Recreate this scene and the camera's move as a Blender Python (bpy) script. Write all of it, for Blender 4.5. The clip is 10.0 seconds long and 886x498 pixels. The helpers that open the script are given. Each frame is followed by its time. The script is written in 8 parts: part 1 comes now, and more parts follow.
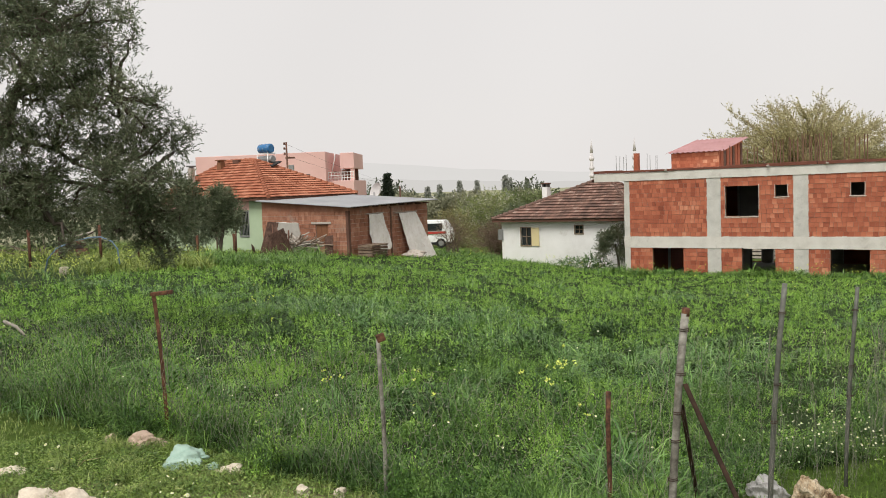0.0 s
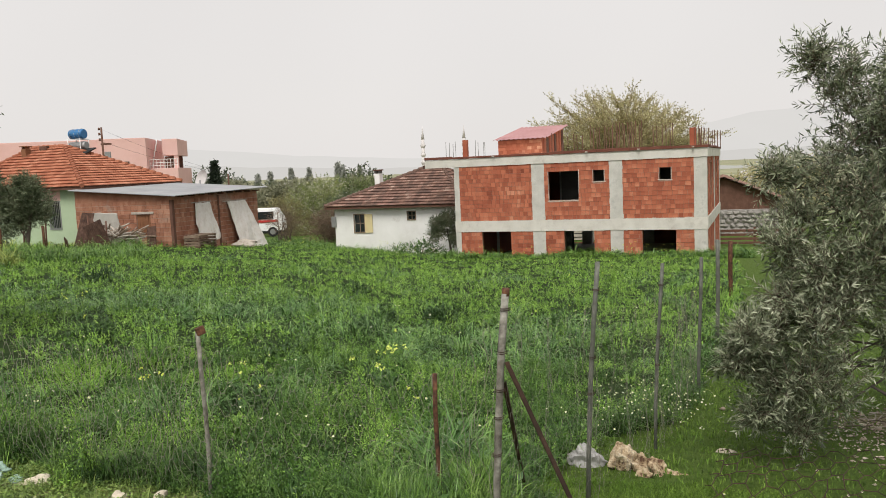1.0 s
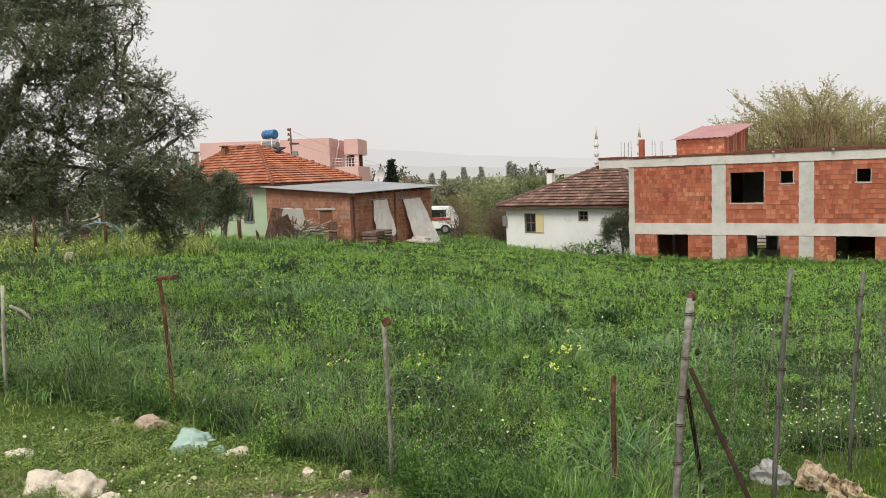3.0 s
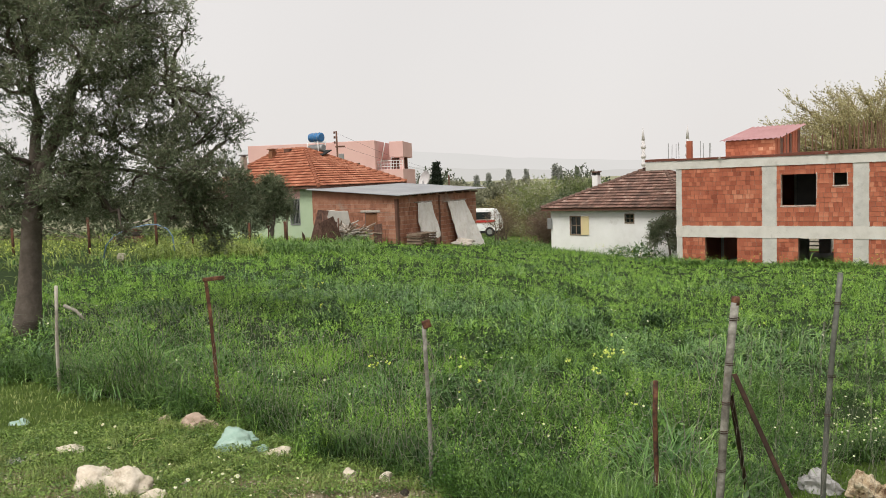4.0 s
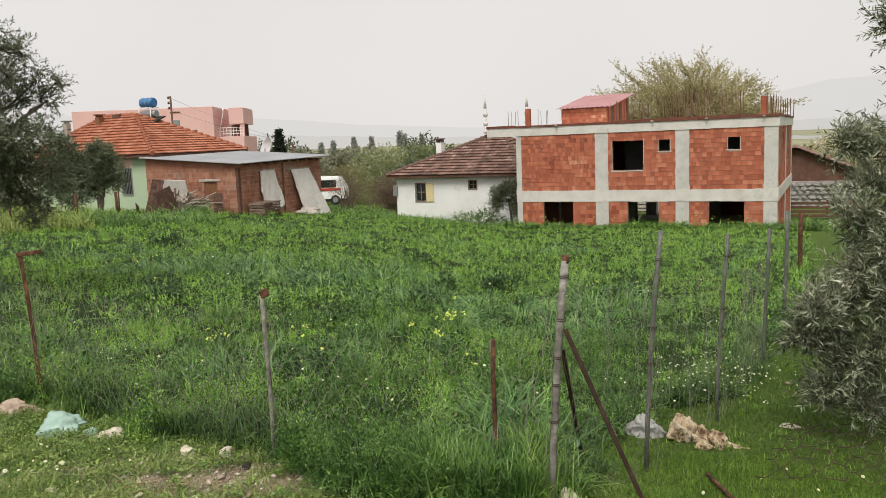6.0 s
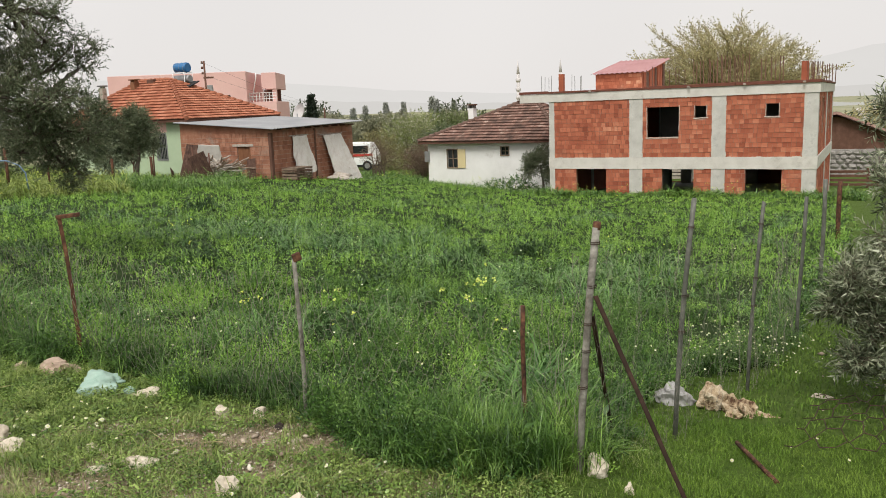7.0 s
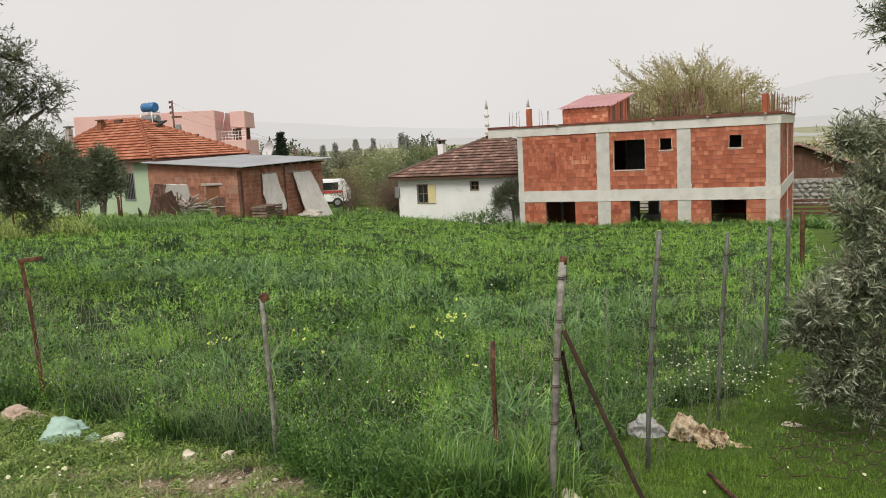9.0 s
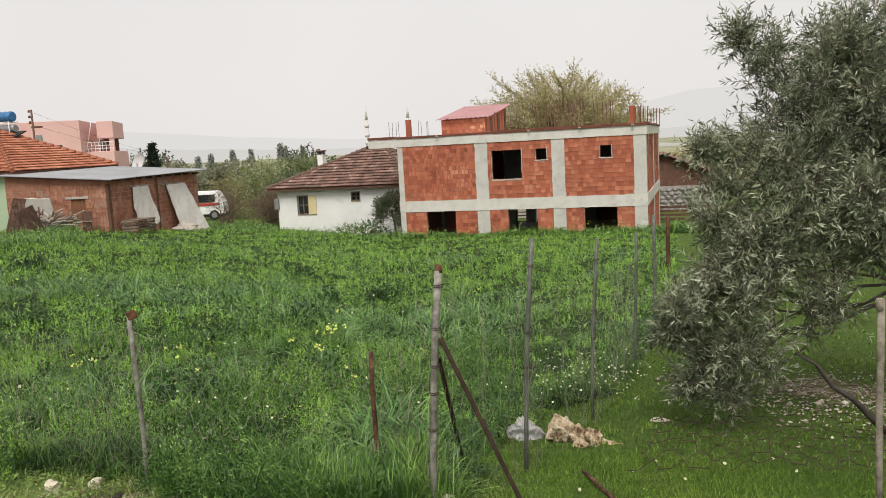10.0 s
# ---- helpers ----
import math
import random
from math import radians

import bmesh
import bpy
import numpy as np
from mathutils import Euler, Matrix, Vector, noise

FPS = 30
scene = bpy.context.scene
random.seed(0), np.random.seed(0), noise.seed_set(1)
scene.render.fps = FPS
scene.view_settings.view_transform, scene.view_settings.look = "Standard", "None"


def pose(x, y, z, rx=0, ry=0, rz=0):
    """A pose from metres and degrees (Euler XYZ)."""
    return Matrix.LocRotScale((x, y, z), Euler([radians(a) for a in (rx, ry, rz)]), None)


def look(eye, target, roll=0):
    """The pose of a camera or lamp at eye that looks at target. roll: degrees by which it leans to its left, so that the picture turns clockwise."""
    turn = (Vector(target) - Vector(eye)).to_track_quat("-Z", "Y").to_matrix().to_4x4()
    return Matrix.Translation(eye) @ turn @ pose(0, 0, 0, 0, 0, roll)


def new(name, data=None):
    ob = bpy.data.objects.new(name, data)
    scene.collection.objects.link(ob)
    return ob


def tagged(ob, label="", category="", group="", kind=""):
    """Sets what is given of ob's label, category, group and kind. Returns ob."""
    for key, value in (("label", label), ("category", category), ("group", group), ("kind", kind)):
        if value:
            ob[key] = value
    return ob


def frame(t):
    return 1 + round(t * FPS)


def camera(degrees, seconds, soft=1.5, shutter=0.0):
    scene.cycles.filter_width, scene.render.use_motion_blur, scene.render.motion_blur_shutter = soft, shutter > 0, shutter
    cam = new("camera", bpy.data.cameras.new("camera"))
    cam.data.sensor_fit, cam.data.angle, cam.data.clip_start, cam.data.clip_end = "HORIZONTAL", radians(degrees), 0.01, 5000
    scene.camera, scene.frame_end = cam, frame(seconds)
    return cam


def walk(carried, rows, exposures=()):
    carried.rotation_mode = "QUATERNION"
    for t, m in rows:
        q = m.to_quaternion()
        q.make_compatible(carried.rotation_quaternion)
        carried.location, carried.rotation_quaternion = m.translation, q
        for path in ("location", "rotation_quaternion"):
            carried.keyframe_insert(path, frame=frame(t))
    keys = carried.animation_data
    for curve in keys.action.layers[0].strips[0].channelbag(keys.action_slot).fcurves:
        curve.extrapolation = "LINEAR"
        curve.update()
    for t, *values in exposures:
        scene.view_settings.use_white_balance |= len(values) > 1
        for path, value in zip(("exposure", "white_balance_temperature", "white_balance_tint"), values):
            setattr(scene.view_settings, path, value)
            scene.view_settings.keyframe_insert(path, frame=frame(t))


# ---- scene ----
cam = camera(57.7, 10.0, 0.9)
PATH = [
    (0, (0.0303, -0.2076, 1.5798), (0.0352, 1.7865, 1.4269), -2.24),
    (0.25, (0.0512, -0.1941, 1.5755), (0.2348, 1.7850, 1.4133), -2.20),
    (0.5, (0.0711, -0.1797, 1.5701), (0.3854, 1.7874, 1.3918), -2.16),
    (0.75, (0.0770, -0.1752, 1.5688), (0.4544, 1.7790, 1.3760), -2.35),
    (1, (0.0819, -0.1707, 1.5664), (0.4913, 1.7765, 1.3642), -2.55),
    (1.25, (0.0788, -0.1733, 1.5664), (0.4849, 1.7736, 1.3597), -2.65),
    (1.5, (0.0756, -0.1759, 1.5664), (0.4745, 1.7727, 1.3571), -2.75),
    (1.75, (0.0654, -0.1845, 1.5684), (0.4367, 1.7694, 1.3618), -2.48),
    (2, (0.0562, -0.1931, 1.5695), (0.3859, 1.7690, 1.3656), -2.21),
    (2.25, (0.0454, -0.1971, 1.5707), (0.2931, 1.7758, 1.3730), -2.02),
    (2.5, (0.0336, -0.2011, 1.5710), (0.1954, 1.7825, 1.3734), -1.84),
    (2.75, (0.0279, -0.2061, 1.5712), (0.1011, 1.7809, 1.3774), -2.01),
    (3, (0.0221, -0.2111, 1.5705), (0.0157, 1.7802, 1.3844), -2.18),
    (3.2, (0.0130, -0.2256, 1.5742), (-0.0730, 1.7640, 1.3900), -2.10),
    (3.7, (0.0262, -0.2169, 1.5723), (-0.1318, 1.7689, 1.3944), -2.21),
    (4.3, (0.0650, -0.1895, 1.5672), (0.0898, 1.8024, 1.3897), -2.42),
    (4.5, (0.0789, -0.1700, 1.5639), (0.2476, 1.8143, 1.3800), -2.52),
    (4.75, (0.0875, -0.1667, 1.5640), (0.3761, 1.8002, 1.3668), -2.48),
    (5, (0.0961, -0.1634, 1.5640), (0.4516, 1.7931, 1.3496), -2.43),
    (5.2, (0.0931, -0.1656, 1.5586), (0.4584, 1.7875, 1.3324), -2.31),
    (5.5, (0.0891, -0.1699, 1.5509), (0.4401, 1.7826, 1.2962), -2.14),
    (5.7, (0.0876, -0.1720, 1.5509), (0.4015, 1.7845, 1.2870), -2.19),
    (6.8, (0.0811, -0.1829, 1.5494), (0.2582, 1.7844, 1.2300), -2.46),
    (7, (0.0856, -0.1840, 1.5473), (0.2605, 1.7774, 1.1978), -2.24),
    (7.3, (0.0757, -0.1873, 1.5416), (0.1883, 1.7720, 1.1583), -2.37),
    (7.5, (0.0698, -0.1895, 1.5374), (0.1302, 1.7707, 1.1453), -2.46),
    (7.8, (0.0745, -0.1848, 1.5410), (0.0817, 1.7795, 1.1659), -2.68),
    (8, (0.0779, -0.1814, 1.5434), (0.0927, 1.7870, 1.1897), -2.83),
    (8.2, (0.0803, -0.1829, 1.5459), (0.1096, 1.7893, 1.2133), -2.83),
    (8.5, (0.0850, -0.1842, 1.5495), (0.1644, 1.7916, 1.2493), -2.83),
    (8.7, (0.0920, -0.1848, 1.5522), (0.2165, 1.7901, 1.2736), -2.91),
    (9, (0.1037, -0.1863, 1.5569), (0.3531, 1.7800, 1.2896), -3.02),
    (9.25, (0.1216, -0.1823, 1.5561), (0.5058, 1.7579, 1.2936), -2.98),
    (9.5, (0.1394, -0.1784, 1.5553), (0.6595, 1.7347, 1.2915), -2.94),
    (9.75, (0.1355, -0.1906, 1.5545), (0.7111, 1.7074, 1.2930), -3.05),
    (10, (0.1317, -0.2018, 1.5548), (0.6667, 1.7081, 1.2974), -3.15),
]
walk(cam, [(t, look(eye, target, roll)) for t, eye, target, roll in PATH], [(0, -0.05), (1, -0.05), (2, -0.03), (3.2, -0.06), (4.5, -0.03), (5.5, -0.06), (7.0, -0.02), (7.25, 0.06), (7.5, 0.16), (7.8, 0.13), (8.0, 0.04), (8.5, 0.01), (9.0, -0.09), (9.5, -0.08), (10, -0.01)])
# ---- world, sun, exposure ----
world = bpy.data.worlds.new("overcast_sky")
world.use_nodes = True
scene.world = world
wt = world.node_tree
wt.nodes.clear()
sky = wt.nodes.new("ShaderNodeTexSky")
sky.sky_type, sky.sun_disc = "NISHITA", False
sky.sun_elevation, sky.sun_rotation = radians(48), radians(205)
sky.air_density, sky.dust_density = 1.0, 4.0
cloud = wt.nodes.new("ShaderNodeMix")
cloud.data_type = "RGBA"
cloud.inputs[0].default_value = 0.93
cloud.inputs[7].default_value = (8.75, 8.42, 8.2, 1.0)
glow = wt.nodes.new("ShaderNodeBackground")
glow.inputs[1].default_value = 0.1
sky_out = wt.nodes.new("ShaderNodeOutputWorld")
wt.links.new(sky.outputs[0], cloud.inputs[6])
veil = wt.nodes.new("ShaderNodeTexNoise")
veil.inputs["Scale"].default_value, veil.inputs["Detail"].default_value = 1.4, 3.0
veil.noise_dimensions = "3D"
spread = wt.nodes.new("ShaderNodeMapRange")
spread.inputs[1].default_value, spread.inputs[2].default_value, spread.inputs[3].default_value, spread.inputs[4].default_value = 0.3, 0.7, 0.95, 1.03
wt.links.new(wt.nodes.new("ShaderNodeTexCoord").outputs["Generated"], veil.inputs["Vector"])
wt.links.new(veil.outputs[0], spread.inputs[0])
dim = wt.nodes.new("ShaderNodeVectorMath")
dim.operation = "SCALE"
wt.links.new(cloud.outputs[2], dim.inputs[0])
wt.links.new(spread.outputs[0], dim.inputs["Scale"])
wt.links.new(dim.outputs[0], glow.inputs[0])
wt.links.new(glow.outputs[0], sky_out.inputs[0])

sun_data = bpy.data.lights.new("sun", "SUN")
sun_data.energy, sun_data.angle, sun_data.color = 3.1, radians(28), (1.0, 0.97, 0.92)
sun = new("sun", sun_data)
sun.matrix_world = look((-20, -38, 62), (0, 0, 0))

# ---- materials ----


def nodes_of(name):
    m = bpy.data.materials.new(name)
    m.use_nodes = True
    t = m.node_tree
    return m, t, t.nodes["Principled BSDF"], t.nodes["Material Output"]


def ramp_of(t, colours, spots=None):
    r = t.nodes.new("ShaderNodeValToRGB")
    el = r.color_ramp.elements
    while len(el) < len(colours):
        el.new(0.5)
    for i, c in enumerate(colours):
        el[i].position = spots[i] if spots else i / max(1, len(colours) - 1)
        el[i].color = (*c, 1.0)
    return r


def noise_of(t, coords, scale, detail=4.0, rough=0.6):
    n = t.nodes.new("ShaderNodeTexNoise")
    n.inputs["Scale"].default_value, n.inputs["Detail"].default_value, n.inputs["Roughness"].default_value = scale, detail, rough
    t.links.new(coords, n.inputs["Vector"])
    return n


def scaled(t, colour, factor):
    """colour times a value socket."""
    m = t.nodes.new("ShaderNodeVectorMath")
    m.operation = "SCALE"
    t.links.new(colour, m.inputs[0])
    t.links.new(factor, m.inputs["Scale"])
    return m.outputs[0]


def ranged(t, value, low, high):
    m = t.nodes.new("ShaderNodeMapRange")
    t.links.new(value, m.inputs[0])
    m.inputs[3].default_value, m.inputs[4].default_value = low, high
    return m.outputs[0]


def surface(name, colours, coarse=1.0, fine=30.0, rough=0.85, bump=0.3, depth=0.01, metal=0.0, vary="", spread=0.25, spots=None, stain=None):
    """A worn surface: colours along a coarse noise, fine grain and bump, some change from piece to piece."""
    m, t, p, out = nodes_of(name)
    co = t.nodes.new("ShaderNodeTexCoord").outputs["Object"]
    big, small = noise_of(t, co, coarse), noise_of(t, co, fine, 3.0)
    mixed = t.nodes.new("ShaderNodeMath")
    mixed.operation = "MULTIPLY_ADD"
    t.links.new(small.outputs[0], mixed.inputs[0])
    mixed.inputs[1].default_value = 0.35
    shift = ranged(t, big.outputs[0], -0.35, 1.0)
    t.links.new(shift, mixed.inputs[2])
    colour = ramp_of(t, colours, spots)
    t.links.new(mixed.outputs[0], colour.inputs[0])
    value = colour.outputs[0]
    if vary:
        node = t.nodes.new("ShaderNodeObjectInfo" if vary == "object" else "ShaderNodeNewGeometry")
        chance = node.outputs["Random" if vary == "object" else "Random Per Island"]
        tone = t.nodes.new("ShaderNodeMath")
        t.links.new(mixed.outputs[0], tone.inputs[0])
        t.links.new(ranged(t, chance, -1.4 * spread, 1.4 * spread), tone.inputs[1])
        t.links.new(tone.outputs[0], colour.inputs[0])
        value = scaled(t, value, ranged(t, chance, 1 - spread * 0.6, 1 + spread * 0.6))
    if stain:
        blot = noise_of(t, co, stain[1], 6.0, 0.7)
        cut = t.nodes.new("ShaderNodeMapRange")
        cut.inputs[1].default_value, cut.inputs[2].default_value = stain[2], stain[2] + 0.15
        t.links.new(blot.outputs[0], cut.inputs[0])
        mix = t.nodes.new("ShaderNodeMix")
        mix.data_type = "RGBA"
        t.links.new(cut.outputs[0], mix.inputs[0])
        t.links.new(value, mix.inputs[6])
        mix.inputs[7].default_value = (*stain[0], 1.0)
        value = mix.outputs[2]
    t.links.new(value, p.inputs["Base Color"])
    p.inputs["Roughness"].default_value, p.inputs["Metallic"].default_value = rough, metal
    p.inputs["Specular IOR Level"].default_value = 0.3
    if bump:
        b = t.nodes.new("ShaderNodeBump")
        b.inputs["Strength"].default_value, b.inputs["Distance"].default_value = bump, depth
        t.links.new(mixed.outputs[0], b.inputs["Height"])
        t.links.new(b.outputs[0], p.inputs["Normal"])
    return m


def foliage(name, colours, patch=0.5, through_light=0.35, rough=0.55, spread=0.35, gloss=0.25, single=0.45):
    """Leaves and blades: colours along a patchy noise from plant to plant, each leaf a little different, some light let through."""
    m, t, p, out = nodes_of(name)
    geo = t.nodes.new("ShaderNodeNewGeometry")
    n = noise_of(t, geo.outputs["Position"], patch, 3.0)
    add = t.nodes.new("ShaderNodeMath")
    add.operation = "MULTIPLY_ADD"
    t.links.new(geo.outputs["Random Per Island"], add.inputs[0])
    add.inputs[1].default_value = single
    t.links.new(ranged(t, n.outputs[0], -0.53 - 0.49 * single, 1.52 - 0.49 * single), add.inputs[2])
    r = ramp_of(t, colours)
    t.links.new(add.outputs[0], r.inputs[0])
    value = scaled(t, r.outputs[0], ranged(t, geo.outputs["Random Per Island"], 1 - spread, 1 + spread))
    t.links.new(value, p.inputs["Base Color"])
    p.inputs["Roughness"].default_value, p.inputs["Specular IOR Level"].default_value = rough, gloss
    lit = t.nodes.new("ShaderNodeBsdfTranslucent")
    t.links.new(value, lit.inputs[0])
    both = t.nodes.new("ShaderNodeMixShader")
    both.inputs[0].default_value = through_light
    t.links.new(p.outputs[0], both.inputs[1])
    t.links.new(lit.outputs[0], both.inputs[2])
    t.links.new(both.outputs[0], out.inputs[0])
    return m


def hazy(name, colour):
    """The far distance: a self-glowing colour that stands in for the haze before it."""
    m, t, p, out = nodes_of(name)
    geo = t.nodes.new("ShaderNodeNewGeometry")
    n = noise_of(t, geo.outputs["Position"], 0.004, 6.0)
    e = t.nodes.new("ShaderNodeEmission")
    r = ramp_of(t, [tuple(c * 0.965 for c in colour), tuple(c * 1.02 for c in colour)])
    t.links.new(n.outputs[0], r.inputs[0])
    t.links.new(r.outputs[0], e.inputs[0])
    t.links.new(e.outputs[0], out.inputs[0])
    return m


def ground_surface():
    m, t, p, out = nodes_of("soil_turf_and_far_haze")
    geo = t.nodes.new("ShaderNodeNewGeometry")
    pos = geo.outputs["Position"]
    a, b, c = noise_of(t, pos, 0.9, 5.0, 0.65), noise_of(t, pos, 14.0, 5.0, 0.7), noise_of(t, pos, 90.0, 3.0)
    soil = ramp_of(t, [(0.245, 0.17, 0.11), (0.45, 0.35, 0.245), (0.62, 0.525, 0.405)], [0.3, 0.52, 0.72])
    t.links.new(b.outputs[0], soil.inputs[0])
    turf = ramp_of(t, [(0.065, 0.115, 0.018), (0.135, 0.205, 0.04)], [0.3, 0.7])
    t.links.new(b.outputs[0], turf.inputs[0])
    at = t.nodes.new("ShaderNodeSeparateXYZ")
    t.links.new(pos, at.inputs[0])
    far = t.nodes.new("ShaderNodeMapRange")
    t.links.new(at.outputs[1], far.inputs[0])
    far.inputs[1].default_value, far.inputs[2].default_value, far.inputs[3].default_value, far.inputs[4].default_value = 3.5, 5.2, -0.14, 0.35
    gap = t.nodes.new("ShaderNodeVectorMath")
    gap.operation = "DISTANCE"
    t.links.new(pos, gap.inputs[0])
    gap.inputs[1].default_value = (4.4, 4.55, -0.5)
    under = t.nodes.new("ShaderNodeMapRange")
    t.links.new(gap.outputs["Value"], under.inputs[0])
    under.inputs[1].default_value, under.inputs[2].default_value, under.inputs[3].default_value, under.inputs[4].default_value = 0.5, 1.2, -0.34, 0.0
    tread = t.nodes.new("ShaderNodeMath")
    east = t.nodes.new("ShaderNodeMapRange")
    t.links.new(at.outputs[0], east.inputs[0])
    east.inputs[1].default_value, east.inputs[2].default_value, east.inputs[3].default_value, east.inputs[4].default_value = 0.0, 1.3, -0.16, 0.45
    most = t.nodes.new("ShaderNodeMath")
    most.operation = "MAXIMUM"
    t.links.new(far.outputs[0], most.inputs[0])
    t.links.new(east.outputs[0], most.inputs[1])
    t.links.new(most.outputs[0], tread.inputs[0])
    t.links.new(under.outputs[0], tread.inputs[1])
    add = t.nodes.new("ShaderNodeMath")
    t.links.new(a.outputs[0], add.inputs[0])
    t.links.new(tread.outputs[0], add.inputs[1])
    cut = t.nodes.new("ShaderNodeMapRange")
    cut.inputs[1].default_value, cut.inputs[2].default_value = 0.48, 0.66
    t.links.new(add.outputs[0], cut.inputs[0])
    mix = t.nodes.new("ShaderNodeMix")
    mix.data_type = "RGBA"
    t.links.new(cut.outputs[0], mix.inputs[0])
    t.links.new(soil.outputs[0], mix.inputs[6])
    t.links.new(turf.outputs[0], mix.inputs[7])
    # far ground pales from y 62: haze put into the colour, no dry land
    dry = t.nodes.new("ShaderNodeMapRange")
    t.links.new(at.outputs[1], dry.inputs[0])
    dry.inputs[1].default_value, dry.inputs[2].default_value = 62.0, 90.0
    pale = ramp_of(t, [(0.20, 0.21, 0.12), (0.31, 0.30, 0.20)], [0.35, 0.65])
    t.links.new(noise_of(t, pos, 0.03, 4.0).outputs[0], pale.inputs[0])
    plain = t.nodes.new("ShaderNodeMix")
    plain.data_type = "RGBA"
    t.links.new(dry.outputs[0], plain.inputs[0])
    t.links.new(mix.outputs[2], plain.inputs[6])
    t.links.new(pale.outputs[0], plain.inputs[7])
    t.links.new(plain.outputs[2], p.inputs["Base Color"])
    p.inputs["Roughness"].default_value, p.inputs["Specular IOR Level"].default_value = 0.95, 0.15
    bmp = t.nodes.new("ShaderNodeBump")
    bmp.inputs["Strength"].default_value, bmp.inputs["Distance"].default_value = 1.0, 0.05
    sums = t.nodes.new("ShaderNodeMath")
    t.links.new(b.outputs[0], sums.inputs[0])
    t.links.new(c.outputs[0], sums.inputs[1])
    t.links.new(sums.outputs[0], bmp.inputs["Height"])
    t.links.new(bmp.outputs[0], p.inputs["Normal"])
    return m


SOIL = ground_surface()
BRICKTONES = [(0.22, 0.058, 0.032), (0.36, 0.104, 0.057), (0.45, 0.15, 0.083), (0.58, 0.29, 0.18)]
BRICK = surface("hollow_clay_brick", BRICKTONES, 0.55, 40, 0.9, 0.3, 0.004, vary="object", spread=0.17, stain=((0.30, 0.11, 0.07), 0.7, 0.56))
BRICKS = surface("clay_brickwork", BRICKTONES, 0.55, 40, 0.9, 0.3, 0.004, vary="island", spread=0.17, stain=((0.30, 0.11, 0.07), 0.7, 0.56))
OLDBRICKS = surface("weathered_brickwork", [(0.215, 0.092, 0.056), (0.345, 0.16, 0.10), (0.46, 0.265, 0.18)], 2.2, 30, 0.9, 0.5, 0.008, vary="island", spread=0.12, stain=((0.33, 0.24, 0.19), 0.8, 0.55))
CEMENT = surface("cement_smears", [(0.34, 0.27, 0.22), (0.52, 0.46, 0.40), (0.62, 0.58, 0.53)], 6, 40, 0.95, 0.5, 0.006)
PALEMORTAR = surface("pale_old_mortar", [(0.26, 0.17, 0.13), (0.44, 0.34, 0.28), (0.55, 0.47, 0.41)], 2, 50, 0.95, 0.5, 0.006)
MORTAR = surface("mortar", [(0.21, 0.085, 0.055), (0.35, 0.19, 0.135), (0.52, 0.40, 0.32)], 3, 60, 0.95, 0.4, 0.004)
CONCRETE = surface("cast_concrete", [(0.44, 0.415, 0.37), (0.60, 0.575, 0.52), (0.69, 0.665, 0.615)], 1.6, 24, 0.9, 0.35, 0.01, stain=((0.40, 0.37, 0.32), 1.2, 0.57))
COLUMN = surface("patchy_column_concrete", [(0.38, 0.37, 0.335), (0.52, 0.505, 0.46), (0.65, 0.635, 0.59)], 1.8, 26, 0.9, 0.4, 0.01, stain=((0.36, 0.355, 0.325), 1.9, 0.56))
FORMWORK = surface("red_brown_formwork", [(0.10, 0.032, 0.022), (0.20, 0.075, 0.05)], 2, 30, 0.85, 0.3, 0.004)
# dark grey: shade inside the rooms put into the colour; also chimney caps
DARK = surface("room_shade_and_cap_grey", [(0.10, 0.094, 0.088), (0.19, 0.18, 0.17)], 1, 20, 0.95, 0.2)
STEEL = surface("rusty_rebar", [(0.09, 0.045, 0.03), (0.17, 0.085, 0.055)], 8, 60, 0.8, 0.2, 0.002)
REDSHEET = surface("pink_red_sheet_metal", [(0.33, 0.14, 0.145), (0.43, 0.22, 0.22), (0.50, 0.29, 0.285)], 0.8, 12, 0.5, 0.1, 0.003)
ZINC = surface("zinc_sheet", [(0.22, 0.225, 0.235), (0.30, 0.305, 0.315), (0.40, 0.405, 0.415)], 0.6, 10, 0.5, 0.1, 0.003, metal=0.2, stain=((0.33, 0.27, 0.22), 0.9, 0.64))
WHITEWASH = surface("white_lime_wash", [(0.60, 0.59, 0.555), (0.76, 0.755, 0.73), (0.84, 0.835, 0.815)], 0.9, 18, 0.9, 0.3, 0.006, stain=((0.52, 0.49, 0.44), 0.7, 0.6))
GREENWASH = surface("pale_green_plaster", [(0.33, 0.42, 0.27), (0.42, 0.52, 0.35), (0.48, 0.57, 0.41)], 0.8, 20, 0.9, 0.2, 0.004)
PINKWASH = surface("salmon_plaster", [(0.62, 0.37, 0.34), (0.70, 0.44, 0.405), (0.75, 0.51, 0.47)], 0.3, 8, 0.9, 0.15, 0.004)
TILE = surface("orange_clay_tile", [(0.25, 0.082, 0.045), (0.37, 0.14, 0.078), (0.46, 0.22, 0.14)], 0.9, 25, 0.8, 0.2, 0.004, vary="island", spread=0.16, stain=((0.24, 0.085, 0.045), 0.7, 0.62))
OLDTILE = surface("lichened_clay_tile", [(0.115, 0.075, 0.06), (0.18, 0.112, 0.088), (0.245, 0.14, 0.108), (0.42, 0.33, 0.275)], 1.6, 14, 0.9, 0.3, 0.005, vary="island", spread=0.1, spots=[0.2, 0.42, 0.62, 0.85])
WOOD = surface("weathered_wood", [(0.12, 0.085, 0.06), (0.23, 0.17, 0.12), (0.32, 0.26, 0.20)], 3, 40, 0.85, 0.4, 0.004)
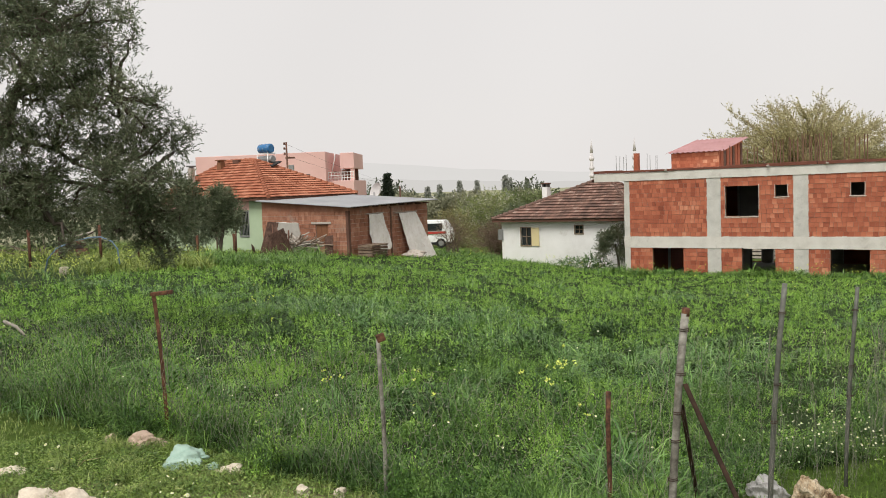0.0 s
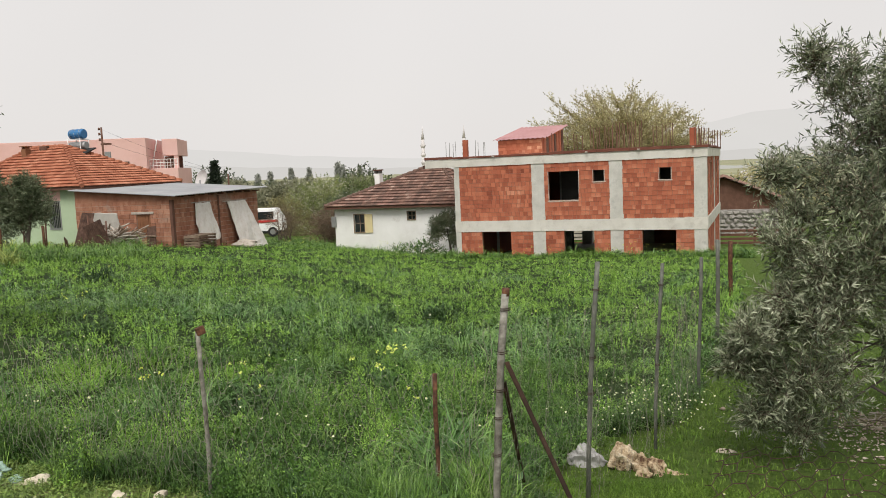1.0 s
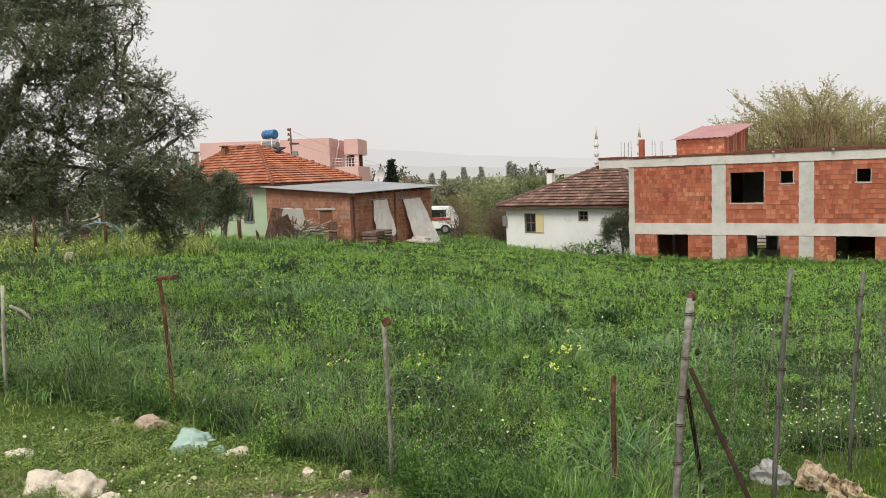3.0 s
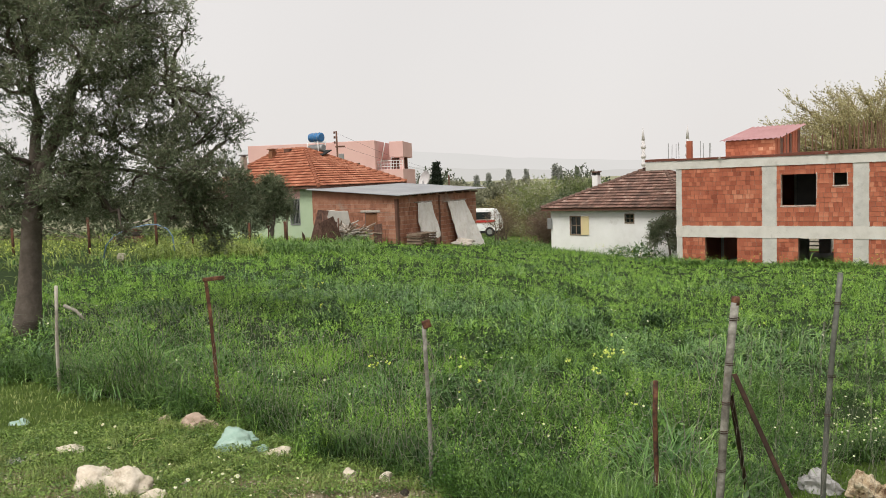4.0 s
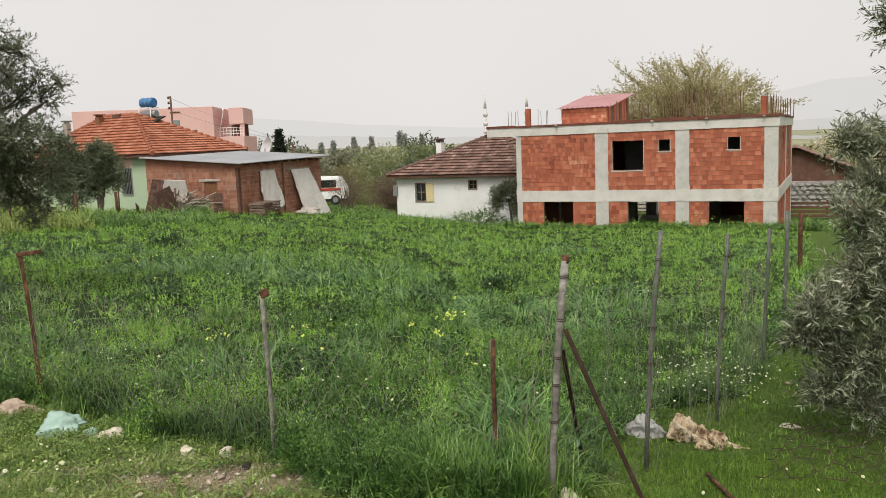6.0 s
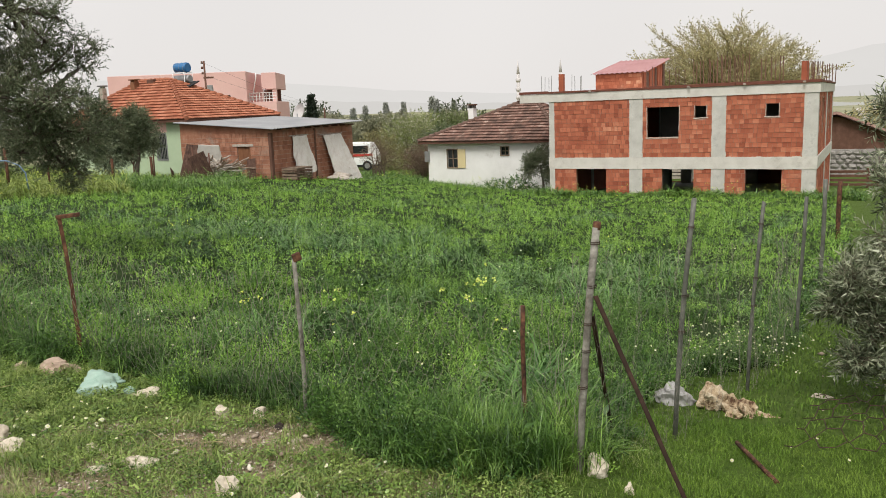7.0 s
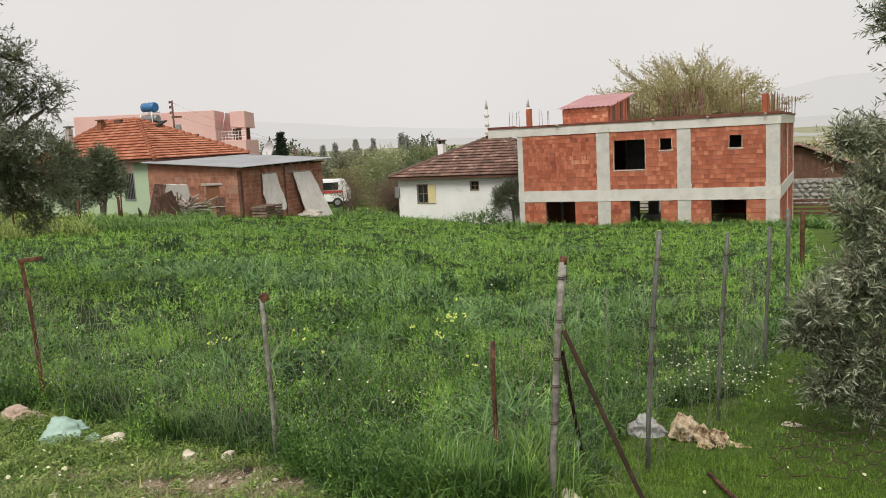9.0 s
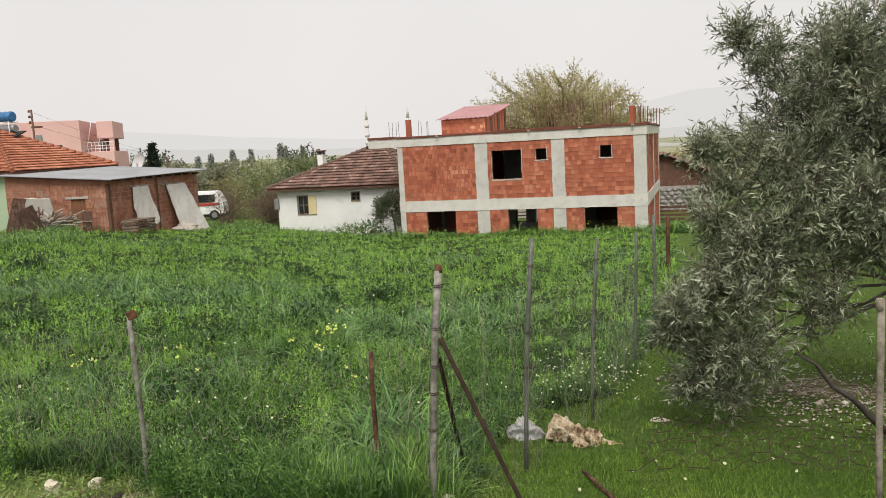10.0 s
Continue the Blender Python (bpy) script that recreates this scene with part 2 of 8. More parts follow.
DARKWOOD = surface("dark_old_planks", [(0.065, 0.032, 0.022), (0.13, 0.065, 0.045), (0.19, 0.11, 0.08)], 2, 26, 0.85, 0.4, 0.004)
BROWNWOOD = surface("brown_door_wood", [(0.16, 0.07, 0.035), (0.26, 0.12, 0.06)], 3, 40, 0.7, 0.3, 0.003)
OLDPOST = surface("split_grey_post_wood", [(0.11, 0.09, 0.068), (0.25, 0.215, 0.17), (0.40, 0.365, 0.30)], 16, 60, 0.9, 0.7, 0.004, spots=[0.25, 0.55, 0.85])
STICKS = surface("bleached_sticks", [(0.22, 0.18, 0.14), (0.42, 0.375, 0.32), (0.56, 0.515, 0.46)], 12, 60, 0.85, 0.3, 0.003)
OLDSHEET = surface("brown_corroded_sheet", [(0.05, 0.028, 0.02), (0.105, 0.058, 0.042), (0.17, 0.105, 0.08)], 5, 40, 0.85, 0.4, 0.004, spots=[0.25, 0.55, 0.85])
RUST = surface("rusted_steel", [(0.026, 0.014, 0.01), (0.085, 0.038, 0.022), (0.16, 0.075, 0.04), (0.30, 0.17, 0.10)], 20, 80, 0.88, 0.7, 0.004, spots=[0.25, 0.5, 0.72, 0.95])
DARKRUST = surface("old_dark_rust", [(0.02, 0.014, 0.011), (0.05, 0.029, 0.021), (0.12, 0.066, 0.043)], 14, 80, 0.85, 0.6, 0.003)
GREYPOST = surface("grey_flaking_paint", [(0.065, 0.057, 0.045), (0.165, 0.155, 0.13), (0.29, 0.28, 0.24), (0.44, 0.43, 0.38)], 16, 70, 0.8, 0.7, 0.004, spots=[0.2, 0.45, 0.7, 0.95], stain=((0.15, 0.075, 0.045), 6.0, 0.56))
GALVA = surface("galvanised_pipe", [(0.05, 0.051, 0.043), (0.125, 0.127, 0.107), (0.25, 0.252, 0.222)], 12, 80, 0.65, 0.35, 0.002, metal=0.15, stain=((0.12, 0.072, 0.05), 6.0, 0.56))
WIRE = surface("old_wire", [(0.20, 0.175, 0.145), (0.36, 0.33, 0.29)], 20, 80, 0.6, 0.0, metal=0.4)
STONE = surface("pale_limestone", [(0.34, 0.265, 0.185), (0.62, 0.545, 0.44), (0.80, 0.745, 0.64)], 9, 70, 0.92, 0.8, 0.014, stain=((0.27, 0.19, 0.12), 12, 0.6))
TUFA = surface("brown_pitted_rock", [(0.11, 0.06, 0.035), (0.40, 0.30, 0.185), (0.58, 0.475, 0.33), (0.74, 0.665, 0.52)], 16, 55, 0.95, 1.0, 0.04, spots=[0.3, 0.45, 0.62, 0.85])
PLASTIC = surface("white_plastic_film", [(0.24, 0.235, 0.225), (0.44, 0.43, 0.415)], 3, 20, 0.45, 0.4, 0.01)
TARP = surface("dusty_clear_tarpaulin", [(0.64, 0.58, 0.51), (0.81, 0.77, 0.72), (0.88, 0.865, 0.84)], 4.5, 16, 0.45, 0.7, 0.04, stain=((0.48, 0.40, 0.33), 1.6, 0.6))
SACK = surface("beige_sackcloth", [(0.26, 0.185, 0.13), (0.43, 0.325, 0.255), (0.57, 0.465, 0.385)], 9, 90, 0.9, 0.5, 0.006)
MINT = surface("mint_plastic_bag", [(0.20, 0.315, 0.255), (0.31, 0.435, 0.365), (0.43, 0.545, 0.475)], 7, 40, 0.4, 0.4, 0.01)
HOSE = surface("faded_blue_pipe", [(0.12, 0.20, 0.30), (0.20, 0.29, 0.40)], 3, 20, 0.5, 0.1, 0.002)
BLUE = surface("blue_plastic", [(0.028, 0.13, 0.31), (0.05, 0.19, 0.40)], 3, 20, 0.4, 0.1, 0.002)
WHITEPAINT = surface("white_paint", [(0.70, 0.70, 0.69), (0.82, 0.82, 0.81)], 2, 30, 0.45, 0.1, 0.001)
REDPAINT = surface("red_stripe_paint", [(0.42, 0.04, 0.035), (0.50, 0.06, 0.05)], 2, 30, 0.45, 0.0)
YELLOWPAINT = surface("cream_yellow_paint", [(0.60, 0.50, 0.27), (0.72, 0.61, 0.35)], 2, 25, 0.7, 0.2, 0.002)
BLACK = surface("black_rubber", [(0.012, 0.012, 0.013), (0.03, 0.03, 0.03)], 4, 40, 0.7, 0.2, 0.002)
GREYMETAL = surface("grey_metal", [(0.22, 0.22, 0.22), (0.34, 0.34, 0.335)], 3, 30, 0.5, 0.1, 0.002, metal=0.4)
BARK = surface("olive_bark", [(0.045, 0.036, 0.029), (0.10, 0.082, 0.066), (0.17, 0.145, 0.12)], 7, 35, 0.95, 0.9, 0.02)
OLDBARK = surface("dark_old_bark", [(0.022, 0.018, 0.015), (0.05, 0.041, 0.034), (0.09, 0.076, 0.063)], 7, 35, 0.95, 0.9, 0.02)
TWIG = surface("twig_bark", [(0.085, 0.065, 0.045), (0.17, 0.135, 0.10)], 8, 40, 0.9, 0.2, 0.003)
PALETWIG = surface("pale_rod_bark", [(0.27, 0.21, 0.12), (0.42, 0.345, 0.21)], 8, 40, 0.9, 0.2, 0.003)
STRAW = surface("dry_straw", [(0.34, 0.26, 0.13), (0.52, 0.43, 0.25)], 8, 40, 0.8, 0.0)

GLASS, gt, gp, gout = nodes_of("window_glass")
gp.inputs["Base Color"].default_value, gp.inputs["Roughness"].default_value = (0.02, 0.025, 0.025, 1), 0.08

BLADE = foliage("field_grass", [(0.03, 0.078, 0.016), (0.072, 0.158, 0.026), (0.15, 0.265, 0.046), (0.25, 0.375, 0.09)], 5.0, 0.1, 0.38, 0.25, 0.36, 0.25)
TURF = foliage("short_turf", [(0.075, 0.125, 0.025), (0.15, 0.22, 0.046), (0.24, 0.31, 0.082), (0.38, 0.40, 0.17)], 4.5, 0.2, 0.45, 0.28, 0.35, 0.3)
CLOVER = foliage("clover_and_rosettes", [(0.045, 0.095, 0.020), (0.108, 0.188, 0.035), (0.205, 0.305, 0.064), (0.33, 0.415, 0.12)], 5.0, 0.12, 0.4, 0.28, 0.4, 0.3)
LAWN = foliage("fine_deep_green_lawn", [(0.075, 0.146, 0.02), (0.128, 0.225, 0.03), (0.195, 0.297, 0.047)], 1.4, 0.3, 0.5, 0.3, 0.2)
MEADOW = foliage("yellowing_meadow_grass", [(0.12, 0.175, 0.04), (0.21, 0.27, 0.065), (0.33, 0.37, 0.11)], 0.4, 0.3, 0.5, 0.3)
WEED = foliage("broad_weed_leaves", [(0.016, 0.046, 0.011), (0.044, 0.108, 0.020), (0.105, 0.205, 0.038), (0.20, 0.31, 0.08)], 5.5, 0.06, 0.42, 0.25, 0.32, 0.25)
LIMEWEED = foliage("lime_weed_leaves", [(0.10, 0.22, 0.034), (0.205, 0.385, 0.058), (0.31, 0.505, 0.09), (0.40, 0.575, 0.14)], 5.0, 0.1, 0.42, 0.18, 0.3, 0.15)
THISTLE = foliage("dark_thistle_leaves", [(0.03, 0.066, 0.022), (0.055, 0.105, 0.035), (0.10, 0.165, 0.065)], 2.0, 0.12, 0.5, 0.3, 0.3)
# darker than the other blades: shade under the bank put into the colour
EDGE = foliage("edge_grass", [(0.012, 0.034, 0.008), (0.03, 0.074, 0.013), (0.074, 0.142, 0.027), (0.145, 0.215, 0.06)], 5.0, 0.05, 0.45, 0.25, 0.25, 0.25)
CEREAL = foliage("blue_green_cereal", [(0.027, 0.074, 0.020), (0.066, 0.152, 0.037), (0.145, 0.265, 0.066), (0.26, 0.375, 0.115)], 4.0, 0.06, 0.36, 0.25, 0.36, 0.25)
# crown leaves darkened for its inner shade; the outer sprigs are silvery
OLIVE = foliage("olive_leaves", [(0.04, 0.056, 0.026), (0.085, 0.112, 0.056), (0.175, 0.21, 0.12), (0.33, 0.36, 0.245)], 2.5, 0.12, 0.42, 0.35, 0.42)
OLIVETIP = foliage("silvery_olive_sprigs", [(0.17, 0.20, 0.115), (0.32, 0.35, 0.23), (0.52, 0.54, 0.41)], 2.5, 0.2, 0.42, 0.25, 0.42)
OLIVEFAR = foliage("shaded_olive_leaves", [(0.056, 0.076, 0.040), (0.106, 0.134, 0.070), (0.18, 0.21, 0.122), (0.28, 0.31, 0.20)], 1.8, 0.24, 0.5, 0.16, 0.25)
SPRING = foliage("young_yellow_leaves", [(0.29, 0.26, 0.115), (0.45, 0.41, 0.205), (0.62, 0.58, 0.36)], 0.9, 0.45)
SHRUB = foliage("shrub_leaves", [(0.14, 0.185, 0.06), (0.25, 0.295, 0.10), (0.40, 0.425, 0.19)], 0.5, 0.35)
DULLSHRUB = foliage("dull_shrub_leaves", [(0.09, 0.125, 0.045), (0.17, 0.215, 0.08), (0.27, 0.31, 0.14)], 0.5, 0.3)
THICKET = foliage("half_bare_thicket", [(0.15, 0.13, 0.065), (0.24, 0.215, 0.10), (0.33, 0.32, 0.14)], 0.8, 0.25)
# hedge leaves paled as well, the haze put into their colour
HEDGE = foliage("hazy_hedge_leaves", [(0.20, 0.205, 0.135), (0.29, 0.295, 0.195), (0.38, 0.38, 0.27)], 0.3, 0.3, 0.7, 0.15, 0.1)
DARKLEAF = foliage("dark_evergreen", [(0.022, 0.034, 0.022), (0.045, 0.062, 0.038)], 0.6, 0.15)
BROWNTWIG = foliage("bare_brown_twigs", [(0.13, 0.085, 0.058), (0.22, 0.155, 0.11)], 0.5, 0.1)
BLOSSOM = foliage("white_blossom", [(0.55, 0.53, 0.44), (0.74, 0.72, 0.64)], 1.0, 0.3, 0.7, 0.1)
MUSTARD = foliage("mustard_flowers", [(0.58, 0.65, 0.09), (0.72, 0.80, 0.22)], 1.0, 0.3, 0.7, 0.12)
DAISY = foliage("daisy_petals", [(0.66, 0.63, 0.45), (0.82, 0.80, 0.68)], 1.0, 0.25, 0.7, 0.06)
# far leaves lightened: haze of the distance put into the base colour
FARLEAF = foliage("haze_paled_tree_leaves", [(0.075, 0.09, 0.06), (0.12, 0.14, 0.09), (0.18, 0.20, 0.135)], 0.3, 0.2, 0.7, 0.2, 0.1)
HAZECYPRESS = foliage("haze_paled_cypress_leaves", [(0.30, 0.315, 0.285), (0.40, 0.41, 0.37)], 0.4, 0.1, 0.8, 0.2, 0.1)
# pale grey with haze put in, for the far towers; the dish shares it
PALESTONE = surface("pale_haze_grey", [(0.50, 0.47, 0.46), (0.60, 0.575, 0.565)], 0.5, 8, 0.9, 0.1, 0.004)
# near-black green: litter, and shade between the plants put into the colour
UNDER = foliage("dark_litter_and_gap_shade", [(0.014, 0.025, 0.008), (0.022, 0.038, 0.012), (0.036, 0.056, 0.018)], 9.0, 0.0, 0.9, 0.1, 0.05)
# hills and plain glow in haze colours; no light falls on them
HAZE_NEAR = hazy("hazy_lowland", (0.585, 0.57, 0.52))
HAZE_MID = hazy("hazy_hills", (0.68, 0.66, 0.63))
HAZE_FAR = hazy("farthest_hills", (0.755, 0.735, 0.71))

# ---- building helpers ----


def link_mesh(name, bm, material):
    me = bpy.data.meshes.new(name)
    bm.to_mesh(me)
    bm.free()
    me.materials.append(material)
    return me


def part(name, bm, material, parent=None, label="", at=None):
    """One mesh object under a thing or a part."""
    ob = new(name, link_mesh(name, bm, material))
    if parent:
        ob.parent = parent
    if at:
        ob.matrix_basis = at
    if label:
        tagged(ob, label)
    return ob


def thing(name, label, category, at, group=""):
    ob = new(name)
    ob.empty_display_size = 0.2
    ob.matrix_basis = at
    return tagged(ob, label, category, group)


def arrays_mesh(name, verts, face_sets, material, smooth_faces=False):
    """A mesh from arrays of vertices and of faces with equal corners."""
    me = bpy.data.meshes.new(name)
    verts = np.asarray(verts, np.float32)
    me.vertices.add(len(verts))
    me.vertices.foreach_set("co", verts.ravel())
    loops = np.concatenate([f.ravel() for f in face_sets]).astype(np.int32)
    totals = np.concatenate([np.full(len(f), f.shape[1]) for f in face_sets]).astype(np.int32)
    me.loops.add(len(loops))
    me.loops.foreach_set("vertex_index", loops)
    me.polygons.add(len(totals))
    me.polygons.foreach_set("loop_start", np.r_[0, np.cumsum(totals)[:-1]].astype(np.int32))
    me.polygons.foreach_set("loop_total", totals)
    if smooth_faces:
        me.polygons.foreach_set("use_smooth", np.ones(len(totals), bool))
    me.update(calc_edges=True)
    me.materials.append(material)
    return me


def box(bm, x0, x1, y0, y1, z0, z1):
    v = [bm.verts.new((x, y, z)) for z in (z0, z1) for y in (y0, y1) for x in (x0, x1)]
    for f in ((0, 2, 3, 1), (4, 5, 7, 6), (0, 1, 5, 4), (2, 6, 7, 3), (0, 4, 6, 2), (1, 3, 7, 5)):
        bm.faces.new([v[i] for i in f])
    return v


def boxed(x0, x1, y0, y1, z0, z1, bevel=0.0):
    bm = bmesh.new()
    box(bm, x0, x1, y0, y1, z0, z1)
    if bevel:
        bmesh.ops.bevel(bm, geom=bm.edges[:], offset=bevel, segments=2, affect="EDGES", profile=0.5)
    return bm


def cast(x0, x1, y0, y1, z0, z1, rough=0.014, step=0.22, smear=0.0):
    """A cast or smeared block: faces cut up and made uneven, its edges ragged."""
    bm = boxed(x0, x1, y0, y1, z0, z1)
    for axis, (a, b) in enumerate(((x0, x1), (y0, y1), (z0, z1))):
        n = min(60, int((b - a) / step))
        for k in range(1, n):
            at = Vector((0, 0, 0))
            at[axis] = a + (b - a) * k / n
            way = Vector((0, 0, 0))
            way[axis] = 1
            bmesh.ops.bisect_plane(bm, geom=bm.verts[:] + bm.edges[:] + bm.faces[:], plane_co=at, plane_no=way)
    for v in bm.verts:
        p = v.co * 2.7
        v.co += Vector((noise.noise(p), 0.4 * noise.noise(p + Vector((7, 0, 0))), noise.noise(p + Vector((0, 9, 0))))) * rough
        v.co.z += rough * 0.8 * noise.noise(v.co * 9) + smear * abs(noise.noise(v.co * 6))
    return bm


def tube(bm, points, radii, sides=8, closed=True):
    """A round bar along points, with a radius at each."""
    pts = [Vector(p) for p in points]
    rings = []
    for i, p in enumerate(pts):
        d = (pts[min(i + 1, len(pts) - 1)] - pts[max(i - 1, 0)]).normalized()
        side = d.cross(Vector((0.31, 0.93, 0.17)) if abs(d.z) > 0.8 else Vector((0, 0, 1))).normalized()
        other = d.cross(side)
        r = radii[i] if isinstance(radii, (list, tuple)) else radii
        rings.append([bm.verts.new(p + r * (math.cos(a) * side + math.sin(a) * other)) for a in (2 * math.pi * k / sides for k in range(sides))])
    for a, b in zip(rings, rings[1:]):
        for k in range(sides):
            f = bm.faces.new((a[k], a[(k + 1) % sides], b[(k + 1) % sides], b[k]))
            f.smooth = sides > 5
    if closed:
        bm.faces.new(rings[0][::-1])
        bm.faces.new(rings[-1])


def bar(points, radii, sides=8):
    bm = bmesh.new()
    tube(bm, points, radii, sides)
    return bm


def wall_boxes(bm, u0, u1, v0, v1, z0, z1, holes=(), along="x"):
    """A wall along x (or y) between two depths, with holes (a0, a1, z0, z1) through it."""
    us = sorted({u0, u1, *[h for hole in holes for h in hole[:2] if u0 < h < u1]})
    zs = sorted({z0, z1, *[h for hole in holes for h in hole[2:] if z0 < h < z1]})
    for a, b in zip(us, us[1:]):
        for c, d in zip(zs, zs[1:]):
            if any(h[0] <= (a + b) / 2 <= h[1] and h[2] <= (c + d) / 2 <= h[3] for h in holes):
                continue
            if along == "x":
                box(bm, a, b, v0, v1, c, d)
            else:
                box(bm, v0, v1, a, b, c, d)
    bmesh.ops.remove_doubles(bm, verts=bm.verts[:], dist=0.0005)


def brick_spots(u0, u1, z0, z1, holes=(), length=0.28, row=0.2, joint=0.014, seed=1):
    """Bricks of a running bond in a panel: middle, height, width and whether whole."""
    rng = random.Random(seed)
    spots = []
    rows = max(1, round((z1 - z0) / row))
    rise = (z1 - z0) / rows
    for k in range(rows):
        a, b = z0 + k * rise + joint / 2, z0 + (k + 1) * rise - joint / 2
        u = u0 - (length / 2 if k % 2 else 0) - rng.uniform(0, 0.05)
        while u < u1:
            wide = length * rng.choice((0.76, 1.0, 1.0, 1.0, 1.24))
            lo, hi = max(u + joint / 2, u0), min(u + wide - joint / 2, u1)
            u += wide
            for h in holes:
                if h[2] - 0.02 < (a + b) / 2 < h[3] + 0.02:
                    if h[0] <= lo and hi <= h[1]:
                        lo = hi
                    elif lo < h[0] < hi:
                        hi = h[0]
                    elif lo < h[1] < hi:
                        lo = h[1]
            if hi - lo > 0.03:
                spots.append(((lo + hi) / 2, (a + b) / 2, hi - lo, b - a, hi - lo > wide - joint - 0.002))
    return spots


def lay_bricks(parent, panels, material, loose_material, most=300, length=0.28, row=0.2):
    """Bricks of panels (u0, u1, z0, z1, holes, plane, along, outward): the first ones each an object, the rest joined."""
    shared, count, rest = {}, 0, bmesh.new()
    for n, (u0, u1, z0, z1, holes, plane, along, out) in enumerate(panels):
        rng = random.Random(100 + n)
        for uc, zc, w, h, whole in brick_spots(u0, u1, z0, z1, holes, length, row, seed=n):
            off = plane + out * rng.uniform(-0.006, 0.006)
            if whole and count < most:
                key = (round(w, 3), round(h, 3), along)
                if key not in shared:
                    bm = boxed(-w / 2, w / 2, -0.012, 0.012, -h / 2, h / 2) if along == "x" else boxed(-0.012, 0.012, -w / 2, w / 2, -h / 2, h / 2)
                    shared[key] = link_mesh("brick", bm, material)
                ob = new("brick", shared[key])
                ob.parent = parent
                ob.location = (uc, off, zc) if along == "x" else (off, uc, zc)
                count += 1
            elif along == "x":
                box(rest, uc - w / 2, uc + w / 2, off - 0.012, off + 0.012, zc - h / 2, zc + h / 2)
            else:
                box(rest, off - 0.012, off + 0.012, uc - w / 2, uc + w / 2, zc - h / 2, zc + h / 2)
    if rest.verts:
        tagged(part("brickwork", rest, loose_material, parent), kind="stuff")
    else:
        rest.free()


def tiles_on(bm, corners, course=0.33, width=0.25, seed=1):
    """Rounded clay tiles in overlapping courses over a roof face: corners run eave start, eave end, then the top ones."""
    c = [Vector(p) for p in corners]
    along = (c[1] - c[0]).normalized()
    normal = along.cross(c[2] - c[1]).normalized()
    up = normal.cross(along)
    if up.z < 0:
        up = -up
    if normal.z < 0:
        normal = -normal
    flat = [((p - c[0]).dot(along), (p - c[0]).dot(up)) for p in c]
    rng = random.Random(seed)
    top = max(q[1] for q in flat)

    def span(h):
        xs = []
        for (x0, y0), (x1, y1) in zip(flat, flat[1:] + flat[:1]):
            if (y0 - h) * (y1 - h) <= 0 and y0 != y1:
                xs.append(x0 + (x1 - x0) * (h - y0) / (y1 - y0))
        return (min(xs), max(xs)) if len(xs) > 1 else (0, 0)

    h = 0.0
    while h < top - 0.05:
        lo, hi = span(min(h + course * 0.5, top - 0.01))
        k = math.floor(lo / width)
        while k * width < hi:
            a, b = max(k * width, lo), min((k + 1) * width, hi)
            k += 1
            if b - a < 0.06:
                continue
            jut, lift = rng.uniform(-0.012, 0.012), rng.uniform(0, 0.012)
            rows = []
            for y, z in ((h - 0.03 + jut, 0.08 + lift), (h + course + 0.02, 0.02)):
                rows.append([bm.verts.new(c[0] + along * (a + (b - a) * f) + up * y + normal * (z + hump)) for f, hump in ((0.02, 0), (0.22, 0.035), (0.5, 0.008), (0.78, 0.035), (0.98, 0))])
            for i in range(4):
                bm.faces.new((rows[0][i], rows[0][i + 1], rows[1][i + 1], rows[1][i]))
            low = [bm.verts.new(v.co - normal * 0.06 + up * 0.035) for v in rows[0]]
            for i in range(4):
                bm.faces.new((low[i], low[i + 1], rows[0][i + 1], rows[0][i]))
        h += course


def ridge_caps(parent, start, end, material, radius=0.11, step=0.36):
    a, b = Vector(start), Vector(end)
    d = b - a
    n = max(1, round(d.length / step))
    me = link_mesh("ridge_tile", bar([(0, 0, 0.02), d * (1.12 / n) + Vector((0, 0, -0.01))], [radius * 1.08, radius * 0.9], 7), material)
    for k in range(n):
        ob = new("ridge_tile", me)
        ob.parent, ob.location = parent, a + d * (k / n)


def ribbed_sheet(bm, corner, across, down, pitch=0.15, height=0.03, thick=0.006):
    """A corrugated sheet: ribs run along down, side by side along across."""
    c, a, d = Vector(corner), Vector(across), Vector(down)
    n = a.normalized().cross(d.normalized())
    if n.z < 0:
        n = -n
    steps = max(4, int(a.length / pitch) * 2)
    rows = []
    for lift in (0, -thick):
        for end in (Vector(), d):
            rows.append([bm.verts.new(c + a * (i / steps) + end + n * (lift + (height if i % 2 else 0))) for i in range(steps + 1)])
    for i in range(steps):
        bm.faces.new((rows[0][i], rows[0][i + 1], rows[1][i + 1], rows[1][i]))
        bm.faces.new((rows[2][i], rows[3][i], rows[3][i + 1], rows[2][i + 1]))
        bm.faces.new((rows[1][i], rows[1][i + 1], rows[3][i + 1], rows[3][i]))
        bm.faces.new((rows[0][i], rows[2][i], rows[2][i + 1], rows[0][i + 1]))


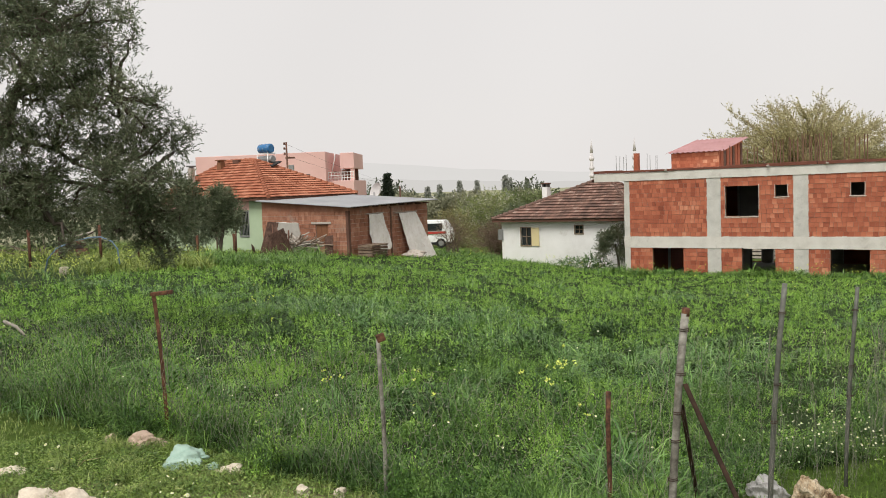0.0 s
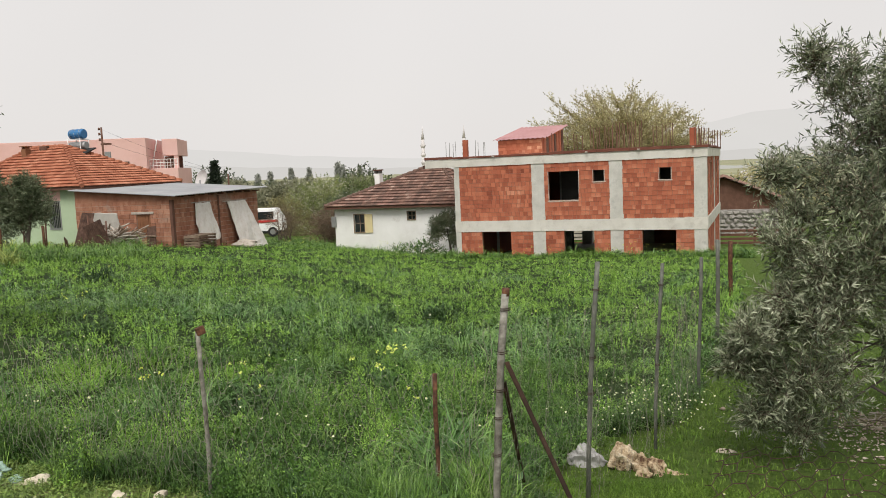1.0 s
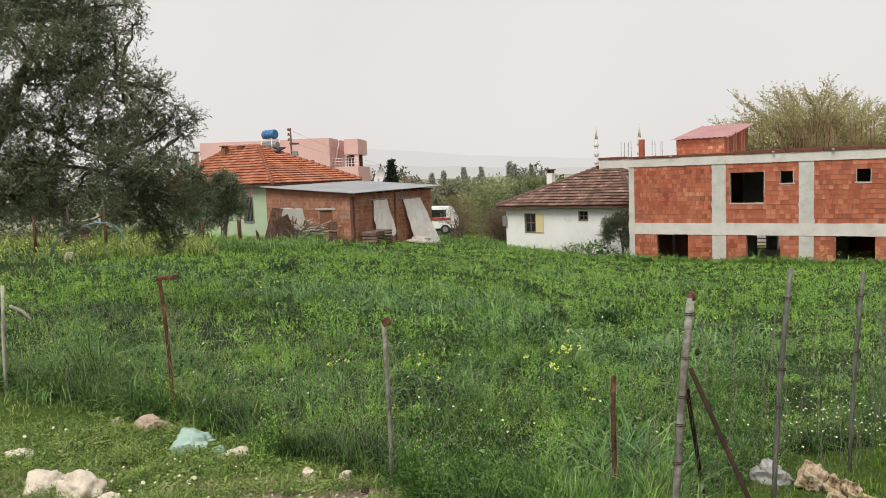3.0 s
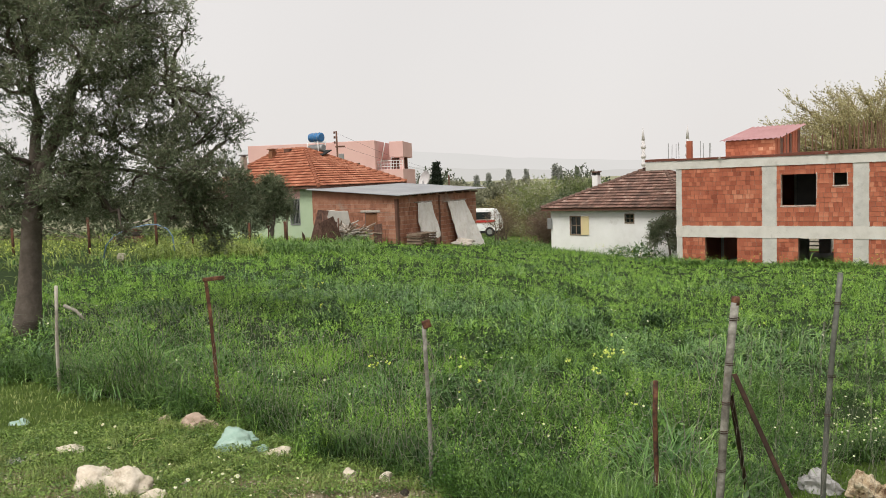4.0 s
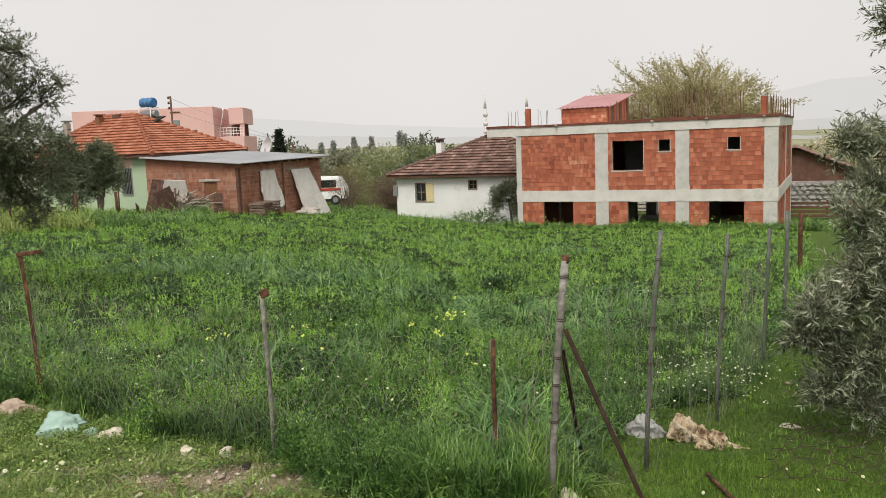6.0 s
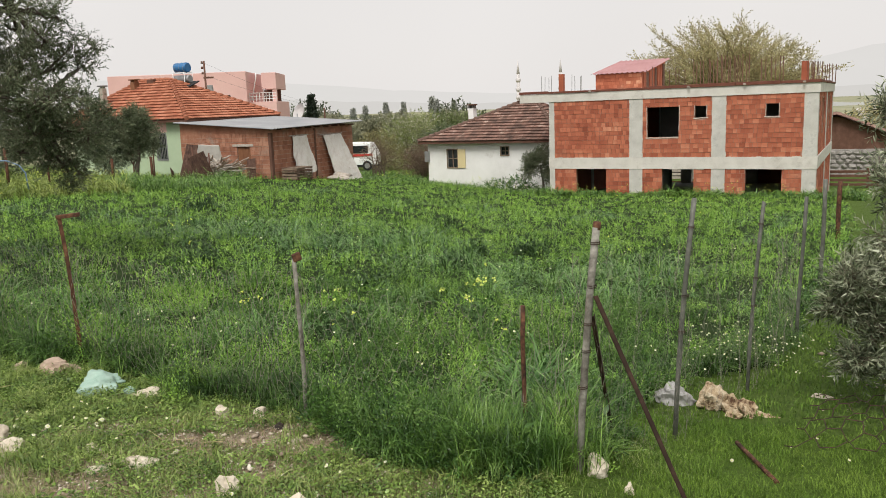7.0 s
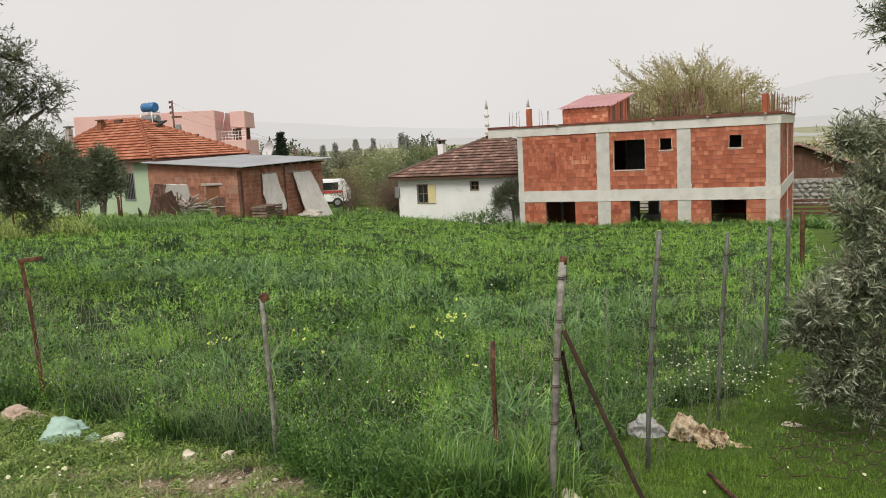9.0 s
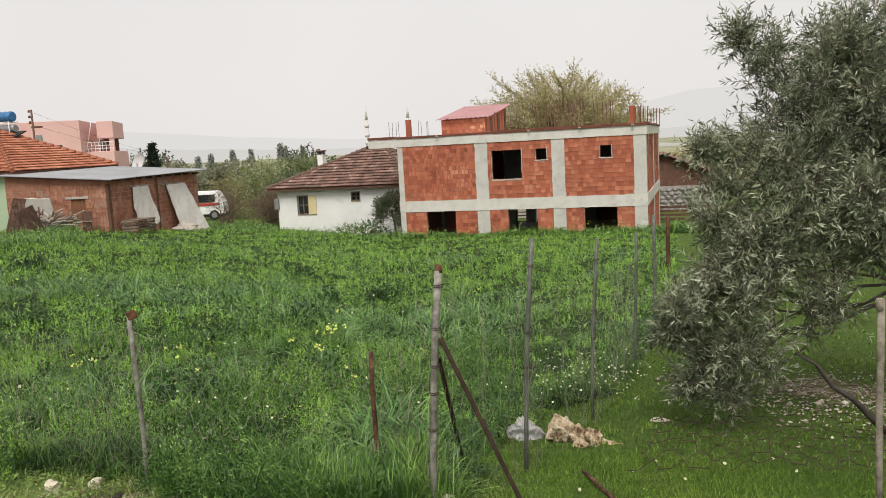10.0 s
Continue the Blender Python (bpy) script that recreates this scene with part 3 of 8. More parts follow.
def boulder(size, seed, cuts=3, rough=0.28):
    """An uneven stone of a given size, resting on its underside."""
    bm = bmesh.new()
    bmesh.ops.create_icosphere(bm, subdivisions=cuts, radius=1.0)
    shift = Vector((seed * 3.1, seed * 1.7, seed * 0.9))
    rng = random.Random(seed)
    cutters = [(Vector((rng.gauss(0, 1), rng.gauss(0, 1), rng.gauss(0, 0.8))).normalized(), rng.uniform(0.55, 0.85)) for _ in range(9)]
    for v in bm.verts:
        p = v.co.copy()
        for way, reach in cutters:
            p -= way * max(0, p.dot(way) - reach)
        k = 1 + rough * noise.noise(p * 1.3 + shift) + rough * 0.55 * noise.noise(p * 3.1 + shift) + rough * 0.25 * noise.noise(p * 7 + shift)
        v.co = Vector((p.x * size[0] / 2 * k, p.y * size[1] / 2 * k, max(p.z * k, -0.55) * size[2] / 2))
    low = min(v.co.z for v in bm.verts)
    for v in bm.verts:
        v.co.z -= low
    for f in bm.faces:
        f.smooth = cuts > 3
    return bm


# ---- the ground ----


def eased(t):
    t = np.clip(t, 0.0, 1.0)
    return t * t * (3 - 2 * t)


def ground_z(x, y):
    """Height of the ground: level by the path, falling towards the houses, a little lower past the fence corner."""
    x, y = np.asarray(x, float), np.asarray(y, float)
    r, az = np.hypot(x, y), np.degrees(np.arctan2(x, y))
    fall = np.interp(az, [-180, -100, -40, -20, -7, 5, 13, 40, 100, 180], [0, 0.01, 0.02, 0.03, 0.042, 0.066, 0.083, 0.086, 0.02, 0])
    over = np.sqrt((np.maximum(r - 2.5, 0)) ** 2 + 1.0) - 1.0
    z = -fall * np.minimum(over, 45) - 0.03 * np.clip(r - 50, 0, 350)
    return z - 0.22 * eased((x - 0.9) / 0.9) * (1 - eased((r - 7) / 12)) * eased((y + 1) / 2)


def gz(x, y):
    return float(ground_z(x, y))


def build_ground():
    rings = np.r_[0.0, 0.25 * 1.068 ** np.arange(150)]
    turns = np.radians(np.arange(0, 360, 1.5))
    r, a = np.meshgrid(rings[1:], turns, indexing="ij")
    x, y = r * np.sin(a), r * np.cos(a)
    z = ground_z(x, y)
    bumps = np.array([noise.noise(Vector((p, q, 0)) * 2.3) * 0.014 + noise.noise(Vector((p, q, 5)) * 7.0) * 0.008 - 0.006 for p, q in zip(x[r < 30], y[r < 30])])
    z[r < 30] += bumps
    verts = np.r_[[[0, 0, 0]], np.stack([x, y, z], -1).reshape(-1, 3)]
    n = len(turns)
    i, j = np.meshgrid(np.arange(len(rings) - 2), np.arange(n), indexing="ij")
    k = (j + 1) % n
    quads = np.stack([1 + i * n + j, 1 + i * n + k, 1 + (i + 1) * n + k, 1 + (i + 1) * n + j], -1).reshape(-1, 4)
    fan = np.stack([np.zeros(n, int), 1 + np.arange(n), 1 + (np.arange(n) + 1) % n], -1)[:, ::-1]
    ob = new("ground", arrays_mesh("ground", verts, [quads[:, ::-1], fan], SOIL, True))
    tagged(ob, "brown stony soil and turf sloping down to the houses", "ground", kind="structure")


build_ground()


def ridge_line(name, far, az0, az1, profile, low, material, label):
    """A far ridge on a circle, its skyline a smooth rise with small unevenness."""
    steps = 160
    verts = []
    for i in range(steps + 1):
        az = az0 + (az1 - az0) * i / steps
        a = radians(az)
        h = float(np.interp(az, *profile)) + far * 0.0016 * noise.fractal(Vector((az * 0.35, far * 0.01, 0)), 0.9, 2.0, 5)
        for d, z in ((far, low), (far + far * 0.05, low + (h - low) * 0.7), (far * 1.12, h)):
            verts.append((d * math.sin(a), d * math.cos(a), z))
    i, j = np.meshgrid(np.arange(steps), np.arange(2), indexing="ij")
    quads = np.stack([i * 3 + j, (i + 1) * 3 + j, (i + 1) * 3 + j + 1, i * 3 + j + 1], -1).reshape(-1, 4)
    ob = new(name, arrays_mesh(name, verts, [quads], material, True))
    tagged(ob, label, "hills", kind="structure")


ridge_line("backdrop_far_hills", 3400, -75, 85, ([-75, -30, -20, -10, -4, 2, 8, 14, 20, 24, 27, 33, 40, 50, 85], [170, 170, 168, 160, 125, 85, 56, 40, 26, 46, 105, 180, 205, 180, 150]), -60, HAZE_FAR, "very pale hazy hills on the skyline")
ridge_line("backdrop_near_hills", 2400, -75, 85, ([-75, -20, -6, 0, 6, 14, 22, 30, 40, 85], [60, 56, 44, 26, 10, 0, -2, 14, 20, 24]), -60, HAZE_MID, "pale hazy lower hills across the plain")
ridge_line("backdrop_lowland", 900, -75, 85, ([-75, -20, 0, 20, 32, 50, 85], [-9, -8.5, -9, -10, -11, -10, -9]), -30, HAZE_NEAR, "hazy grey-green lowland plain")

# ---- the half-built brick house ----
GRID = pose(18.437, 31.372, 0, 0, 0, -33.5)


def grid(u, v, z, turn=0):
    return GRID @ pose(u, v, z, 0, 0, turn)


def build_brick_house():
    house = thing("unfinished_house", "half-built two-storey house of red hollow brick and concrete frame", "house", GRID)
    low, deep = -4.2, 11.5
    cols = ((-11.6, -11.34), (-7.76, -7.16), (-4.17, -3.59), (-0.54, 0.0))
    for a, b in cols:
        for v in (0, 5.6, deep - 0.45):
            part("column", cast(a, b, v - 0.02 if v == 0 else v, v + 0.45, low, 1.53, 0.014 if v == 0 else 0.0, 0.2 if v == 0 else 9), COLUMN, house)
    for v in (5.6, deep - 0.45):
        bm = boxed(-0.3, 0.02, v, v + 0.42, low, 1.53, 0.012)
        part("column", bm, COLUMN, house)
    part("beam", cast(-11.62, 0.035, -0.035, 0.4, -1.6, -1.08, 0.014), CONCRETE, house, "grey concrete ring beam")
    part("beam", cast(-0.36, 0.037, 0.4, deep + 0.12, -1.6, -1.08, 0.02), CONCRETE, house)
    part("beam", boxed(-11.62, 0.037, deep - 0.2, deep + 0.02, -1.6, -1.08), CONCRETE, house)
    part("roof_beam", cast(-13.06, 0.05, -0.05, 0.4, 1.53, 1.92, 0.014), CONCRETE, house)
    part("roof_beam", cast(-0.4, 0.052, 0.4, deep + 0.3, 1.53, 1.92, 0.012), CONCRETE, house)
    part("roof_slab", boxed(-13.06, -0.4, 0.4, deep + 0.3, 1.66, 1.90), CONCRETE, house)
    rng = random.Random(14)
    x = -13.08
    while x < 0.06:
        w = min(rng.uniform(1.3, 2.6), 0.08 - x)
        part("formwork_edge", boxed(x, x + w - 0.012, -0.09 + rng.uniform(-0.02, 0.02), 0.03, 1.925, 2.03 + rng.uniform(-0.035, 0.045), 0.01), FORMWORK, house, "dark red-brown edge board on the roof slab")
        x += w
    y = 0.04
    while y < deep + 0.3:
        w = min(rng.uniform(1.3, 2.6), deep + 0.34 - y)
        part("formwork_edge", boxed(-0.03, 0.085 + rng.uniform(-0.02, 0.02), y, y + w - 0.012, 1.925, 2.03 + rng.uniform(-0.035, 0.045), 0.01), FORMWORK, house)
        y += w
    for x in (-9.6, -5.2, -2.9, -0.6):
        part("timber_end", boxed(x, x + 0.1, -0.22, -0.06, 1.93, 2.0, 0.008), STICKS, house)
    # inner slabs coloured dark so that the openings look shaded
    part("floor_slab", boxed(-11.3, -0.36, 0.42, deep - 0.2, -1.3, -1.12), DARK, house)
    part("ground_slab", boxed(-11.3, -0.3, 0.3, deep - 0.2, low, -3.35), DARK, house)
    upper = [(-6.97, -5.57, -0.19, 1.18), (-4.9, -4.4, 0.63, 1.155), (-2.0, -1.5, 0.61, 1.14)]
    lower = [(-10.28, -8.84, -3.9, -1.6), (-6.29, -4.9, -3.9, -1.6), (-2.76, -1.31, -3.9, -1.6)]
    panels = []
    for a, b in ((-3.59, -0.54), (-7.16, -4.17), (-11.34, -7.76)):
        panels.append((a, b, -1.08, 1.53, upper, 0.0, "x", -1))
    for a, b in ((-3.59, -0.54), (-7.16, -4.17), (-11.34, -7.76)):
        panels.append((a, b, -3.9, -1.6, lower, 0.0, "x", -1))
    for a, b, c, d, holes, *_ in panels:
        if c < -2:
            gap = next(h for h in holes if a < h[0] < b)
            part("wall", boxed(a, gap[0], 0.006, 0.19, c, d), MORTAR, house)
            part("wall", boxed(gap[1], b, 0.006, 0.19, c, d), MORTAR, house)
            continue
        bm = bmesh.new()
        wall_boxes(bm, a, b, 0.006, 0.19, c, d, holes)
        part("wall", bm, MORTAR, house)
    side_up = [(0.8, 1.5, 0.35, 1.2), (2.6, 4.2, -0.35, 1.25), (7.6, 9.2, -0.2, 1.3)]
    side = [(0.45, 5.6, -1.08, 1.53, side_up, -0.02, "y", 1), (6.02, deep - 0.45, -1.08, 1.53, side_up, -0.02, "y", 1), (0.45, 5.6, -3.9, -1.6, (), -0.02, "y", 1), (6.02, deep - 0.45, -3.9, -1.6, (), -0.02, "y", 1)]
    for a, b, c, d, holes, *_ in side:
        bm = bmesh.new()
        wall_boxes(bm, a, b, -0.21, -0.026, c, d, holes, "y")
        part("wall", bm, MORTAR, house)
    part("wall", boxed(-11.34, -0.3, deep - 0.19, deep, -1.08, 1.53), BRICKS, house)
    bm = bmesh.new()
    wall_boxes(bm, -11.34, -0.3, deep - 0.19, deep, low, -1.6, [(-11.0, -5.4, -3.3, -1.62)])
    part("wall", bm, BRICKS, house)
    bm = bmesh.new()
    wall_boxes(bm, 0.45, deep - 0.2, -11.53, -11.35, low, 1.53, along="y")
    part("wall", bm, BRICKS, house)
    # walls behind the windows, with the same room shade in their colour
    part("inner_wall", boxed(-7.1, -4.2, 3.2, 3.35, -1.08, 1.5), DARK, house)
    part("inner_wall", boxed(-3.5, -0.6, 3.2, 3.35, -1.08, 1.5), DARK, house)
    # rough cement edges round the openings
    for a, b, c, d in upper:
        part("window_sill", cast(a - 0.06, b + 0.07, -0.018, 0.1, c - 0.045, c, 0.02, 0.07), CEMENT, house, "rough cement edge of an empty window")
        part("window_jamb", cast(a - 0.015, a, -0.016, 0.1, c, d + 0.02, 0.018, 0.08), CEMENT, house)
        part("window_jamb", cast(b, b + 0.03, -0.016, 0.1, c, d + 0.02, 0.025, 0.08), CEMENT, house)
    # cement squeezed out where brick meets column and beam
    smear = random.Random(17)
    for a, b in ((-3.59, -0.54), (-7.16, -4.17), (-11.34, -7.76)):
        for edge in (a, b):
            z = -1.05
            while z < 1.45:
                h = smear.uniform(0.06, 0.25)
                w = smear.uniform(0.008, 0.024)
                part("cement_smear", cast(edge - w, edge + w, -0.017, 0.05, z, min(z + h, 1.5), 0.025, 0.08), CEMENT, house)
                z += h + smear.uniform(0.15, 0.9)
        for z0, down in ((1.53, -1), (-1.08, 1), (-1.6, -1)):
            x = a + 0.1
            while x < b - 0.4:
                w, h = smear.uniform(0.1, 0.4), smear.uniform(0.012, 0.03)
                if not (down < 0 and z0 < 0 and any(g[0] < x + w and x < g[1] for g in lower)):
                    part("cement_smear", cast(x, min(x + w, b - 0.05), -0.017, 0.05, min(z0, z0 + down * h), max(z0, z0 + down * h), 0.02, 0.07), CEMENT, house)
                x += w + smear.uniform(0.3, 1.4)
    lay_bricks(house, panels + side, BRICK, BRICKS, 300, 0.195, 0.195)
    # bars of steel left standing on the columns
    rng = random.Random(4)
    for u, v, n, w, tall in ((-11.75, 0.3, 4, 0.5, 0.75), (-10.3, 0.3, 4, 0.5, 0.75), (-8.2, 5.8, 3, 0.5, 1.1), (-6.9, 5.8, 4, 0.7, 1.0), (-5.5, 5.8, 8, 1.1, 1.35), (-4.2, 5.8, 13, 1.4, 1.45), (-2.4, 5.8, 6, 1.0, 1.25), (-0.55, 6.0, 4, 0.6, 0.9), (-0.3, 0.35, 4, 0.45, 0.85), (-0.22, 1.1, 4, 0.3, 0.85), (-0.2, 11.2, 5, 0.5, 0.95)):
        for k in range(n):
            x, y = u + w * (k / max(1, n - 1) - 0.5) + rng.uniform(-0.03, 0.03), v + rng.choice((-0.14, 0.14))
            h = tall * rng.uniform(0.88, 1.05)
            part("rebar", bar([(x, y, 1.9), (x + rng.uniform(-0.03, 0.03), y, 2.0 + h)], 0.011 if v < 3 else 0.022, 5), GALVA if (u < -10) else STEEL, house)
    part("brick_pillar", boxed(-11.14, -10.92, 0.1, 0.33, 1.92, 2.81), BRICKS, house, "short red brick pillar")
    part("brick_pillar", boxed(-0.72, -0.46, 0.3, 0.5, 1.92, 2.8), BRICKS, house, "short red brick pillar")
    # the stair head on the roof
    hut = part("stair_head", boxed(-11.2, -8.74, 6.0, 11.1, 1.9, 2.86), BRICKS, house, "red brick stair head with a sloping sheet roof")
    bm = bmesh.new()
    v = [bm.verts.new(p) for p in ((-8.74, 6.0, 2.86), (-8.74, 11.1, 2.86), (-8.74, 11.1, 3.62), (-11.2, 6.0, 2.86), (-11.2, 11.1, 2.86), (-11.2, 11.1, 3.62))]
    for f in ((0, 1, 2), (3, 5, 4), (1, 4, 5, 2)):
        bm.faces.new([v[i] for i in f])
    part("gable", bm, BRICKS, hut)
    lay_bricks(hut, [(-11.2, -8.74, 1.95, 2.84, (), 5.992, "x", -1)], BRICK, BRICKS, 0, 0.195, 0.195)
    bm = bmesh.new()
    ribbed_sheet(bm, (-11.45, 5.75, 2.86), (2.95, 0, 0), (0, 5.65, 0.86), 0.26, 0.07)
    part("sheet_roof", bm, REDSHEET, hut, "pinkish red ribbed metal roof")
    for k in range(8):
        y = 6.3 + k * 0.6
        part("plank", boxed(-8.735, -8.70, y, y + 0.42, 1.95, 2.8 + (y - 6) * 0.14), DARKWOOD if k % 3 == 1 else BRICKS, hut)
    # timber stacked behind the ground floor, seen through it
    stack = thing("timber_stack", "stack of pale grey boards behind the half-built house", "timber", grid(-10.2, 20.0, gz(21.0, 53.7) + 0.05))
    for k in range(7):
        part("board", boxed(-3.2 + 0.08 * (k % 3), 3.2, -0.5 - 0.05 * (k % 2), 0.5, 0.24 * k, 0.24 * k + 0.17, 0.01), STICKS, stack)


build_brick_house()


def hip_roof(parent, u0, u1, v0, v1, eave, top, r0, r1, material, name_label, seed, course=0.33, width=0.25):
    """A hipped tile roof: eaves, ridge between r0 and r1, a closed boarded underside, tiles on all faces."""
    vm = (v0 + v1) / 2
    a, b, c, d = (u0, v0, eave), (u1, v0, eave), (u1, v1, eave), (u0, v1, eave)
    e, f = (r0, vm, top), (r1, vm, top)
    bm = bmesh.new()
    v = [bm.verts.new(p) for p in (a, b, c, d, e, f)]
    low = [bm.verts.new((p[0], p[1], p[2] - 0.1)) for p in (a, b, c, d)]
    for face in ((v[0], v[1], v[5], v[4]), (v[2], v[3], v[4], v[5]), (v[1], v[2], v[5]), (v[3], v[0], v[4]), low[::-1]):
        bm.faces.new(face)
    for i in range(4):
        bm.faces.new((low[i], low[(i + 1) % 4], v[(i + 1) % 4], v[i]))
    roof = part("roof", bm, DARKWOOD, parent, name_label)
    bm = bmesh.new()
    tiles_on(bm, [a, b, f, e], course, width, seed)
    tiles_on(bm, [b, c, f], course, width, seed + 1)
    tiles_on(bm, [c, d, e, f], course, width, seed + 2)
    tiles_on(bm, [d, a, e], course, width, seed + 3)
    tagged(part("roof_tiles", bm, material, roof), kind="stuff")
    for p, q in ((a, e), (b, f), (c, f), (d, e), (e, f)):
        ridge_caps(roof, (p[0], p[1], p[2] + 0.06), (q[0], q[1], q[2] + 0.06), material)
    return roof


def build_white_house():
    house = thing("white_cottage", "old whitewashed cottage with a mossy clay tile roof", "house", GRID)
    u0, u1, v0, v1, low, eave = -20.31, -12.5, 3.69, 10.7, -4.4, -0.47
    holes = [(-19.07, -18.45, -1.84, -0.87), (-15.79, -15.34, -1.17, -0.76)]
    bm = bmesh.new()
    wall_boxes(bm, u0, u1, v0, v0 + 0.35, low, eave, holes)
    part("wall", bm, WHITEWASH, house)
    part("wall", boxed(u0, u0 + 0.35, v0 + 0.35, v1, low, eave), WHITEWASH, house)
    part("wall", boxed(u1 - 0.35, u1, v0 + 0.35, v1, low, eave), WHITEWASH, house)
    part("wall", boxed(u0 + 0.35, u1 - 0.35, v1 - 0.35, v1, low, eave), WHITEWASH, house)
    hip_roof(house, u0 - 0.42, u1 + 0.3, v0 - 0.38, v1 + 0.4, -0.42, 1.52, -16.15, -15.0, OLDTILE, "dark lichened clay tile roof with a sagging eave", 11)
    for a, b, c, d in holes:
        win = part("window", boxed(a, b, v0 + 0.12, v0 + 0.14, c, d), GLASS, house, "small dark window in a worn wooden frame")
        part("sill", boxed(a - 0.05, b + 0.05, v0 - 0.03, v0 + 0.1, c - 0.07, c), WOOD, win)
        part("head", boxed(a - 0.05, b + 0.05, v0 - 0.02, v0 + 0.1, d, d + 0.05), WOOD, win)
        part("jamb", boxed(a - 0.05, a, v0 - 0.02, v0 + 0.1, c, d), WOOD, win)
        part("jamb", boxed(b, b + 0.05, v0 - 0.02, v0 + 0.1, c, d), WOOD, win)
        part("mullion", boxed((a + b) / 2 - 0.02, (a + b) / 2 + 0.02, v0 + 0.06, v0 + 0.1, c, d), WOOD, win)
        part("mullion", boxed(a, b, v0 + 0.065, v0 + 0.095, (c + d) / 2 - 0.02, (c + d) / 2 + 0.02), WOOD, win)
    part("shutter", boxed(-18.4, -17.93, v0 - 0.06, v0 - 0.02, -1.88, -0.85, 0.008), YELLOWPAINT, house, "open cream yellow window shutter")
    bm = cast(-19.42, -19.06, 7.2, 7.6, -0.2, 1.36, 0.05, 0.2)
    stack = part("chimney", bm, WHITEWASH, house, "white plastered chimney with a dark top")
    for x in (-19.41, -19.17):
        part("chimney_leg", boxed(x, x + 0.1, 7.22, 7.58, 1.36, 1.53), DARK, stack)
    part("chimney_cap", boxed(-19.47, -19.01, 7.14, 7.66, 1.53, 1.6, 0.01), DARKWOOD, stack)
    part("meter_box", boxed(u0 - 0.16, u0 + 0.1, v0 - 0.14, v0, -1.55, -0.95, 0.01), GREYMETAL, house, "grey meter box at the wall corner")


build_white_house()


def draped(w, h, lean, out, seed):
    """A hanging length of film: creased, ragged at the rim, spreading towards the foot, with some thickness."""
    bm = bmesh.new()
    nx, nz = 22, 40
    rows = []
    for side in (0.0, 0.02):
        for i in range(nz + 1):
            f = i / nz
            row = []
            for j in range(nx + 1):
                g = j / nx
                spread = w * (0.66 + 0.34 * f ** 0.8 + 0.05 * noise.noise(Vector((f * 5, seed, 3.0 if g > 0.5 else 0.0))))
                crease = 0.07 * noise.noise(Vector((g * 5 + f * 2, f * 1.6, seed))) + 0.04 * noise.noise(Vector((g * 11 + f * 5, f * 3.5, seed + 5))) + 0.018 * noise.noise(Vector((g * 26, f * 16, seed)))
                row.append(bm.verts.new((0.07 + out * f + crease * (0.35 + f) + side, lean * f + (g - 0.5) * spread, h * (1 - f) + 0.12 * noise.noise(Vector((g * 4, 1.0, seed))) * (0.25 + f))))
            rows.append(row)
    for s in (0, nz + 1):
        for i in range(nz):
            for j in range(nx):
                q = (rows[s + i][j], rows[s + i][j + 1], rows[s + i + 1][j + 1], rows[s + i + 1][j])
                f = bm.faces.new(q if s else q[::-1])
                f.smooth = True
    return bm


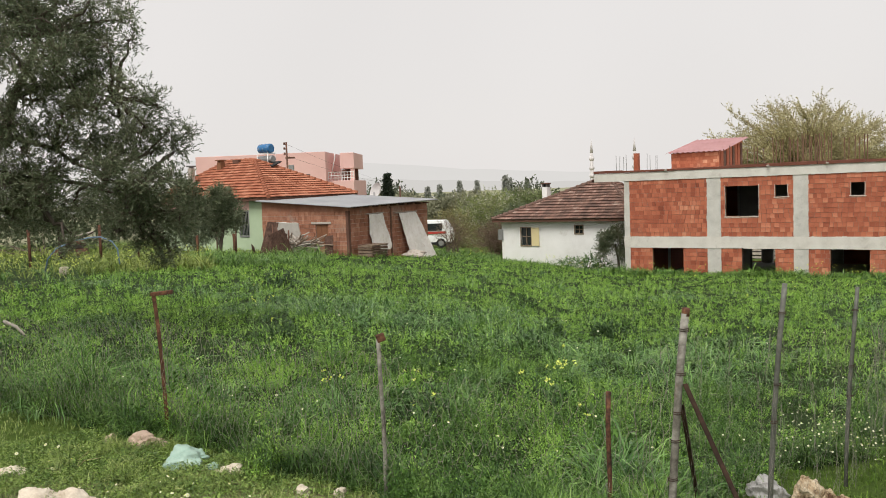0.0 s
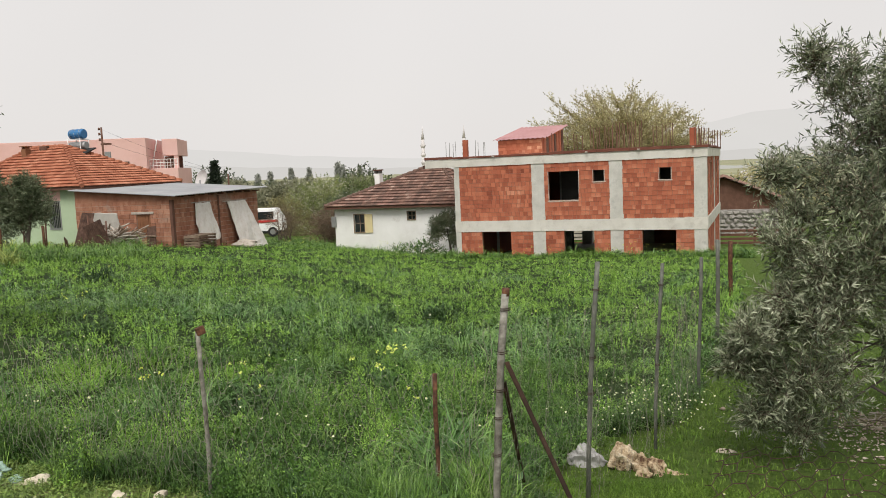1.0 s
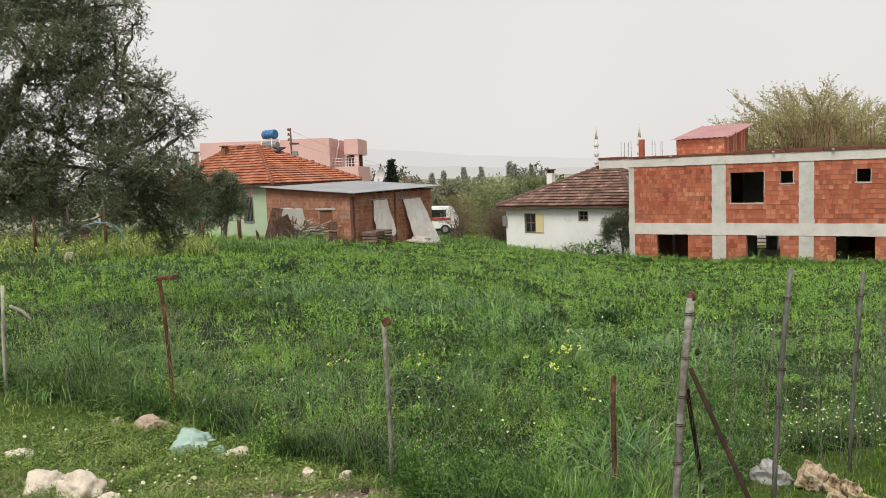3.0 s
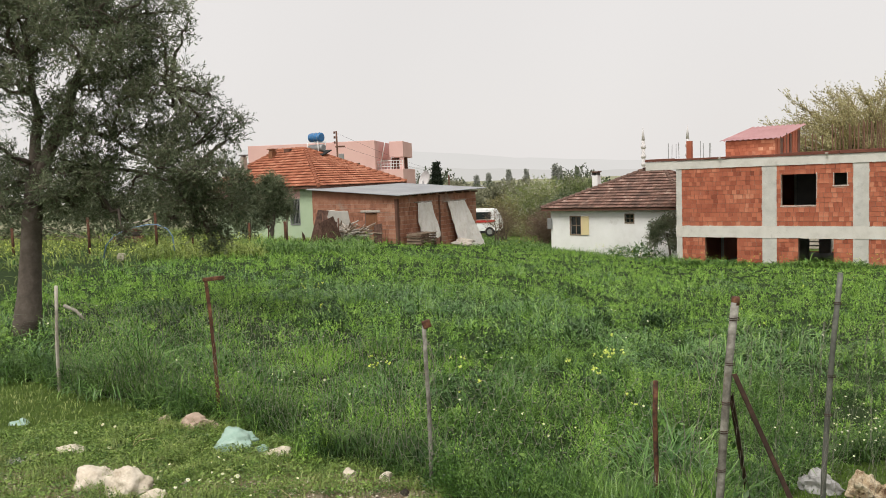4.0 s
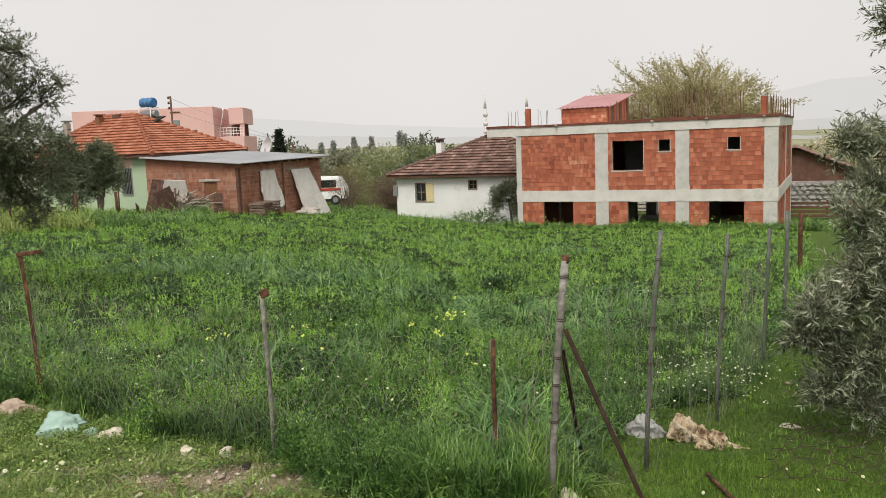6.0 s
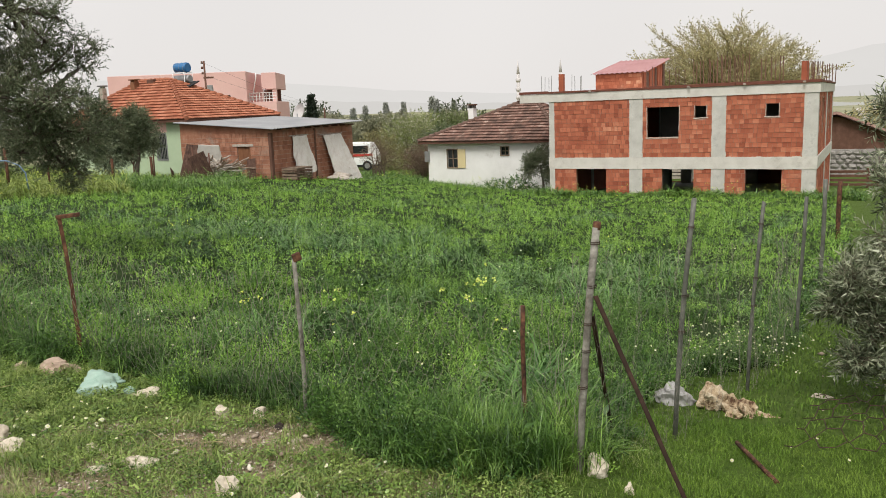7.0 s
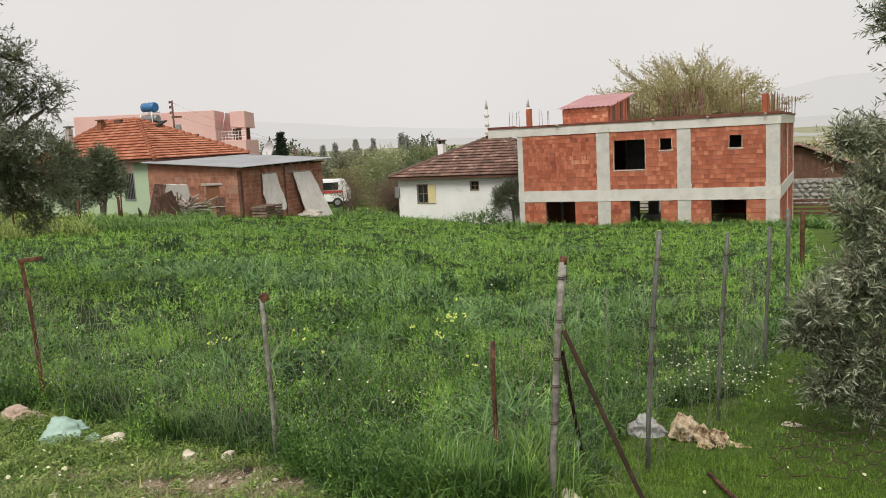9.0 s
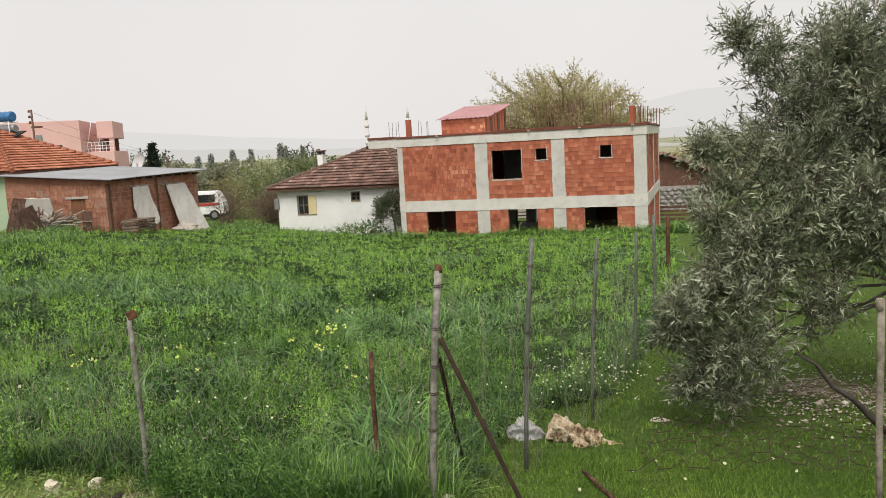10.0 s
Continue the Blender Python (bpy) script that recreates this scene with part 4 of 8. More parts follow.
def build_shed():
    shed = thing("brick_shed", "low weathered brick shed with a sheet metal roof", "shed", GRID)
    u0, u1, v0, v1, low = -27.75, -22.16, -7.61, -1.1, -2.6

    def top(u):
        return 0.83 + 0.068 * (u1 - u)

    hole = (-24.19, -23.39, -1.0, 0.05)
    bm = bmesh.new()
    wall_boxes(bm, u0, u1, v0, v0 + 0.2, low, 0.6, [hole])
    part("wall", bm, PALEMORTAR, shed)
    part("wall", boxed(u1 - 0.2, u1, v0 + 0.2, v1, low, 0.6), PALEMORTAR, shed)
    part("wall", boxed(u0, u0 + 0.2, v0 + 0.2, v1, low, 0.6), PALEMORTAR, shed)
    part("wall", boxed(u0 + 0.2, u1 - 0.2, v1 - 0.2, v1, low, 0.6), PALEMORTAR, shed)
    for (a, b), (c, d) in (((u0, v0), (u1, v0 + 0.2)), ((u1 - 0.2, v0 + 0.2), (u1, v1)), ((u0, v0 + 0.2), (u0 + 0.2, v1)), ((u0 + 0.2, v1 - 0.2), (u1 - 0.2, v1))):
        bm = bmesh.new()
        v = [bm.verts.new(p) for p in ((a, b, 0.6), (c, b, 0.6), (c, d, 0.6), (a, d, 0.6), (a, b, top(a)), (c, b, top(c)), (c, d, top(c)), (a, d, top(a)))]
        for f in ((4, 5, 6, 7), (0, 1, 5, 4), (1, 2, 6, 5), (2, 3, 7, 6), (3, 0, 4, 7)):
            bm.faces.new([v[i] for i in f])
        part("wall_top", bm, OLDBRICKS, shed)
    lay_bricks(shed, [(u0, u1, low, 0.66, [hole], v0 - 0.006, "x", -1), (v0, v1, low, 0.66, (), u1 + 0.006, "y", 1)], BRICK_OLD, OLDBRICKS, 300, 0.2, 0.2)
    bm = bmesh.new()
    ribbed_sheet(bm, (u0 - 0.12, v0 - 0.3, top(u0 - 0.12) + 0.03), (0, v1 - v0 + 0.75, 0.016 * (v1 - v0 + 0.75)), (u1 - u0 + 0.57, 0, top(u1 + 0.45) - top(u0 - 0.12)), 0.2, 0.04, 0.02)
    part("sheet_roof", bm, ZINC, shed, "pale corrugated metal roof with a dark ragged edge")
    part("corner_post", boxed(u1 - 0.12, u1 + 0.03, v0 - 0.03, v0 + 0.12, low, 0.66), DARKWOOD, shed)
    part("wall_post", boxed(u1 + 0.0, u1 + 0.035, -4.4, -4.28, low, 0.72), DARKWOOD, shed)
    part("lintel", boxed(hole[0] - 0.25, hole[1] + 0.2, v0 - 0.05, v0 + 0.02, 0.05, 0.16, 0.01), STICKS, shed)
    for k in range(5):
        a = hole[0] + k * 0.16
        part("door_board", boxed(a, a + 0.15, v0 + 0.04, v0 + 0.08, hole[2], hole[3]), BROWNWOOD, shed)
    for k in range(9):
        part("rafter_end", boxed(u1 - 0.05, u1 + 0.35, v0 + 0.4 + k * 0.72, v0 + 0.46 + k * 0.72, top(u1) - 0.06, top(u1) + 0.02), DARKWOOD, shed)
    # film hanging against the gable side
    for v, w, lean, label in ((-5.6, 1.6, 0.25, "dusty translucent plastic sheet hanging on the shed wall"), (-2.98, 2.2, 0.85, "long pale plastic sheet slung against the shed wall")):
        at = grid(u1, v, -1.35 if v < -4 else -2.05)
        sheet = thing("plastic_sheet", label, "plastic sheet", at, "sheets on the shed wall")
        tall = 1.78 if v < -4 else 2.42
        part("film", draped(w, tall, lean, 0.12 if v < -4 else 0.4, v), TARP, sheet)
        part("batten", bar([(0.05, -w * 0.46, tall + 0.02), (0.06, w * 0.4, tall + 0.03)], 0.03, 5), STICKS, sheet)


BRICK_OLD = surface("weathered_brick", [(0.215, 0.092, 0.056), (0.345, 0.16, 0.10), (0.46, 0.265, 0.18)], 2.2, 30, 0.9, 0.5, 0.008, vary="object", spread=0.12, stain=((0.33, 0.24, 0.19), 0.8, 0.55))
build_shed()


def build_green_house():
    house = thing("green_house", "single-storey pale green house with an orange tile roof", "house", GRID)
    u0, u1, v0, v1, low, eave = -36.4, -28.25, -6.9, -0.6, -2.4, 1.36
    hole = (-30.15, -29.5, -0.55, 0.7)
    bm = bmesh.new()
    wall_boxes(bm, u0, u1, v0, v0 + 0.3, low, eave, [hole])
    part("wall", bm, GREENWASH, house)
    part("wall", boxed(u0, u0 + 0.3, v0 + 0.3, v1, low, eave), GREENWASH, house)
    part("wall", boxed(u1 - 0.3, u1, v0 + 0.3, v1, low, eave), GREENWASH, house)
    part("wall", boxed(u0 + 0.3, u1 - 0.3, v1 - 0.3, v1, low, eave), GREENWASH, house)
    part("wall_band", boxed(u0, -29.4, v0 - 0.004, v0 + 0.01, 0.78, 1.34), PINKWASH, house, "pinkish band under the eave")
    hip_roof(house, u0 - 0.4, u1 + 0.7, v0 - 0.4, v1 + 0.4, 1.38, 3.5, -34.4, -32.1, TILE, "orange clay tile hip roof", 31, 0.3, 0.24)
    a, b, c, d = hole
    win = part("window", boxed(a, b, v0 + 0.14, v0 + 0.17, c, d), GLASS, house, "barred window with a grey frame")
    part("sill", boxed(a - 0.06, b + 0.06, v0 - 0.03, v0 + 0.05, c - 0.08, c), GREYMETAL, win)
    part("jamb", boxed(a - 0.06, a, v0 - 0.02, v0 + 0.05, c, d + 0.06), GREYMETAL, win)
    part("jamb", boxed(b, b + 0.06, v0 - 0.02, v0 + 0.05, c, d + 0.06), GREYMETAL, win)
    part("head", boxed(a, b, v0 - 0.02, v0 + 0.05, d, d + 0.06), GREYMETAL, win)
    for k in range(6):
        x = a + 0.06 + k * (b - a - 0.12) / 5
        part("window_bar", bar([(x, v0 - 0.05, c), (x, v0 - 0.05, d)], 0.012, 5), GREYMETAL, win)
    part("chimney", boxed(-34.85, -34.58, -6.25, -5.95, 1.5, 3.2, 0.02), STICKS, house, "pale chimney with a flat cap")
    part("chimney_cap", boxed(-34.9, -34.53, -6.3, -5.9, 3.27, 3.34, 0.01), DARK, house)
    part("chimney_leg", boxed(-34.8, -34.62, -6.2, -6.0, 3.2, 3.27), DARK, house)
    stub = part("roof_chimney", boxed(-34.3, -33.98, -4.6, -4.25, 2.9, 3.5, 0.02), BROWNWOOD, house, "short brown chimney with open top")
    part("cap", boxed(-34.36, -33.92, -4.66, -4.19, 3.6, 3.66, 0.01), BROWNWOOD, stub)
    for x in (-34.28, -34.08):
        part("pier", boxed(x, x + 0.08, -4.56, -4.3, 3.5, 3.6), BROWNWOOD, stub)
    part("roof_hatch", boxed(-33.6, -33.1, -4.05, -3.75, 3.4, 3.62, 0.02), DARKWOOD, house, "small raised flap on the ridge")
    # the solar water heater on the ridge
    heater = thing("solar_water_heater", "blue water drum over a grey one on a rooftop stand", "water heater", grid(-32.02, -2.9, 3.2))
    for x in (-0.42, 0.42):
        for y in (-0.3, 0.3):
            part("leg", bar([(x, y, -0.4), (x, y, 0.75)], 0.022, 6), WHITEPAINT, heater)
    for z in (0.15, 0.72):
        part("rail", bar([(-0.42, -0.3, z), (0.42, -0.3, z)], 0.02, 6), WHITEPAINT, heater)
        part("rail", bar([(-0.42, 0.3, z), (0.42, 0.3, z)], 0.02, 6), WHITEPAINT, heater)
    for x in (-0.3, 0.0, 0.3):
        part("strap", bar([(x, 0.28 * math.cos(k * 0.785), 1.0 + 0.28 * math.sin(k * 0.785)) for k in range(9)], 0.012, 4), GREYMETAL, heater)
    part("drum", bar([(-0.46, 0, 1.0), (-0.42, 0, 1.0), (0.42, 0, 1.0), (0.46, 0, 1.0)], [0.22, 0.265, 0.265, 0.22], 20), BLUE, heater, "blue plastic water drum")
    part("boiler", bar([(-0.58, 0, 0.38), (-0.52, 0, 0.38), (0.52, 0, 0.38), (0.58, 0, 0.38)], [0.18, 0.22, 0.22, 0.18], 18), GREYMETAL, heater, "grey horizontal boiler")
    part("collector", boxed(0.2, 1.05, -0.6, 0.2, 0.02, 0.08), BLACK, heater, "dark solar collector panel", pose(0, 0, 0.1, 22, 0, 0))


build_green_house()


def build_pink_building():
    house = thing("pink_building", "salmon pink flat-roofed building with a roof terrace", "house", pose(-15.45, 76.6, 0, 0, 0, -3.2))
    part("wall", boxed(-7.6, 0.9, 0, 8, -6, 5.35, 0.03), PINKWASH, house)
    part("wall", boxed(0.9, 5.0, -0.6, 8, -6, 5.35, 0.03), PINKWASH, house)
    part("wall", boxed(5.0, 7.5, 0.2, 8, -6, 2.6, 0.03), PINKWASH, house)
    tower = part("wall", boxed(6.05, 7.4, 1.2, 7, 3.75, 5.25, 0.03), PINKWASH, house)
    part("pillar", boxed(7.0, 7.38, 1.3, 1.7, 2.6, 3.75), PINKWASH, tower)
    part("back_wall", boxed(5.7, 7.3, 4.2, 4.4, 2.6, 3.75), DARKWOOD, tower)
    for k in range(9):
        x = 5.05 + k * 0.3
        part("rail_post", bar([(x, 0.35, 2.6), (x, 0.35, 3.4)], 0.025, 5), WHITEPAINT, house)
    for z in (2.85, 3.1, 3.4):
        part("rail", bar([(5.0, 0.35, z), (7.5, 0.35, z)], 0.025, 5), WHITEPAINT, house)
    part("stair_rail", bar([(5.1, 0.9, 2.7), (5.65, 0.9, 4.9), (5.65, 0.9, 5.2)], 0.05, 6), WHITEPAINT, house)
    part("window", boxed(3.1, 3.5, -0.62, -0.55, 2.3, 3.3), GLASS, house)


build_pink_building()


def build_far_barn():
    barn = thing("old_barn", "dark timber barn with a sagging old tile roof", "barn", pose(32.6, 52.4, 0, 0, 0, -31))
    part("stone_base", boxed(-4.4, 3.1, -0.1, 6, -6.8, -2.4, 0.04), STONEWALL, barn, "rough grey stone base wall")
    for k in range(15):
        for j in range(7):
            w = 0.48 + 0.14 * math.sin(k * 3.1 + j * 5.7)
            part("stone", boulder((w * 1.2, 0.3, 0.36), k * 1.7 + j, 2, 0.3), STONEWALL, barn, "", pose(-4.2 + k * 0.5 + 0.22 * (j % 2), -0.12, -4.6 + j * 0.31))
    apex, eave, low = -0.15, -1.55, -2.4
    for k in range(18):
        a = -4.2 + k * 0.405
        top = [apex - (apex - eave) * abs(q + 0.55) / 3.75 for q in (a, a + 0.38)]
        bm = bmesh.new()
        v = [bm.verts.new(p) for y in (0, 0.05) for p in ((a, y, low), (a + 0.38, y, low), (a + 0.38, y, top[1]), (a, y, top[0]))]
        for f in ((0, 1, 2, 3), (7, 6, 5, 4), (0, 4, 5, 1), (1, 5, 6, 2), (2, 6, 7, 3), (3, 7, 4, 0)):
            bm.faces.new([v[i] for i in f])
        part("board", bm, DARKWOOD, barn)
    bm = bmesh.new()
    f = bm.faces.new([bm.verts.new(p) for p in ((-4.2, 0.06, low), (3.1, 0.06, low), (3.1, 0.06, eave), (-0.55, 0.06, apex), (-4.2, 0.06, eave))])
    r = bmesh.ops.extrude_face_region(bm, geom=[f])
    bmesh.ops.translate(bm, vec=(0, 5.8, 0), verts=[q for q in r["geom"] if isinstance(q, bmesh.types.BMVert)])
    part("barn_body", bm, DARKWOOD, barn)
    for s, x in ((1, 3.5), (-1, -4.6)):
        bm = bmesh.new()
        tiles_on(bm, [(x, -0.5, eave - 0.2), (x, 6.4, eave - 0.2), (-0.55, 6.4, apex + 0.1), (-0.55, -0.5, apex + 0.1)] if s > 0 else [(x, 6.4, eave - 0.2), (x, -0.5, eave - 0.2), (-0.55, -0.5, apex + 0.1), (-0.55, 6.4, apex + 0.1)], 0.34, 0.25, 55)
        bm.faces.new([bm.verts.new(p) for p in ((x, -0.45, eave - 0.24), (x, 6.4, eave - 0.24), (-0.55, 6.4, apex + 0.06), (-0.55, -0.45, apex + 0.06))])
        tagged(part("roof_tiles", bm, OLDTILE, barn), kind="stuff")
    rack = thing("plank_fence", "dark low plank fence beside the stone wall", "fence", pose(27.6, 42.4, gz(27.6, 42.4), 0, 0, -31))
    for k in range(4):
        part("plank", boxed(-2.0, 3.0, -0.03, 0.03, 0.1 + 0.24 * k, 0.25 + 0.24 * k, 0.01), DARKWOOD, rack)
    for x in (-1.9, 0.2, 2.7):
        part("post", boxed(x, x + 0.12, 0.03, 0.15, -0.3, 1.1, 0.01), DARKWOOD, rack)


STONEWALL = surface("rough_grey_stone", [(0.16, 0.145, 0.13), (0.28, 0.26, 0.24), (0.40, 0.38, 0.36)], 2.5, 12, 0.95, 0.8, 0.04)
build_far_barn()
# ---- posts and wire along the field ----


def post_at(x, y, top, lean, radius, material, label, name="fence_post", sides=8, square=False):
    """A post set in the ground: foot, lean of its head in x and y, head height over the foot."""
    z = gz(x, y)
    ob = thing(name, label, "fence post", pose(x, y, z), "posts of the field fence")
    h = top - z
    pts = [(lean[0] * f + 0.006 * math.sin(5 * f + x), lean[1] * f, -0.25 * (f == 0) + h * f) for f in (0, 0.25, 0.5, 0.75, 1)]
    if square:
        bm = bmesh.new()
        for k, (a, b, s) in enumerate((((-radius, -radius), (radius, -radius * 0.72), 0), ((-radius, -radius * 0.72), (-radius * 0.72, radius), 1))):
            v = [bm.verts.new((px + dx, py + dy, pz)) for px, py, pz in pts for dx, dy in ((a[0], a[1]), (b[0], a[1]), (b[0], b[1]), (a[0], b[1]))]
            for i in range(4):
                for j in range(4):
                    bm.faces.new((v[i * 4 + j], v[i * 4 + (j + 1) % 4], v[i * 4 + 4 + (j + 1) % 4], v[i * 4 + 4 + j]))
            bm.faces.new(v[:4][::-1])
            bm.faces.new(v[-4:])
    else:
        bm = bar(pts, radius, sides)
    part("shaft", bm, material, ob)
    return ob, pts, h


A, pa, ha = post_at(-1.895, 5.268, 0.936, (-0.045, -0.015), 0.0125, RUST, "rusty angle-iron post with a bent flat top", square=True)
part("top_arm", boxed(-0.022, 0.125, -0.018, 0.018, -0.018, 0.008, 0.003), RUST, A, "short bent steel arm", pose(pa[-1][0], pa[-1][1], pa[-1][2], 0, -4, 8))
B, pb, hb = post_at(-0.304, 3.822, 0.828, (0.003, 0), 0.0115, GREYPOST, "thin grey post with flaking paint and a rusty head")
part("rusty_head", boxed(-0.018, 0.026, -0.014, 0.014, -0.016, 0.024, 0.005), RUST, B, "", pose(0.008, 0, hb, 0, -18, 12))
post_at(0.751, 3.358, 0.632, (0.012, 0), 0.011, RUST, "short thin rusty steel stake")
P4, p4, h4 = post_at(0.902, 2.979, 1.043, (0.09, -0.025), 0.0155, GREYPOST, "stout grey corner post bound with wire, rusty cap", sides=10)
part("rusty_cap", bar([(0.088, -0.024, h4 - 0.01), (0.091, -0.025, h4 + 0.022)], [0.0162, 0.0155], 10), RUST, P4, "rust-red tin cap")
for f in (0.35, 0.5, 0.61, 0.76, 0.93):
    part("wire_tie", bar([(0.09 * f + 0.0195 * math.cos(a), -0.025 * f + 0.0195 * math.sin(a), h4 * f + 0.004 * a / 3) for a in np.linspace(0, 12.5, 22)], 0.0017, 4), DARKRUST, P4)
P5, p5, h5 = post_at(1.666, 3.845, 1.03, (0.086, -0.035), 0.013, GALVA, "leaning grey galvanised pipe post with wire ties")
P6, p6, h6 = post_at(2.516, 4.726, 0.87, (0.061, -0.031), 0.012, GALVA, "leaning grey galvanised pipe post")
P7, p7, h7 = post_at(3.629, 6.101, 0.70, (0.027, -0.015), 0.015, GALVA, "grey galvanised pipe post farther along the fence")
for ob, h, lean in ((P5, h5, (0.086, -0.035)), (P6, h6, (0.061, -0.031))):
    for f in (0.45, 0.6, 0.88):
        part("wire_tie", bar([(lean[0] * f + 0.0185 * math.cos(a), lean[1] * f + 0.0185 * math.sin(a), h * f + 0.004 * a / 3) for a in np.linspace(0, 12.5, 20)], 0.0018, 4), DARKRUST, ob)
post_at(5.3, 8.6, 0.55, (0.02, 0), 0.024, GALVA, "grey pipe post half hidden by the olive tree")
post_at(8.2, 13.0, 0.0, (0.0, 0), 0.04, RUST, "dark rusty post at the far end of the fence")
D, pd, hd = post_at(-3.628, 6.256, 0.80, (0.03, 0.02), 0.0135, STICKS, "pale wooden stake at the edge of the field", name="wooden_stake")
E8, pe, he = post_at(3.047, 2.748, 0.738, (-0.012, 0.006), 0.0165, OLDPOST, "weathered pale wooden fence post near the olive tree", name="wooden_post", sides=7)
part("metal_tip", bar([(-0.012, 0.006, he - 0.05), (-0.012, 0.006, he + 0.005)], 0.018, 8), OLDPOST, E8)


def brace(name, foot, head, r, label):
    z = gz(*foot)
    ob = thing(name, label, "fence brace", pose(foot[0], foot[1], z), "braces of the corner post")
    d = Vector((head[0] - foot[0], head[1] - foot[1], head[2] - z))
    bm = bmesh.new()
    side = d.cross(Vector((0, 0, 1))).normalized()
    up = side.cross(d).normalized()
    for (a0, a1), (b0, b1) in (((-r, r), (-r, -r * 0.7)), ((-r, -r * 0.7), (-r, r))):
        v = [bm.verts.new(q + side * a + up * b) for q in (-0.08 * d, d) for a, b in ((a0, b0), (a1, b0), (a1, b1), (a0, b1))]
        for j in range(4):
            bm.faces.new((v[j], v[(j + 1) % 4], v[4 + (j + 1) % 4], v[4 + j]))
        bm.faces.new(v[:4][::-1])
        bm.faces.new(v[4:])
    part("angle_iron", bm, DARKRUST, ob)


brace("post_brace", (1.333, 2.829), (0.985, 2.955, 0.76), 0.0095, "dark rusty angle iron leaning on the corner post")
brace("post_brace", (1.254, 3.601), (0.99, 3.02, 0.66), 0.008, "dark rusty brace behind the corner post")


def wire_net(ends, tops, bottoms, label, sag=0.05, cell=0.075, seed=1, thick=0.0012):
    """Hexagonal wire netting between two posts, a little slack."""
    a, b = Vector((*ends[0], 0)), Vector((*ends[1], 0))
    length = (b - a).length
    n = max(2, int(length / cell))
    bm = bmesh.new()
    verts = {}

    def knot(i, height):
        f = i / (2 * n)
        p = a.lerp(b, min(max(f, 0), 1))
        low, high = bottoms[0] + (bottoms[1] - bottoms[0]) * f, tops[0] + (tops[1] - tops[0]) * f
        belly = sag * math.sin(math.pi * f)
        wob = noise.noise(Vector((f * 7, height * 3, seed))) * 0.035
        across = Vector((b.y - a.y, a.x - b.x, 0)).normalized()
        return p + Vector((0, 0, low + (high - low) * height - belly * height)) + across * (wob * 2 + 0.03 * math.sin(3 * f + seed))

    rows = max(3, int((tops[0] - bottoms[0]) / (cell * 0.8)))
    edges = []
    for j in range(rows + 1):
        for i in range(n + 1):
            x = 2 * i + (j % 2)
            verts[(i, j, 0)] = knot(x - 0.24, (j - 0.06) / rows)
            verts[(i, j, 1)] = knot(x + 0.24, j / rows)
            edges.append((verts[(i, j, 0)], verts[(i, j, 1)]))
    for j in range(rows):
        for i in range(n + 1):
            k = i + (j % 2)
            edges.append((verts[(i, j, 1)], verts.get((k, j + 1, 0), verts[(i, j + 1, 0)])))
            if k > 0:
                edges.append((verts[(i, j, 0)], verts[(k - 1, j + 1, 1)]))
    for p, q in edges:
        if (p - q).length < cell * 2.2:
            tube(bm, [p, q], thick, 3, False)
    ob = new("wire_netting", link_mesh("wire_netting", bm, WIRE))
    tagged(ob, label, "wire netting", "netting of the field fence", "stuff")


def net_between(p, q, label, seed, top=0.82, low=0.02):
    wire_net((p[:2], q[:2]), (gz(*p[:2]) + top * p[2], gz(*q[:2]) + top * q[2]), (gz(*p[:2]) + low, gz(*q[:2]) + low), label, seed=seed, thick=0.0013 if seed < 3 else 0.001 if seed < 5 else 0.0005)


net_between((-3.63, 6.26, 1.0), (-1.9, 5.27, 1.0), "slack rusty hexagonal wire netting by a wooden stake", 1)
net_between((-1.9, 5.27, 1.0), (-0.3, 3.81, 0.95), "slack grey hexagonal wire netting over tall grass", 2)
net_between((-0.3, 3.81, 0.95), (0.75, 3.37, 0.8), "thin hexagonal wire netting sunk in weeds", 3)
net_between((0.75, 3.37, 0.8), (0.93, 2.98, 1.15), "short span of thin wire netting at the corner", 4)
net_between((1.0, 2.96, 1.2), (1.70, 3.83, 1.35), "loose wire netting beside the braced corner post", 5)
net_between((1.70, 3.83, 1.35), (2.54, 4.71, 1.3), "loose wire netting between grey pipe posts", 6)
net_between((2.54, 4.71, 1.3), (3.63, 6.1, 1.2), "loose wire netting along the far posts", 7)


def fallen_net():
    """A length of wide-meshed netting fallen flat, its cells pulled out of shape."""
    a, b, c = Vector((2.1, 3.45)), Vector((1.25, -0.42)), Vector((0.75, 0.98))
    n, m = 9, 9
    rng = random.Random(17)
    knots = {}

    def knot(i, j, k):
        if (i, j, k) not in knots:
            u = (i + 0.5 * (j % 2) + 0.34 * k) / n
            v = j / m
            p = a + b * u * 1.15 + c * v + Vector((rng.uniform(-0.022, 0.022), rng.uniform(-0.022, 0.022)))
            lift = 0.075 + 0.07 * abs(noise.noise(Vector((u * 3, v * 3, 4)))) + rng.uniform(0, 0.012)
            knots[(i, j, k)] = Vector((p.x, p.y, gz(p.x, p.y) + lift))
        return knots[(i, j, k)]

    bm = bmesh.new()
    for j in range(m):
        for i in range(n):
            tube(bm, [knot(i, j, 0), knot(i, j, 1)], 0.0028, 4, False)
            if j < m - 1:
                tube(bm, [knot(i, j, 1), knot(i + (j % 2), j + 1, 0)], 0.0028, 4, False)
                if i + (j % 2) > 0:
                    tube(bm, [knot(i, j, 0), knot(i - 1 + (j % 2), j + 1, 1)], 0.0028, 4, False)
    ob = new("wire_netting", link_mesh("wire_netting", bm, DARKRUST))
    tagged(ob, "fallen wide-meshed wire netting lying over the lawn", "wire netting", "netting of the field fence", "stuff")


fallen_net()


